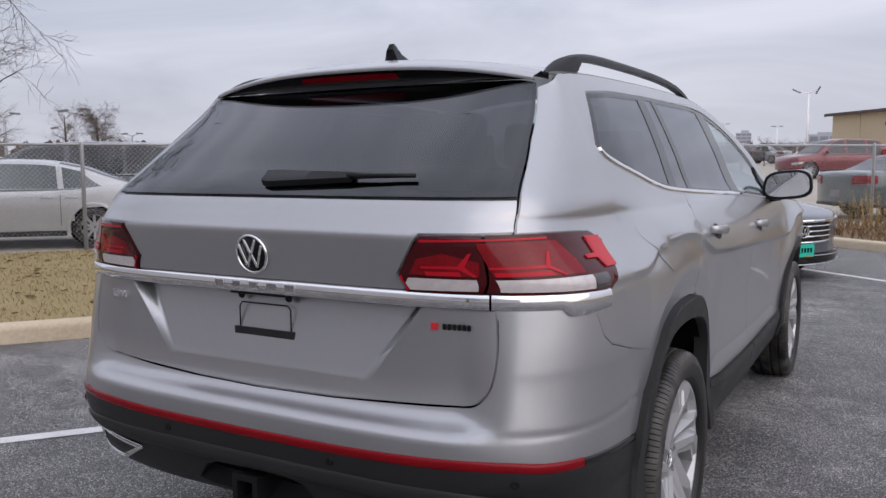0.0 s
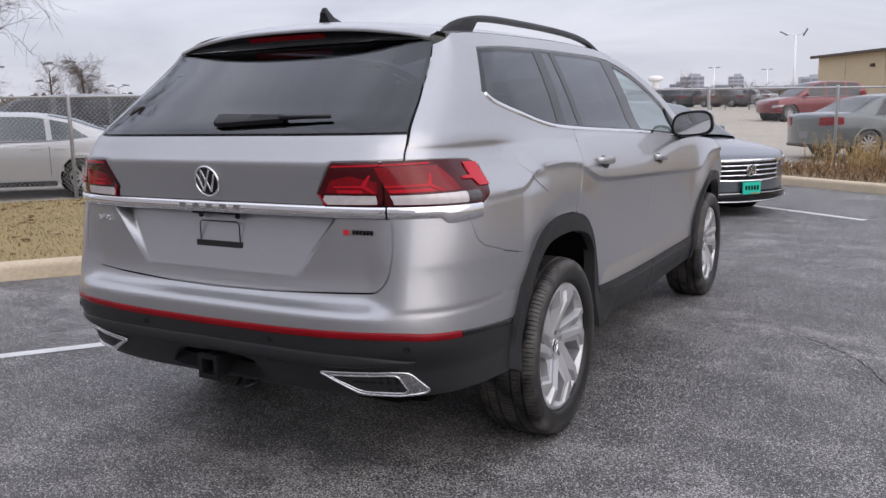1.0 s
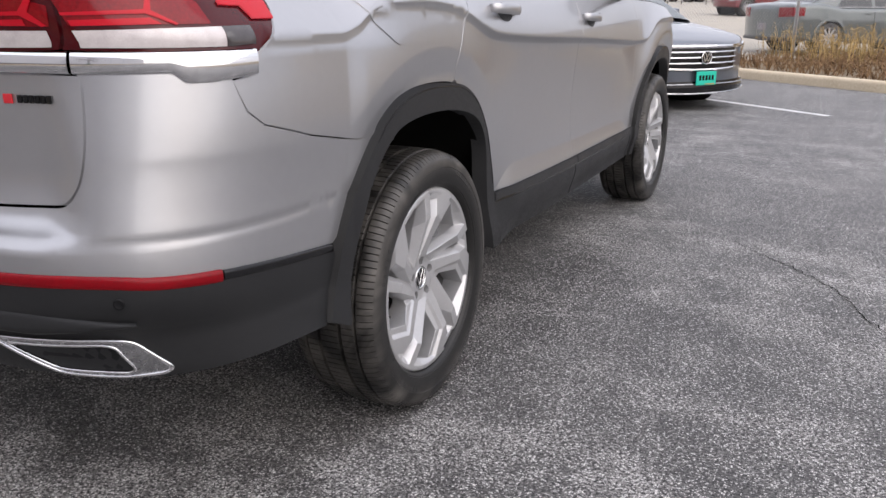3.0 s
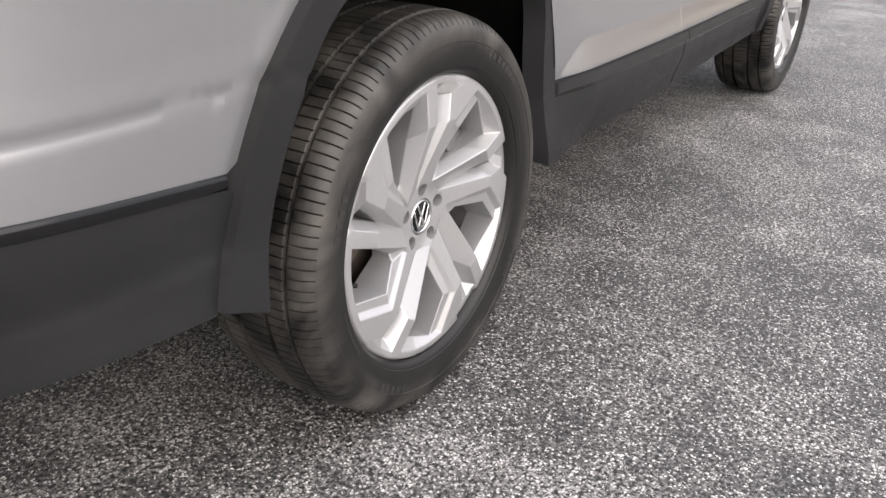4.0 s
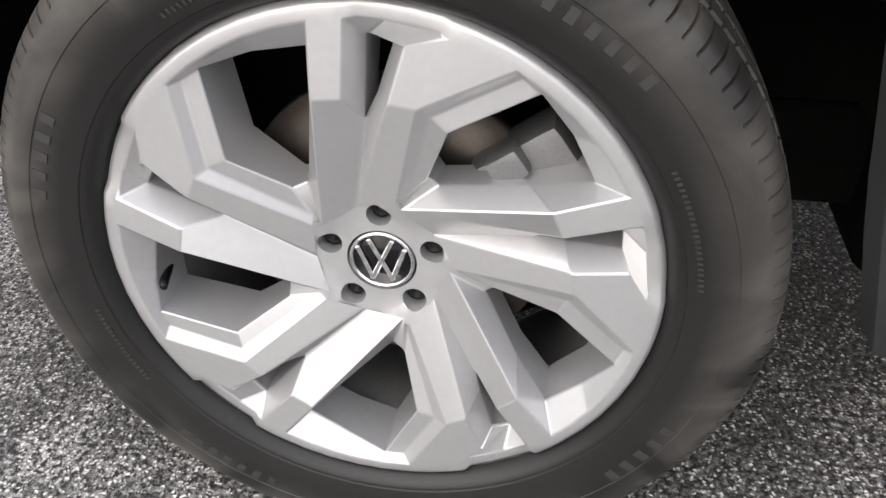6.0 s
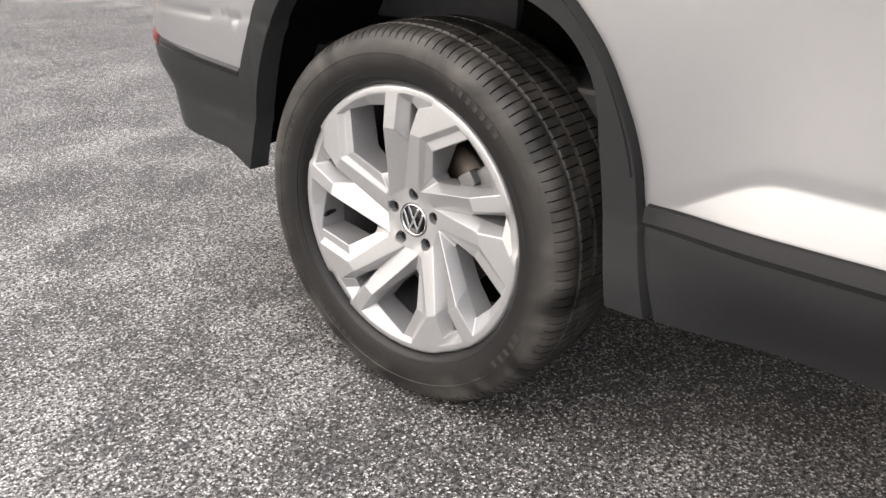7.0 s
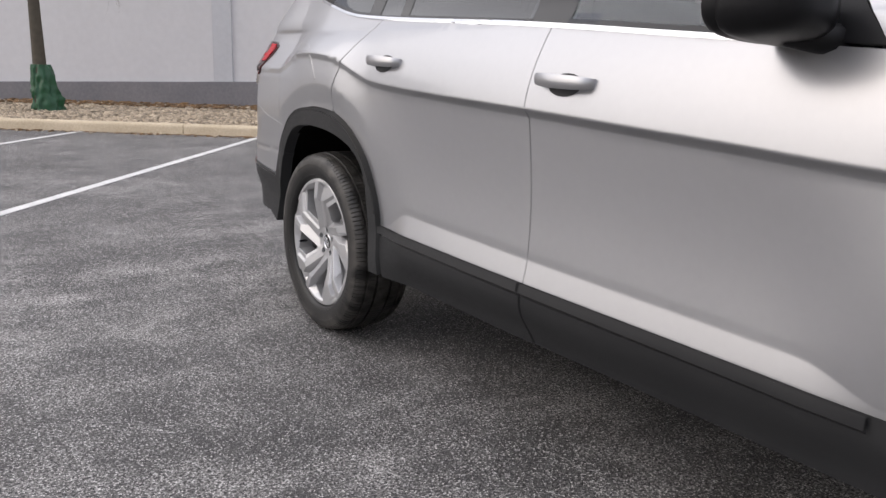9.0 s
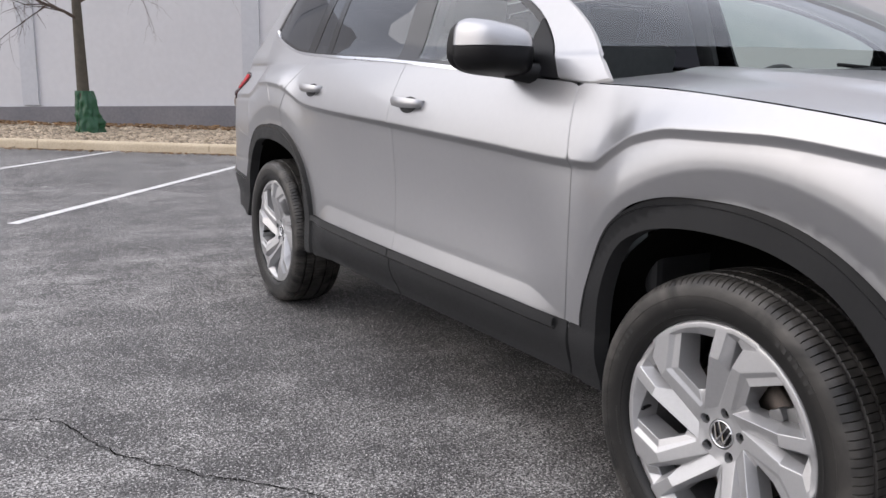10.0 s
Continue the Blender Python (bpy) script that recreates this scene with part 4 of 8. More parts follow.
# chrome strip and lamps
def moulding(name, us, z, half, mat, label="", rise=0.012, both=False, taper=None):
    """A rounded strip swept along the skin at height z (a number or a function of the run 0..1)."""
    for sg in ((1, -1) if both else (1,)):
        rows = []
        for i, u in enumerate(us):
            t = i / (len(us) - 1)
            zz = z(t) if callable(z) else z
            hh = half(t) if callable(half) else half
            p, n = on_skin(u, zz)
            n.z = 0
            n.normalize()
            rows.append([p + n * o + Vector((0, 0, k * hh)) for k, o in ((-1, -0.01), (-1, rise * 0.45), (-0.82, rise * 0.85), (-0.3, rise), (0.4, rise * 0.96), (0.85, rise * 0.7), (1, rise * 0.3), (1, -0.01))])
        bm = bmesh.new()
        vs = [[bm.verts.new((sg * q.x, q.y, q.z)) for q in r] for r in rows]
        for a, b in zip(vs, vs[1:]):
            for k in range(len(a) - 1):
                bm.faces.new((a[k], b[k], b[k + 1], a[k + 1]))
        bm.faces.new(vs[0])
        bm.faces.new(vs[-1])
        bmesh.ops.recalc_face_normals(bm, faces=bm.faces)
        part(name, bm, mat, suv, label, 50)


u_seam = R(0.708, 1.030)[0]
moulding("tailgate_chrome_strip", np.linspace(-u_seam, u_seam, 81), 1.030, 0.0205, M["chrome"], "chrome strip across the tailgate", 0.013)
u_end = S(-0.698, 1.02)[0]


def strip_half(t):
    return 0.0205 + 0.0095 * max(0.0, min(1.0, (t - 0.46) / 0.07)) - 0.005 * max(0.0, (t - 0.68) / 0.32)


def strip_z(t):
    return 1.0505 - strip_half(t)


moulding("corner_chrome_strip", np.linspace(R(0.713, 1.030)[0], u_end, 60), strip_z, strip_half, M["chrome"], "chrome strip wrapping the rear corner", 0.011, True)


lamp_in = [R(0.496, 1.050), R(0.475, 1.092), R(0.540, 1.193), R(0.62, 1.196), R(0.690, 1.197), R(0.693, 1.053), R(0.6, 1.050)]
lamp_out = [R(0.698, 1.053), R(0.695, 1.197), R(0.78, 1.198)] + SV([(-0.82, 1.197), (-0.72, 1.194), (-0.645, 1.188), (-0.600, 1.168), (-0.612, 1.120), (-0.645, 1.080), (-0.694, 1.040)]) + [R(0.86, 1.046), R(0.78, 1.050)]
U_LAMP = R(0.697, 1.12)[0], R(0.872, 1.12)[0], S(-0.597, 1.12)[0]


def W(f, z):
    """A place on the outer lamp by the share of its run round the corner."""
    a, b, c = U_LAMP
    return (a + (b - a) * f / 0.627, z) if f < 0.627 else (b + (c - b) * (f - 0.627) / 0.373, z)


for side in (1, -1):
    for nm, poly in (("tailgate_lamp", lamp_in), ("tail_lamp", lamp_out)):
        pl = poly if side > 0 else flip(poly)
        lamp = panel(nm, pl, M["dark_lens"], suv, "red rear lamp cluster with clear reversing strip", gap=0.001, out=0.006, depth=0.03)[0]
        F = (lambda p: p) if side > 0 else flip
        if nm == "tailgate_lamp":
            bits = [("inner_lens", "red_lens", [R(0.508, 1.097), R(0.532, 1.137), R(0.600, 1.152), R(0.686, 1.130), R(0.686, 1.094)]),
                    ("top_line", "lit_lens", [R(0.540, 1.180), R(0.543, 1.185), R(0.686, 1.187), R(0.686, 1.182)]),
                    ("clear_strip", "white_lens", [R(0.508, 1.056), R(0.497, 1.073), R(0.505, 1.087), R(0.680, 1.087), R(0.682, 1.059)]),
                    ("clear_edge", "lit_lens", [R(0.498, 1.053), R(0.481, 1.089), R(0.487, 1.093), R(0.493, 1.074), R(0.504, 1.054)]),
                    ("lamp_reflector", "lit_lens", [R(0.556, 1.096), R(0.552, 1.106), R(0.640, 1.107), R(0.644, 1.096)]),
                    ("light_bar", "lit_lens", [R(0.543, 1.114), R(0.543, 1.119), R(0.636, 1.121), R(0.661, 1.153), R(0.668, 1.153), R(0.652, 1.119), R(0.682, 1.096), R(0.675, 1.094), R(0.638, 1.114)])]
        else:
            bits = [("inner_lens", "red_lens", [W(0.02, 1.096), W(0.02, 1.178), W(0.50, 1.179), W(0.585, 1.130), W(0.585, 1.094)]),
                    ("top_line", "lit_lens", [W(0.015, 1.182), W(0.015, 1.187), W(0.44, 1.188), W(0.44, 1.183)]),
                    ("clear_strip", "white_lens", [W(0.03, 1.058), W(0.02, 1.087), W(0.625, 1.088), W(0.625, 1.057)]),
                    ("smoked_lens", "smoke_lens", [W(0.63, 1.057), W(0.63, 1.088), W(0.76, 1.089), W(0.76, 1.060)]),
                    ("lamp_reflector", "lit_lens", [W(0.03, 1.095), W(0.03, 1.105), W(0.33, 1.106), W(0.36, 1.095)]),
                    ("light_bar", "lit_lens", [W(0.02, 1.113), W(0.02, 1.118), W(0.325, 1.120), W(0.385, 1.152), W(0.40, 1.152), W(0.352, 1.118), W(0.43, 1.094), W(0.415, 1.093), W(0.325, 1.113)]),
                    ("side_light", "lit_lens", [W(0.78, 1.180), W(0.945, 1.177), W(0.955, 1.160), W(0.925, 1.100), W(0.80, 1.100), W(0.78, 1.124), W(0.68, 1.126), W(0.68, 1.134), W(0.78, 1.136)])]
        for n_bit, (bn, mat, bp) in enumerate(bits):
            panel(bn, F(bp), M[mat], lamp, gap=0.0, out=0.0075 + 0.0006 * n_bit, depth=0.004, step=0.012, roll=0.0015)

# rear bumper
RED_X = ((0.0, 0.628), (0.3, 0.630), (0.6, 0.635), (0.70, 0.636), (0.78, 0.634), (0.84, 0.628))
RED_Y = ((-0.80, 0.621), (-0.70, 0.614), (-0.58, 0.604), (-0.46, 0.593))
RED_Z = hermite([(R(x, z)[0], z) for x, z in RED_X] + [(S(y, z)[0], z) for y, z in RED_Y])


def red_edge(dz, us):
    """The reflector strip's middle line round the rear, moved up or down."""
    return [(u, RED_Z(u) + dz) for u in us]


U_RED, U_ARCH = S(-0.815, 0.62)[0], S(-0.464, 0.594)[0]
ROUND = [U_RED * k / 30 for k in range(31)] + [U_RED + (U_ARCH - U_RED) * k / 8 for k in range(1, 9)]


u_first = R(0.713, 1.030)[0]
u_lim = S(-0.748, 0.985)[0]
under_strip = [(u_first + (u_end - u_first) * k / 16, strip_z(k / 16) - 0.6 * strip_half(k / 16)) for k in range(16, -1, -1) if u_first + (u_end - u_first) * k / 16 < u_lim - 0.004]
bump_half = (red_edge(0.0085, ROUND) + SV([p for p in ARCH_R if -0.464 < p[0] < -0.291 and p[1] > 0.599] + [(-0.36, 0.825), (-0.54, 0.858), (-0.69, 0.900), (-0.728, 0.93), (-0.748, 0.985)])
             + under_strip + [R(x + 0.002, z - 0.002) for x, z in SEAM[1:]])
bump_full = bump_half[:-1] + flip(bump_half)[:-1]
panel("rear_bumper", bump_full, M["paint"], suv, "silver rear bumper", step=0.018, gap=0.0015, lines=[[R(x, z) for x in np.linspace(-0.66, 0.66, 70)] for z in (0.676, 0.684, 0.693, 0.702, 0.712, 0.722)]
      + [[(sg * (u0 + du * k), z) for k in range(24)] for sg in (1, -1) for u0, du in ((R(0.70, 0.70)[0], 0.0225),) for z in (0.684, 0.690, 0.697, 0.704, 0.711, 0.718, 0.724)]
      + [[(sg * u, z) for u, z in ln] for sg in (1, -1) for ln in flare_lines(0.03, 0.38, FLARE_R, -58, -43)])
moulding("red_reflector_strip", np.linspace(-U_RED, U_RED, 101), lambda t: RED_Z(abs(2 * t - 1) * U_RED), 0.0122, M["reflector"], "thin red reflector strip across the bumper", 0.007)
moulding("bumper_gloss_strip", np.linspace(U_RED + 0.004, U_ARCH - 0.006, 24), lambda t: RED_Z(U_RED + (U_ARCH - U_RED) * t), 0.0100, M["gloss"], "", 0.006, True)
low_half = ([R(0.0, 0.412), R(0.20, 0.410), R(0.30, 0.407), R(0.5, 0.407), R(0.65, 0.410), R(0.80, 0.416)] + SV([(-0.75, 0.424), (-0.62, 0.424), (-0.508, 0.418), (-0.484, 0.50), (-0.457, 0.575)])
            + red_edge(-0.0085, ROUND[::-1]))
hitch_half = [(0.0, 0.428), (0.17, 0.428), (0.232, 0.440), (0.185, 0.497), (0.14, 0.508), (0.0, 0.512)]
hitch = [R(*p) for p in hitch_half] + [R(-x, z) for x, z in hitch_half[-2:0:-1]]
panel("bumper_cladding", low_half[1:] + flip(low_half)[:-1], M["clad"], suv, "dark grey lower bumper", gap=0.001, out=0.004, depth=0.06, step=0.02, holes=[hitch])
exh = [(0.463, 0.497), (0.574, 0.503), (0.72, 0.511), (0.768, 0.509), (0.816, 0.442), (0.804, 0.432), (0.73, 0.422), (0.607, 0.424)]
exh_in = [(0.497, 0.486), (0.60, 0.491), (0.715, 0.498), (0.736, 0.494), (0.758, 0.442), (0.745, 0.432), (0.61, 0.434)]
ex_o, ex_i = round_corners([R(*p) for p in exh], 0.014, 3), round_corners([R(*p) for p in exh_in], 0.014, 3)
for sg in (1, -1):
    surround = panel("exhaust_surround", ex_o[::-1] if sg > 0 else flip(ex_o[::-1]), M["satin"], suv, "chrome exhaust surround", gap=0.0, out=0.008, depth=0.05, holes=[ex_i if sg > 0 else flip(ex_i)], step=0.014)[0]
    for ring, rad, lift in ((ex_o, 0.0045, 0.008), (ex_i, 0.0035, 0.007)):
        loop = []
        for u, z in refine(ring, 0.012):
            p, n = on_skin(u, z)
            q = p + n * lift
            loop.append((sg * q.x, q.y, q.z))
        part("exhaust_rim", tube(loop + loop[:2], rad, 8, False), M["chrome"], surround)
panel("exhaust_blank", [R(*p) for p in exh_in][::-1], M["black"], suv, gap=-0.004, out=0.004, depth=0.01, both=True)
u_ledge = R(0.80, 0.55)[0]
moulding("bumper_ledge", np.linspace(-u_ledge, u_ledge, 81), 0.549, lambda t: 0.003 + 0.022 * min(1.0, 8 * t, 8 * (1 - t)), M["clad"], "raised band across the dark bumper", 0.017)
for sx in (0.79, 0.30, -0.30, -0.79):
    p, n = on_skin(*R(sx, 0.595))
    b = lathe([(0.0, 0.0), (0.002, 0.007), (0.0035, 0.0105), (0.0, 0.0115)], 20)
    bmesh.ops.transform(b, matrix=Matrix.Translation(p + n * 0.0045) @ n.to_track_quat("X", "Z").to_matrix().to_4x4(), verts=b.verts)
    part("parking_sensor", b, M["black"], suv)

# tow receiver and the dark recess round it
# plain boxes for the underbody; the low, unseen ones keep light off the ground
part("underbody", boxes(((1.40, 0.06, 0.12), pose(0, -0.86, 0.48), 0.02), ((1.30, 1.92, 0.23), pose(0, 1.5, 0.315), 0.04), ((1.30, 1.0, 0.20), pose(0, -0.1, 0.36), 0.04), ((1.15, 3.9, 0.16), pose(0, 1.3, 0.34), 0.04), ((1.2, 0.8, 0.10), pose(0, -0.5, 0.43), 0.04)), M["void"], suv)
rec = bmesh.new()
rings = []
for half, y in ((0.028, -0.90), (0.028, -1.066), (0.046, -1.066), (0.046, -1.050), (0.0375, -1.050), (0.0375, -0.90)):
    rings.append([rec.verts.new((sx * half, y, 0.458 + sz * half)) for sx, sz in ((-1, -1), (1, -1), (1, 1), (-1, 1))])
for a, b in zip(rings, rings[1:]):
    for k in range(4):
        rec.faces.new((a[k], a[(k + 1) % 4], b[(k + 1) % 4], b[k]))
bmesh.ops.recalc_face_normals(rec, faces=rec.faces)
part("tow_receiver", rec, M["black"], suv, "black square tow receiver", 40)
part("tow_loop", tube([(0.06, -0.96, 0.40), (0.10, -1.03, 0.385), (0.155, -1.04, 0.395), (0.17, -0.99, 0.405), (0.13, -0.94, 0.41)], 0.008), M["black"], suv)


def badge_disc(r, place, normal, parent, name="round_badge"):
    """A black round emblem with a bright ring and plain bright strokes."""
    q = normal.to_track_quat("X", "Z").to_matrix().to_4x4()
    m = Matrix.Translation(place) @ q
    b = lathe([(0.0, 0.0), (0.004, 0.0), (0.004, r * 0.86), (0.0, r * 0.9)], 40)
    bmesh.ops.transform(b, matrix=m, verts=b.verts)
    ob = part(name, b, M["badge_black"], parent, "round black and chrome emblem")
    ring = lathe([(0.0, r * 0.86), (0.006, r * 0.88), (0.007, r * 0.94), (0.005, r), (0.0, r)], 40)
    bmesh.ops.transform(ring, matrix=m, verts=ring.verts)
    home = ob if parent.parent is None and name == "round_badge" else parent
    part("badge_ring", ring, M["chrome"], home)
    for y0, z0, y1, z1 in ((-0.34, 0.70, 0.0, -0.02), (0.34, 0.70, 0.0, -0.02), (-0.70, 0.42, -0.30, -0.62), (0.70, 0.42, 0.30, -0.62), (-0.30, -0.62, 0.0, 0.02), (0.30, -0.62, 0.0, 0.02)):
        dy, dz = (y1 - y0) * r, (z1 - z0) * r
        ln = math.hypot(dy, dz)
        stroke = bmesh.new()
        box(stroke, (0.003, r * 0.15, ln + r * 0.1), m @ pose(0.0055, (y0 + y1) / 2 * r, (z0 + z1) / 2 * r, -math.degrees(math.atan2(dy, dz)), 0, 0), 0.0008, 1)
        part("badge_stroke", stroke, M["chrome"], home)
    return ob


p, n = on_skin(*R(0.0, 1.123))
badge_disc(0.058, p + n * 0.002, n, suv)


def bar_word(count, x0, z0, w, h, gapw, mat, name, side=1):
    """Small raised bars in place of lettering on the rear."""
    b = bmesh.new()
    for i in range(count):
        p, n = on_skin(*R(x0 + i * (w + gapw), z0))
        box(b, (0.004, w, h), Matrix.Translation(p + n * 0.003) @ n.to_track_quat("X", "Z").to_matrix().to_4x4(), 0.0008, 1)
    return part(name, b, mat, suv)


bar_word(6, 0.594, 0.962, 0.010, 0.015, 0.0028, M["badge_black"], "lettering_bars")
bar_word(1, 0.568, 0.962, 0.020, 0.018, 0.003, M["badge_red"], "red_badge_square")


def raised_words(words, x, z, size, mat, name):
    """Raised lettering on the rear skin, in the built-in font."""
    cu = bpy.data.curves.new(name, "FONT")
    cu.body, cu.size, cu.extrude, cu.align_x = words, size, 0.0015, "CENTER"
    holder = new(name, cu)
    me = bpy.data.meshes.new_from_object(holder.evaluated_get(bpy.context.evaluated_depsgraph_get()))
    bpy.data.objects.remove(holder)
    p, n = on_skin(*R(x, z))
    me.transform(Matrix.Translation(p + n * 0.006) @ n.to_track_quat("Z", "Y").to_matrix().to_4x4())
    return part(name, me, mat, suv, "raised chrome lettering")


raised_words("SE  V6", -0.600, 0.948, 0.034, M["chrome"], "trim_lettering")
bl = bmesh.new()
for i in range(5):
    p, n = on_skin(*R(-0.13 + i * 0.065, 1.034))
    box(bl, (0.003, 0.034, 0.018), Matrix.Translation(p + n * 0.0135) @ n.to_track_quat("X", "Z").to_matrix().to_4x4(), 0.001, 1)
tagged(part("raised_lettering_bars", bl, M["satin"], suv), kind="stuff")
# plate bracket: bolt holes, embossed outline and a dark strip
pr = REAR_Y(0.93) + 0.031
part("plate_strip", boxes(((0.225, 0.006, 0.034), pose(-0.002, pr - 0.006, 0.882), 0.003)), M["clad"], suv, "dark strip at the foot of the plate mount")
outl = tube([(-0.095, pr - 0.004, 0.89), (-0.095, pr - 0.004, 0.96), (-0.085, pr - 0.004, 0.972), (0.085, pr - 0.004, 0.972), (0.095, pr - 0.004, 0.96), (0.095, pr - 0.004, 0.89)], 0.0022, 6)
part("plate_mount_edge", outl, M["black"], suv)
for bx in (-0.088, 0.088):
    b = lathe([(0.0, 0.0), (0.006, 0.006), (0.004, 0.011), (0.0, 0.012)], 16)
    bmesh.ops.transform(b, matrix=Matrix.Translation((bx, pr - 0.001, 0.994)) @ pose(0, 0, 0, 0, 0, -90), verts=b.verts)
    part("plate_bolt", b, M["black"], suv)
part("tailgate_handle", boxes(((0.20, 0.03, 0.012), pose(0, REAR_Y(1.0) + 0.01, 1.008), 0.004)), M["black"], suv)

# roof, windscreen, bonnet
def loft(rows, name, mat, label="", closed=False):
    """A skin through rows of points."""
    v = [p for r in rows for p in r]
    n = len(rows[0])
    f = [(i * n + j, i * n + j + 1, (i + 1) * n + j + 1, (i + 1) * n + j) for i in range(len(rows) - 1) for j in range(n - 1)]
    return part(name, mesh_from(name, v, f), mat, suv, label)


rows = []
for y in np.linspace(-0.42, 1.42, 40):
    e = skin(*S(max(y, YS), ROOF_EDGE(y)))
    rows.append([Vector((e.x * t, y, ROOF_EDGE(y) + 0.080 * (1 - abs(t) ** 2.4) * (0.85 + 0.15 * smooth01((y + 0.5) / 0.6)))) for t in np.linspace(1, -1, 41)])
loft(rows, "roof", M["paint"], "silver roof skin")
rows = []
for k in np.linspace(0, 1, 24):
    y = 1.42 + 0.98 * k
    e = skin(*S(y, ROOF_EDGE(y)))
    push = 0.10 + 0.24 * k
    rise = 0.080 - 0.025 * k
    drop = 0.05 * k
    rows.append([Vector((e.x * t * 0.985, y + push * (1 - abs(t) ** 2.2), e.z - 0.010 + (rise - drop) * (1 - abs(t) ** 2.2))) for t in np.linspace(1, -1, 31)])
ws = loft(rows, "windscreen", M["clear"], "clear windscreen with reflections of trees")
ws.visible_shadow = False
rows = []
for y in np.linspace(2.44, 3.97, 36):
    e = skin(*S(y, HOOD_EDGE(y)))
    back = 0.22 * smooth01((2.85 - y) / 0.4)
    rows.append([Vector((e.x * t, y + back * (1 - abs(t) ** 2) * 0.9, e.z + 0.055 * (1 - abs(t) ** 3) * smooth01((4.1 - y) / 0.5) + 0.012 * smooth01((0.12 - abs(abs(t) - 0.66)) / 0.12))) for t in np.linspace(1, -1, 61)])
loft(rows, "bonnet", M["paint"], "silver bonnet")
rows = []
for k in np.linspace(0, 1, 6):
    rows.append([Vector((0.80 * t, 2.38 + 0.32 * (1 - abs(t) ** 2.2) + 0.10 * k, 1.172 - 0.02 * k + 0.03 * (1 - t * t))) for t in np.linspace(1, -1, 31)])
loft(rows, "cowl", M["black"])
for sgn in (1, -1):
    part("wiper_arm", tube([(0.55 * sgn, 2.60, 1.185), (0.25 * sgn - 0.1, 2.66, 1.205), (-0.15 * sgn, 2.64, 1.225)], [0.012, 0.009, 0.006], 6), M["black"], suv)

# spoiler
SPOIL = 0.612


def spoiler_ring(x):
    """The silver cap: from the roof skin back to a lip that sweeps forward at both ends."""
    t = abs(x) / SPOIL
    y_tip, z_tip = -0.550 + 0.069 * t ** 2.8, 1.686 - 0.052 * t ** 2.6
    y0 = -0.36
    z0 = ROOF_EDGE(y0) + 0.070 * (1 - min(1.0, t) ** 2.4) + 0.004
    ym = (y0 + y_tip) / 2
    return [Vector((x, y0, z0 - 0.02)), Vector((x, y0, z0)), Vector((x, ym, (z0 + z_tip) / 2 + 0.010)), Vector((x, y_tip + 0.03, z_tip + 0.008)), Vector((x, y_tip + 0.006, z_tip + 0.001)), Vector((x, y_tip, z_tip - 0.006)), Vector((x, y_tip + 0.004, z_tip - 0.014))]


def spoiler_low(x):
    """The black underside: from the lip forward and down to the glass."""
    r = spoiler_ring(x)[-1]
    g = skin(*R(x, 1.630))
    end = Vector((x, g.y - 0.012, 1.624))
    return [r] + [r + (end - r) * f + Vector((0, 0.012 * math.sin(math.pi * f), 0)) for f in (0.08, 0.3, 0.55, 0.8, 1.0)]


xs = np.linspace(-SPOIL, SPOIL, 61)
loft([spoiler_ring(x) for x in xs], "spoiler_top", M["paint"], "silver roof spoiler")
loft([spoiler_low(x) for x in xs], "spoiler_face", M["gloss"], "gloss black spoiler underside")
bl = []
for x in np.linspace(-0.185, 0.185, 21):
    lo = spoiler_low(x)
    bl.append([lo[1] + (lo[2] - lo[1]) * f + Vector((0, -0.004, -0.002)) for f in (0.25, 0.8, 1.35, 1.8)])
loft(bl, "high_brake_light", M["red_lens"], "slim red high brake light")
# roof rails, aerial fin, wipers
for sgn in (1, -1):
    bm = bmesh.new()
    secs = []
    for i in range(41):
        t = i / 40
        y = -0.42 + 1.80 * t
        e = skin(*S(max(y, YS), ROOF_EDGE(y)))
        top = ROOF_EDGE(y) + 0.012 + 0.072 * (1 - abs(2 * t - 1) ** 5) * (1 - 0.25 * t)
        low = ROOF_EDGE(y) + 0.002 if t < 0.14 or t > 0.93 else top - 0.026
        wd = 0.017 * (1 - 0.5 * abs(2 * t - 1) ** 4)
        cx = e.x - 0.040
        ring = [(cx + wd, (top + low) / 2), (cx + wd * 0.8, top - 0.006), (cx + wd * 0.2, top), (cx - wd * 0.6, top - 0.003), (cx - wd, (top + low) / 2), (cx - wd, low), (cx + wd, low)]
        secs.append([bm.verts.new((sgn * x, y, z)) for x, z in ring])
    for p, q in zip(secs, secs[1:]):
        for k in range(7):
            bm.faces.new((p[k], q[k], q[(k + 1) % 7], p[(k + 1) % 7]))
    bm.faces.new(secs[0])
    bm.faces.new(secs[-1])
    bmesh.ops.recalc_face_normals(bm, faces=bm.faces)
    part("roof_rail", bm, M["clad"], suv, "dark grey roof rail", 45)
fin = bmesh.new()
prof = [(-0.075, 0.0), (-0.085, 0.045), (-0.078, 0.066), (-0.066, 0.068), (-0.035, 0.032), (0.03, 0.012), (0.08, 0.0)]
sidev = []
for sgn in (1, -1):
    sidev.append([fin.verts.new((sgn * (0.026 * (1 - z / 0.075) + 0.003) * (1 - 0.6 * max(0, y / 0.08)), -0.195 + y, 1.732 + z)) for y, z in prof])
fin.faces.new(sidev[0])
fin.faces.new(sidev[1][::-1])
for i in range(len(prof)):
    j = (i + 1) % len(prof)
    fin.faces.new((sidev[0][i], sidev[1][i], sidev[1][j], sidev[0][j]))
bmesh.ops.recalc_face_normals(fin, faces=fin.faces)
part("aerial_fin", fin, M["badge_black"], suv, "black shark-fin aerial")
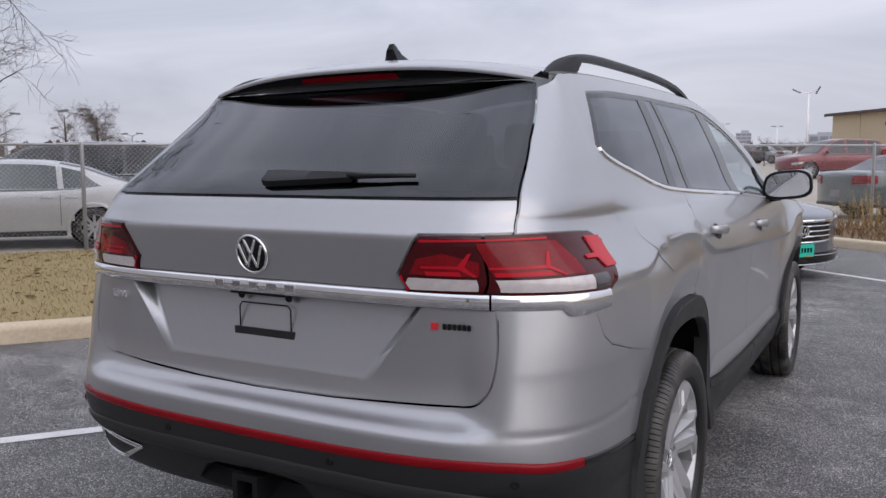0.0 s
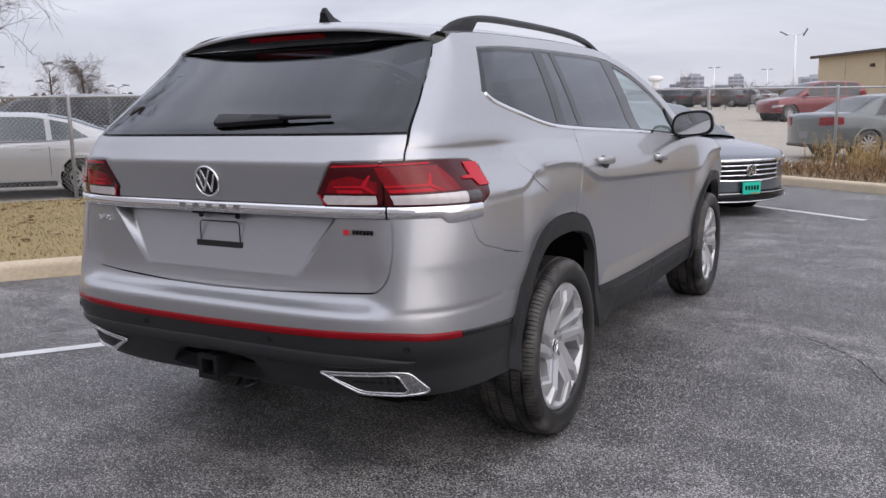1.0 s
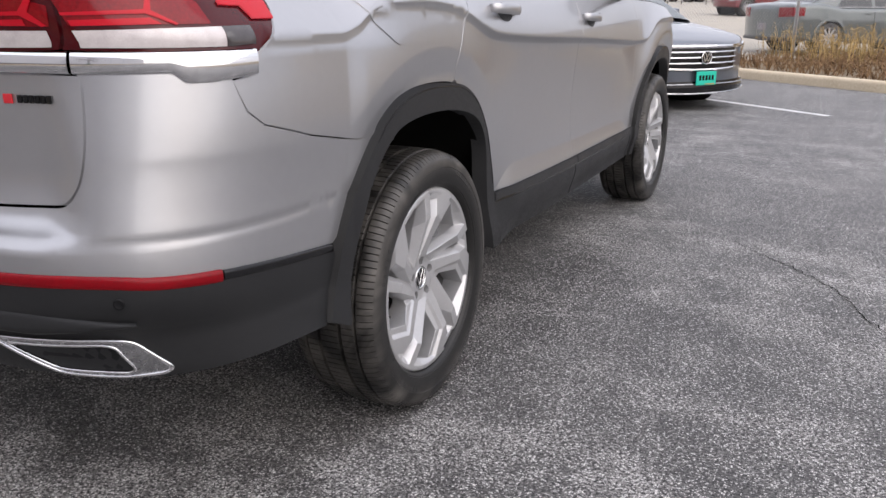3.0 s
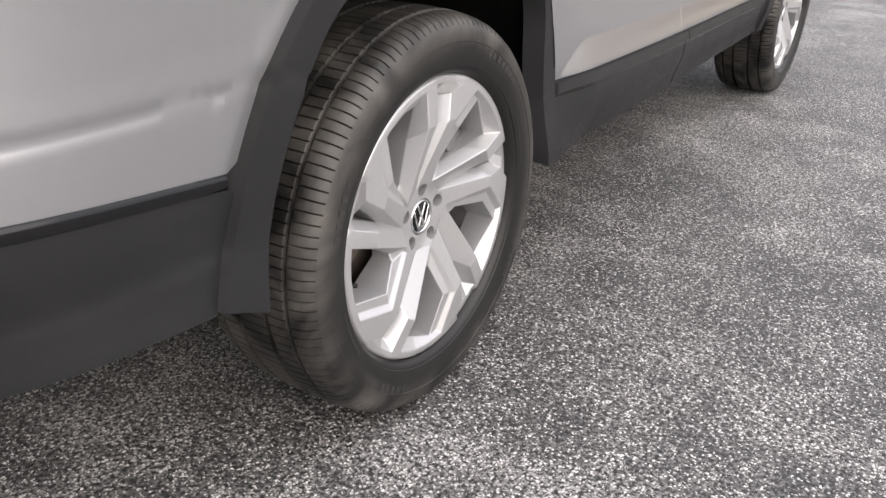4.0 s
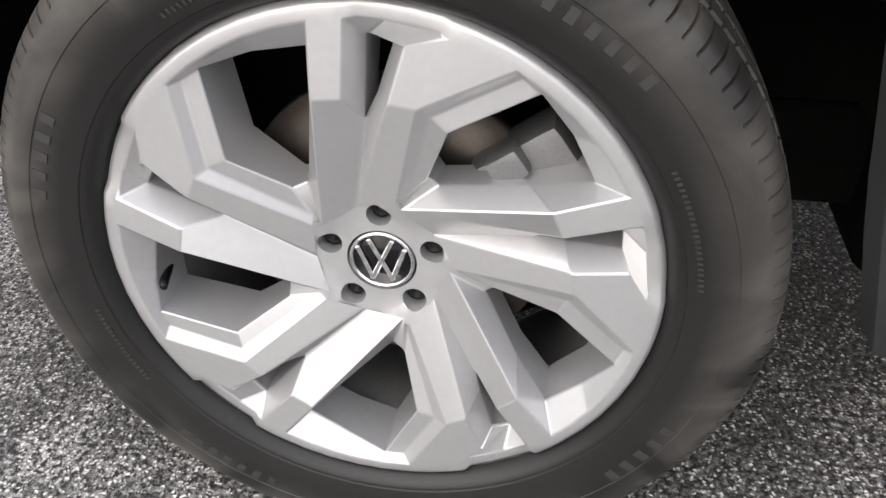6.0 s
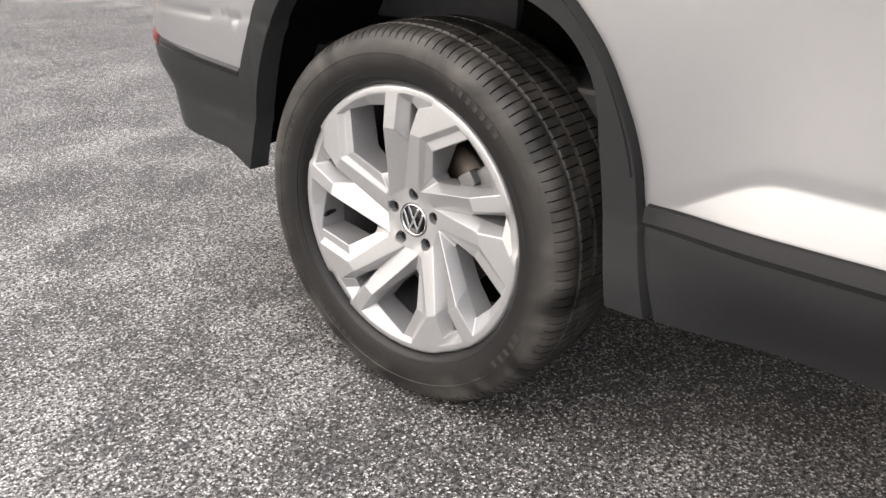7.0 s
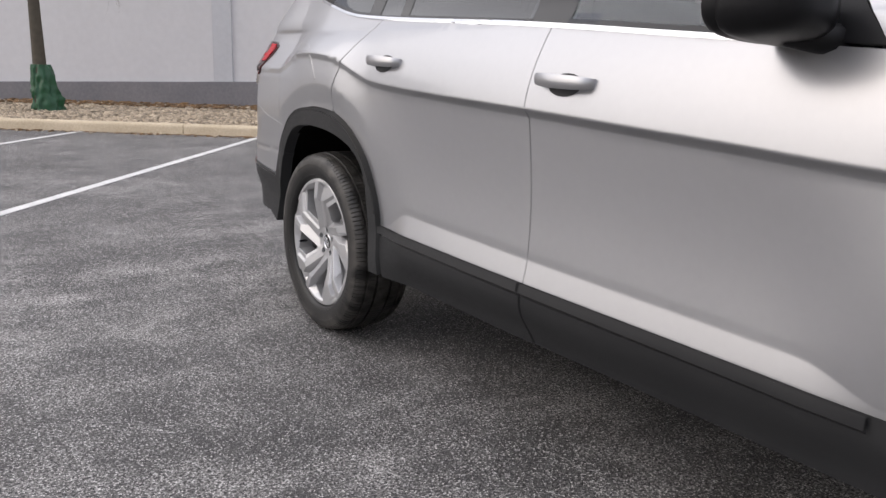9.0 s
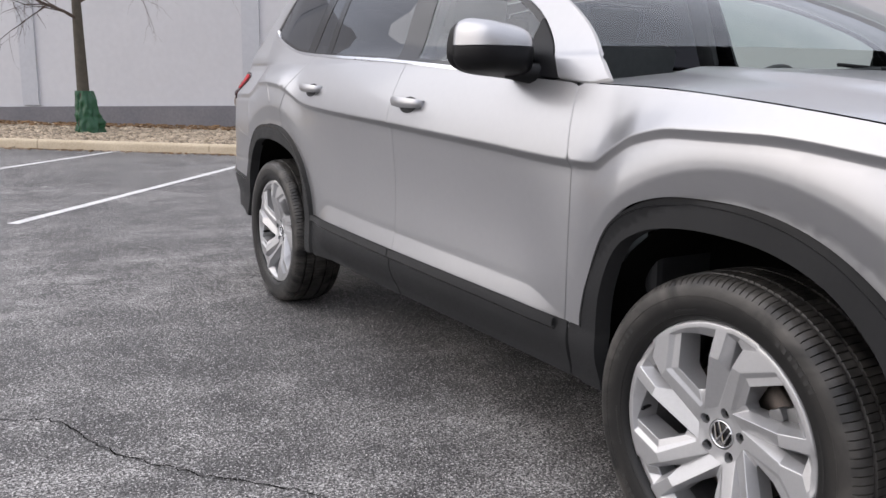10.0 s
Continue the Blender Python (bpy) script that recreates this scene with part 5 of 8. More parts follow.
# rear wiper: a broad cover with the arm running on
def on_glass(x, z, lift):
    p, n = on_skin(*R(x, z))
    return p + n * lift
wz = 1.333
wiper = bmesh.new()
secs = []
for t in np.linspace(0, 1, 15):
    x = -0.02 + 0.30 * t
    half = 0.026 * (1 - 0.60 * t) * (0.75 if t == 0 else 1)
    secs.append([wiper.verts.new(on_glass(x, wz + dz * half, lift)) for dz, lift in ((-1, 0.004), (-0.8, 0.020), (0.4, 0.022), (1, 0.004))])
for a, b in zip(secs, secs[1:]):
    for k in range(3):
        wiper.faces.new((a[k], b[k], b[k + 1], a[k + 1]))
wiper.faces.new(secs[0])
wiper.faces.new(secs[-1][::-1])
bmesh.ops.recalc_face_normals(wiper, faces=wiper.faces)
part("rear_wiper", wiper, M["black"], suv, "black rear wiper with broad cover", 50)
part("wiper_blade", tube([on_glass(0.27, wz - 0.002, 0.016), on_glass(0.36, wz, 0.014), on_glass(0.47, wz + 0.002, 0.012)], [0.010, 0.007, 0.006], 8), M["black"], suv)

# mirrors
def mirror(sgn):
    body = bmesh.new()
    bmesh.ops.create_uvsphere(body, u_segments=28, v_segments=18, radius=1.0)
    cut = []
    for v in body.verts:
        x, y, z = v.co
        n = 4.0
        k = (abs(x) ** n + abs(y) ** n + abs(z) ** n) ** (-1 / n)
        x, y, z = x * k, y * k, z * k
        if y < 0:
            y *= 0.35
        shrink = 1 - 0.28 * max(0, y) - 0.10 * (1 - z) / 2
        v.co = Vector((0.992 + 0.125 * x * shrink * (1 - 0.08 * z), 2.11 + 0.12 * y, 1.252 + 0.080 * z * (1 - 0.2 * max(0, y)) + 0.012 * x))
    for v in body.verts:
        v.co.x *= sgn
    if sgn < 0:
        bmesh.ops.reverse_faces(body, faces=body.faces)
    low = body.copy()
    bmesh.ops.bisect_plane(body, geom=body.verts[:] + body.edges[:] + body.faces[:], plane_co=(0, 0, 1.258), plane_no=(0, 0, 1), clear_inner=True)
    bmesh.ops.bisect_plane(low, geom=low.verts[:] + low.edges[:] + low.faces[:], plane_co=(0, 0, 1.256), plane_no=(0, 0, 1), clear_outer=True)
    shellob = part("mirror_cap", body, M["paint"], suv, "silver mirror cap", 40)
    part("mirror_lower", low, M["black"], shellob, "black lower mirror housing", 40)
    def oval(hw, hh, y, p=3.2):
        ring = []
        for a in np.linspace(0, 2 * math.pi, 36, endpoint=False):
            ca, sa = math.cos(a), math.sin(a)
            rad = (abs(ca) ** p + abs(sa) ** p) ** (-1 / p)
            ring.append((sgn * (0.992 + hw * rad * ca * (1 - 0.07 * sa)), y, 1.253 + hh * rad * sa + 0.010 * ca))
        return ring
    rimb = bmesh.new()
    loops = [[rimb.verts.new(p) for p in oval(*q)] for q in ((0.112, 0.076, 2.10), (0.122, 0.080, 2.075), (0.119, 0.077, 2.060), (0.107, 0.065, 2.058), (0.105, 0.063, 2.070))]
    for la, lb in zip(loops, loops[1:]):
        for q in range(36):
            rimb.faces.new((la[q], la[(q + 1) % 36], lb[(q + 1) % 36], lb[q]))
    bmesh.ops.recalc_face_normals(rimb, faces=rimb.faces)
    part("mirror_rim", rimb, M["black"], shellob, "", 50)
    gb = bmesh.new()
    gb.faces.new([gb.verts.new(p) for p in oval(0.107, 0.065, 2.064)])
    bmesh.ops.recalc_face_normals(gb, faces=gb.faces)
    part("mirror_glass", gb, M["mirror"], shellob)
    part("mirror_arm", tube([(0.845 * sgn, 2.21, 1.180), (0.90 * sgn, 2.17, 1.182), (0.95 * sgn, 2.13, 1.195)], [0.035, 0.030, 0.030], 10), M["black"], shellob)
mirror(1)
mirror(-1)
tri = [(2.08, 1.185), (2.20, 1.177), (2.305, 1.169), (2.268, 1.208), (2.22, 1.258), (2.16, 1.310), (2.11, 1.350), (2.095, 1.27)]
panel("mirror_sail", SV(tri), M["black"], suv, gap=0.0, out=0.004, depth=0.01, both=True)

# door handles
def handle(y0, z0, sgn):
    bm = bmesh.new()
    secs = []
    for t in np.linspace(0, 1, 17):
        y = y0 + 0.215 * t
        arch = math.sin(math.pi * t) ** 0.45
        p, n = on_skin(*S(y, z0))
        ring = []
        for k in range(10):
            a = 2 * math.pi * k / 10
            ring.append(bm.verts.new(Vector((sgn * (p.x + 0.004 + 0.034 * arch + 0.008 * math.cos(a)), y, z0 - 0.008 * t + (0.013 + 0.006 * arch) * math.sin(a)))))
        secs.append(ring)
    for a, b in zip(secs, secs[1:]):
        for k in range(10):
            bm.faces.new((a[k], b[k], b[(k + 1) % 10], a[(k + 1) % 10]))
    bm.faces.new(secs[0])
    bm.faces.new(secs[-1])
    bmesh.ops.recalc_face_normals(bm, faces=bm.faces)
    hd = part("door_handle", bm, M["paint"], suv, "silver pull door handle", 50)
    # flat dark oval on the door: the shade in the handle's recess, coloured in
    cup = [(y0 + 0.11 + 0.062 * math.cos(2 * math.pi * k / 20), z0 - 0.014 + 0.030 * math.sin(2 * math.pi * k / 20)) for k in range(20)]
    cup = SV(cup)
    v, t = fill(cup if sgn > 0 else flip(cup), (), 0.012)
    part("handle_cup", shell(v, t, on_skin, 0.0015, 0.0), M["clad"], hd)
for sgn in (1, -1):
    handle(0.430, 1.122, sgn)
    handle(1.390, 1.084, sgn)

# dark lining added as shade behind the panel joints, wheel wells and cabin
def lining(u0, u1, z0, z1, nu, nz, inset_by, mat, name, skip=None):
    pts, idx, faces = [], {}, []
    us, zs = np.linspace(u0, u1, nu), np.linspace(z0, z1, nz)
    for i, u in enumerate(us):
        for j, z in enumerate(zs):
            p, n = on_skin(u, z)
            idx[i, j] = len(pts)
            pts.append(p - n * inset_by)
    for i in range(nu - 1):
        for j in range(nz - 1):
            um, zm = (us[i] + us[i + 1]) / 2, (zs[j] + zs[j + 1]) / 2
            if skip and skip(um, zm):
                continue
            faces.append((idx[i, j], idx[i + 1, j], idx[i + 1, j + 1], idx[i, j + 1]))
    part(name, mesh_from(name, pts, faces), mat, suv)


def wheel_hole(u, z):
    y = abs(u) - 1.25 + YS
    return any(math.hypot(y - c, z - 0.40) < 0.52 for c in (0.03, 3.0))


SKIN_END = 1.25 + 3.93 - YS
lining(-1.3, 1.3, 0.48, 1.20, 60, 24, 0.05, M["void"], "rear_lining", wheel_hole)
for sgn in (1, -1):
    lining(sgn * 1.28, sgn * (1.25 + 2.45 - YS), 0.34, 1.14, 90, 26, 0.035, M["void"], "side_lining", wheel_hole)
    lining(sgn * (1.25 + 2.42 - YS), sgn * SKIN_END, 0.40, 0.95, 60, 20, 0.04, M["void"], "front_lining", wheel_hole)
    for wy in (0.02, 3.0):
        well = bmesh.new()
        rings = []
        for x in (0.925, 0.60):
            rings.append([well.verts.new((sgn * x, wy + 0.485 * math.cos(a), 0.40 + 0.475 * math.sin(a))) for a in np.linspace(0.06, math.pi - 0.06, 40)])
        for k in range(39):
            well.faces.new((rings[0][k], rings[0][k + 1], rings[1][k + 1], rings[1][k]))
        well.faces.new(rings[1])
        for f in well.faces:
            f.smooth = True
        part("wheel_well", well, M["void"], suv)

# cabin
part("cabin_floor", boxes(((1.55, 3.3, 0.05), pose(0, 0.95, 0.62), 0.01), ((1.6, 0.05, 0.5), pose(0, 2.60, 0.85), 0.02)), M["dash"], suv)
dsh = boxes(((1.50, 0.45, 0.22), pose(0, 2.30, 1.03), 0.07), ((0.42, 0.10, 0.10), pose(-0.38, 2.12, 1.15), 0.04))
part("dashboard", dsh, M["dash"], suv)
part("steering_wheel", tube([(-0.38 + 0.185 * math.cos(a), 1.96 + 0.06 * math.sin(a), 1.06 + 0.175 * math.sin(a)) for a in np.linspace(0, 2 * math.pi, 33)], 0.015, 8), M["dash"], suv)


def seat(x, y):
    bm = bmesh.new()
    for size, m, bev in (((0.50, 0.52, 0.16), pose(0, 0, 0.76), 0.06), ((0.50, 0.13, 0.62), pose(0, -0.30, 1.05, -12), 0.055), ((0.27, 0.09, 0.17), pose(0, -0.385, 1.44, -8), 0.035), ((0.02, 0.02, 0.12), pose(-0.07, -0.37, 1.36), 0.004), ((0.02, 0.02, 0.12), pose(0.07, -0.37, 1.36), 0.004)):
        one = boxes((size, pose(x, y, 0) @ m, bev))
        tmp = bpy.data.meshes.new("tmp")
        one.to_mesh(tmp)
        one.free()
        bm.from_mesh(tmp)
        bpy.data.meshes.remove(tmp)
    part("seat", bm, M["seat"], suv, "", 40)


for sx in (-0.38, 0.38):
    for sy in (1.42, 0.52, -0.22):
        seat(sx, sy)
for sgn in (1, -1):
    part("inner_pillar_trim", boxes(((0.04, 0.10, 0.36), pose(0.715 * sgn, 1.29, 1.42, 0, -22 * sgn, 0), 0.02)), M["seat"], suv)
part("rear_view_mirror", boxes(((0.24, 0.03, 0.07), pose(0, 1.62, 1.50, 10), 0.015)), M["black"], suv)


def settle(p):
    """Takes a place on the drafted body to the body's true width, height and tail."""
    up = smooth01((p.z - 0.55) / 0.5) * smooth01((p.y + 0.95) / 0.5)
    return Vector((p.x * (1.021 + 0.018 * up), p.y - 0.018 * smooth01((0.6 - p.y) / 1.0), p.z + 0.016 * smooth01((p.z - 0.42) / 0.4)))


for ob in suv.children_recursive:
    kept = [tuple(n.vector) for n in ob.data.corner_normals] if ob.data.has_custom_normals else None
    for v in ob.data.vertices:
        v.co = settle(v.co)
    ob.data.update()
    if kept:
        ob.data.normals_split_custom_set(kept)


# ---------------------------------------------------------------- wheels
LUG0, LUG_R, HUB_X = 0.2, 0.0540, -0.0050


def polar(r, deg):
    return (r * math.sin(radians(deg)), r * math.cos(radians(deg)))


def turned(p, deg):
    c, s = math.cos(radians(deg)), math.sin(radians(deg))
    return (p[0] * c + p[1] * s, -p[0] * s + p[1] * c)


# one fifth of the wheel: straight spoke a-b, slot, flaring spoke d-e, ledge f, window w (radius, degrees, height)
FIFTH = {"a0": (0.2555, -8.8, 0.031), "a1": (0.192, -12.3, 0.0366), "a2": (0.070, -52, 0.002), "b0": (0.2555, -1.8, 0.031), "b1": (0.1896, -4.0, 0.0357), "b2": (0.160, -1.2, 0.004),
         "b3": (0.065, -20, -0.003), "s0": (0.2365, 1.0, 0.006), "c0": (0.2330, 6.5, 0.006), "cm": (0.184, 2.8, 0.003), "d0": (0.2555, 17.0, 0.031), "d1": (0.2400, 9.6, 0.0287), "d2": (0.1894, 7.6, 0.036), "d3": (0.066, -15, -0.003),
         "e0": (0.2555, 30.4, 0.031), "e1": (0.1906, 15.1, 0.0354), "e2": (0.078, 15.5, 0.004), "f0": (0.2507, 32.3, 0.0195), "f1": (0.1852, 18.6, 0.0275), "f2": (0.083, 20, -0.001), "w0": (0.2483, 37.1, 0.0215), "w1": (0.1764, 24.6, 0.0268),
         "w2": (0.114, 26.5, 0.000), "w3": (0.108, 33, -0.008), "w4": (0.174, 55.4, -0.004), "w5": (0.2290, 60.0, 0.008), "w6": (0.2380, 48, 0.012)}
RING_R, END = 0.2555, 63.2
ARC = (-8.8, -5.3, -1.8, 0.2, 5.2, 10.2, 15.4, 17.0, 21.5, 26.0, 30.4, 37.1, 44.0, 51.0, 57.0)


def ring_h(deg, h):
    """The rim's edge dips between the two spokes of a pair."""
    return h - 0.007 if 0 < deg % 72 < 16 else h


def rim_face():
    """Five twin spokes in flat facets: the faces of one fifth, turned round the hub, walls let down into the openings."""
    bm = bmesh.new()
    known = {}

    def at(r, deg, h):
        y, z = polar(r, deg)
        key = (round(y, 5), round(z, 5), round(h, 4))
        if key not in known:
            known[key] = bm.verts.new((h, y, z))
        return known[key]

    for k in range(5):
        t = 72 * k

        def P(n):
            if n.endswith("+"):
                r, d, h = FIFTH[n[:-1]]
                return at(r, d + t + 72, h)
            r, d, h = FIFTH[n]
            return at(r, d + t, h)

        def arc(lo, hi):
            return [at(RING_R, a + t, ring_h(a, 0.031)) for a in ARC + (END,) if lo <= a <= hi]

        faces = [arc(-8.8, -1.8) + [P("b1"), P("a1")], [P("a1"), P("b1"), P("b2"), P("b3"), P("a2")],
                 arc(-1.8, 5.2) + [P("s0")], arc(5.2, 17.0) + [P("d1"), P("c0"), P("s0")], [P("b0"), P("s0"), P("b1")], [P("b1"), P("s0"), P("b2")],
                 arc(17.0, 30.4) + [P("e1"), P("d2"), P("d1")], [P("d2"), P("e1"), P("e2"), P("d3")],
                 [P("d1"), P("d2"), P("cm"), P("c0")], [P("d2"), P("d3"), P("b3"), P("b2"), P("cm")],
                 [P("e0"), P("f0"), P("f1"), P("e1")], [P("e1"), P("f1"), P("f2"), P("e2")], [P("f0"), P("w0"), P("w1"), P("f1")], [P("f1"), P("w1"), P("w2"), P("f2")],
                 arc(30.4, 51.0) + [P("w6"), P("w0"), P("f0")], arc(51.0, 57.0) + [P("a0+"), P("w5"), P("w6")],
                 [P("a0+"), P("a1+"), P("w4"), P("w5")], [P("a1+"), P("a2+"), P("w3"), P("w4")], [P("e2"), P("f2"), P("w2"), P("w3"), P("a2+")]]
        for f in faces:
            bm.faces.new(f)
        loops = [[at(r, a + t, ring_h(a, h)) for a in ARC] + [at(r, END + t, h)] for r, h in ((RING_R, 0.031), (0.2655, 0.0305), (0.2700, 0.0285), (0.2725, 0.022))]
        for lo, hi in zip(loops, loops[1:]):
            for n in range(len(ARC)):
                bm.faces.new((lo[n], lo[n + 1], hi[n + 1], hi[n]))
    openings = [e for e in bm.edges if len(e.link_faces) == 1 and all(0.088 < math.hypot(v.co.y, v.co.z) < 0.252 for v in e.verts)]
    ext = bmesh.ops.extrude_edge_only(bm, edges=openings)
    for g in ext["geom"]:
        if isinstance(g, bmesh.types.BMVert):
            g.co.x = -0.045
    bmesh.ops.recalc_face_normals(bm, faces=bm.faces)
    if sum(f.normal.x * f.calc_area() for f in bm.faces) < 0:
        bmesh.ops.reverse_faces(bm, faces=bm.faces)
    keen = [e for e in bm.edges if len(e.link_faces) == 2 and e.calc_face_angle(0) > radians(9) and all(v.co.x > -0.04 for v in e.verts) and all(math.hypot(v.co.y, v.co.z) < 0.264 for v in e.verts)]
    bmesh.ops.bevel(bm, geom=keen, offset=0.0028, offset_type="OFFSET", segments=3, profile=0.5, affect="EDGES", clamp_overlap=True)
    return bm


def hub_plate():
    """The flat plate between the spokes' feet, with five lug seats."""
    ring = []
    for k in range(5):
        ring += [polar(r + 0.001, d + 72 * k) for r, d, h in (FIFTH[n] for n in ("a2", "b3", "d3", "e2"))]
    rises = [FIFTH[n][2] for k in range(5) for n in ("a2", "b3", "d3", "e2")]
    seats = [[(polar(LUG_R, LUG0 + 72 * k)[0] + 0.0125 * math.sin(a), polar(LUG_R, LUG0 + 72 * k)[1] + 0.0125 * math.cos(a)) for a in np.linspace(0, 2 * math.pi, 20, endpoint=False)] for k in range(5)]
    middle = [polar(0.0355, a) for a in np.linspace(0, 360, 40, endpoint=False)]
    v, t = fill(ring, seats + [middle], 0.012)
    bm = bmesh.new()

    def rise(p):
        """Level in the middle, running up to the spokes' feet at the rim of the plate."""
        d = [1 / (1e-6 + (p[0] - q[0]) ** 2 + (p[1] - q[1]) ** 2) ** 2 for q in ring]
        foot = sum(w * h for w, h in zip(d, rises)) / sum(d)
        return HUB_X + (foot - 0.0003 - HUB_X) * smooth01((math.hypot(*p) - 0.050) / 0.018)

    bv = [bm.verts.new((rise(p), p[0], p[1])) for p in v]
    for tr in t:
        bm.faces.new([bv[i] for i in tr])
    bmesh.ops.recalc_face_normals(bm, faces=bm.faces)
    if sum(f.normal.x for f in bm.faces) < 0:
        bmesh.ops.reverse_faces(bm, faces=bm.faces)
    rims = [e for e in bm.edges if len(e.link_faces) == 1 and all(math.hypot(q.co.y, q.co.z) < 0.0705 for q in e.verts)]
    rims = [e for e in rims if e.calc_length() < 0.0062 and all(math.hypot(q.co.y, q.co.z) < 0.0680 for q in e.verts)]
    ext = bmesh.ops.extrude_edge_only(bm, edges=rims)
    for g in ext["geom"]:
        if isinstance(g, bmesh.types.BMVert):
            g.co.x = -0.024
    return bm


def build_wheel():
    """A wheel with its tyre: the rim's face looks along +x from the origin, the tyre's middle lies behind it."""
    w = bpy.data.objects.new("wheel", None)
    scene.collection.objects.link(w)
    face = part("rim_face", rim_face(), M["alloy"], w, "silver five twin-spoke alloy wheel", 60)
    weighted = face.modifiers.new("weighted", "WEIGHTED_NORMAL")
    weighted.keep_sharp = True
    part("hub_plate", hub_plate(), M["alloy"], w, "", 30)
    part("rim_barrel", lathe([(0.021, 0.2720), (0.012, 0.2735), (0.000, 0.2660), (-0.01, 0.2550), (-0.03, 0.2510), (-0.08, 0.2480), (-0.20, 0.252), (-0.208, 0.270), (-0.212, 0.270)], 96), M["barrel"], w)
    part("brake_disc", lathe([(-0.075, 0.05), (-0.072, 0.075), (-0.066, 0.08), (-0.066, 0.165), (-0.090, 0.165), (-0.090, 0.05)], 64), M["disc"], w)
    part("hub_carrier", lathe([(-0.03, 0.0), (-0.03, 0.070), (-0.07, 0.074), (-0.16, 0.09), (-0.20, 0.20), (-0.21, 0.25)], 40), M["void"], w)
    cal = boxes(((0.06, 0.10, 0.055), pose(-0.062, 0.135, 0.095, 35, 0, 0), 0.012), ((0.03, 0.035, 0.03), pose(-0.03, 0.12, 0.105, 35, 0, 0), 0.006))
    part("brake_caliper", cal, M["caliper"], w, "", 40)
    for i in range(5):
        ly, lz = polar(LUG_R, LUG0 + 72 * i)
        b = lathe([(-0.028, 0.0), (-0.020, 0.0), (-0.020, 0.0045), (-0.016, 0.0055), (-0.015, 0.009), (-0.028, 0.0095)], 14)
        bmesh.ops.transform(b, matrix=Matrix.Translation((0, ly, lz)), verts=b.verts)
        part("lug_bolt", b, M["black"], w)
    badge_disc(0.0335, Vector((-0.0105, 0, 0)), Vector((1, 0, 0)), w, "hub_cap")
    vy, vz = polar(0.246, -100)
    part("valve", tube([(-0.02, vy * 1.0, vz), (0.012, vy * 0.955, vz * 0.955), (0.020, vy * 0.94, vz * 0.94)], [0.006, 0.005, 0.004], 8), M["black"], w)
    # tyre
    seg = 1440
    prof = [(0.016, 0.2715, 0), (0.027, 0.2735, 0), (0.034, 0.278, 0), (0.040, 0.284, 0), (0.0405, 0.287, 0), (0.0425, 0.288, 0), (0.046, 0.300, 0), (0.050, 0.318, 0), (0.0495, 0.330, 0), (0.0505, 0.331, 0), (0.0490, 0.345, 0),
            (0.045, 0.356, 0), (0.044, 0.3575, 0), (0.038, 0.3655, 1), (0.030, 0.3710, 1), (0.018, 0.3750, 1), (0.004, 0.3775, 1), (0.002, 0.3765, 2), (0.0012, 0.3640, 2), (-0.0045, 0.3640, 2), (-0.0053, 0.3770, 2),
            (-0.0065, 0.3790, 3), (-0.042, 0.3805, 3), (-0.0435, 0.3670, 2), (-0.0505, 0.3670, 2), (-0.052, 0.3808, 3), (-0.080, 0.3810, 3)]
    mid = -0.080
    full = prof + [(2 * mid - a, r, k) for a, r, k in prof[::-1][1:]]
    verts, faces = [], []
    n = len(full)
    for s in range(seg):
        th = 2 * math.pi * s / seg
        for a, r, kind in full:
            if kind == 1:
                r -= 0.0070 * (1 if (s % 11) == 0 else 0)
            elif kind == 3:
                r -= 0.0060 * (1 if ((s + (4 if a > -0.045 else 0)) % 11) == 0 else 0)
            verts.append((a, r * math.sin(th), r * math.cos(th)))
    for s in range(seg):
        p, q = s * n, ((s + 1) % seg) * n
        for i in range(n - 1):
            faces.append((p + i, q + i, q + i + 1, p + i + 1))
    me = mesh_from("tyre", verts, faces)
    me.set_sharp_from_angle(angle=radians(38))
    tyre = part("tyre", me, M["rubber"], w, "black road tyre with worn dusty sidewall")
    marks = bmesh.new()
    for start, count, stepd, rad, hh in ((25, 7, 3.4, 0.3215, 0.013), (205, 7, 3.4, 0.3215, 0.013), (285, 5, 3.8, 0.3215, 0.014), (115, 5, 3.8, 0.3215, 0.014), (60, 22, 1.1, 0.2985, 0.0045), (240, 18, 1.1, 0.2985, 0.0045), (330, 12, 1.1, 0.2985, 0.0045)):
        for i in range(count):
            a = start + i * stepd
            box(marks, (0.0022, rad * radians(stepd) * 0.45, hh), pose(0, 0, 0, -a, 0, 0) @ pose(0.0495 if rad > 0.31 else 0.0455, 0, rad, 0, 0 if rad > 0.31 else 14, 0), 0.0)
    tagged(part("sidewall_lettering", marks, M["rubber_mark"], w), kind="stuff")
    return w


wheel0 = build_wheel()
wheel0.parent = suv
wheel0.matrix_basis = pose(0.944, 0, 0.375)
for y, sgn in ((2.98, 1), (0.0, -1), (2.98, -1)):
    turn = -6 if y > 1 else 0
    c = copy_thing(wheel0, pose(0.944 * sgn, y, 0.375, turn, 0, 0 if sgn > 0 else 180))
    c.parent = suv
    c.matrix_basis = pose(0.944 * sgn, y, 0.375, turn, 0, 0 if sgn > 0 else 180)

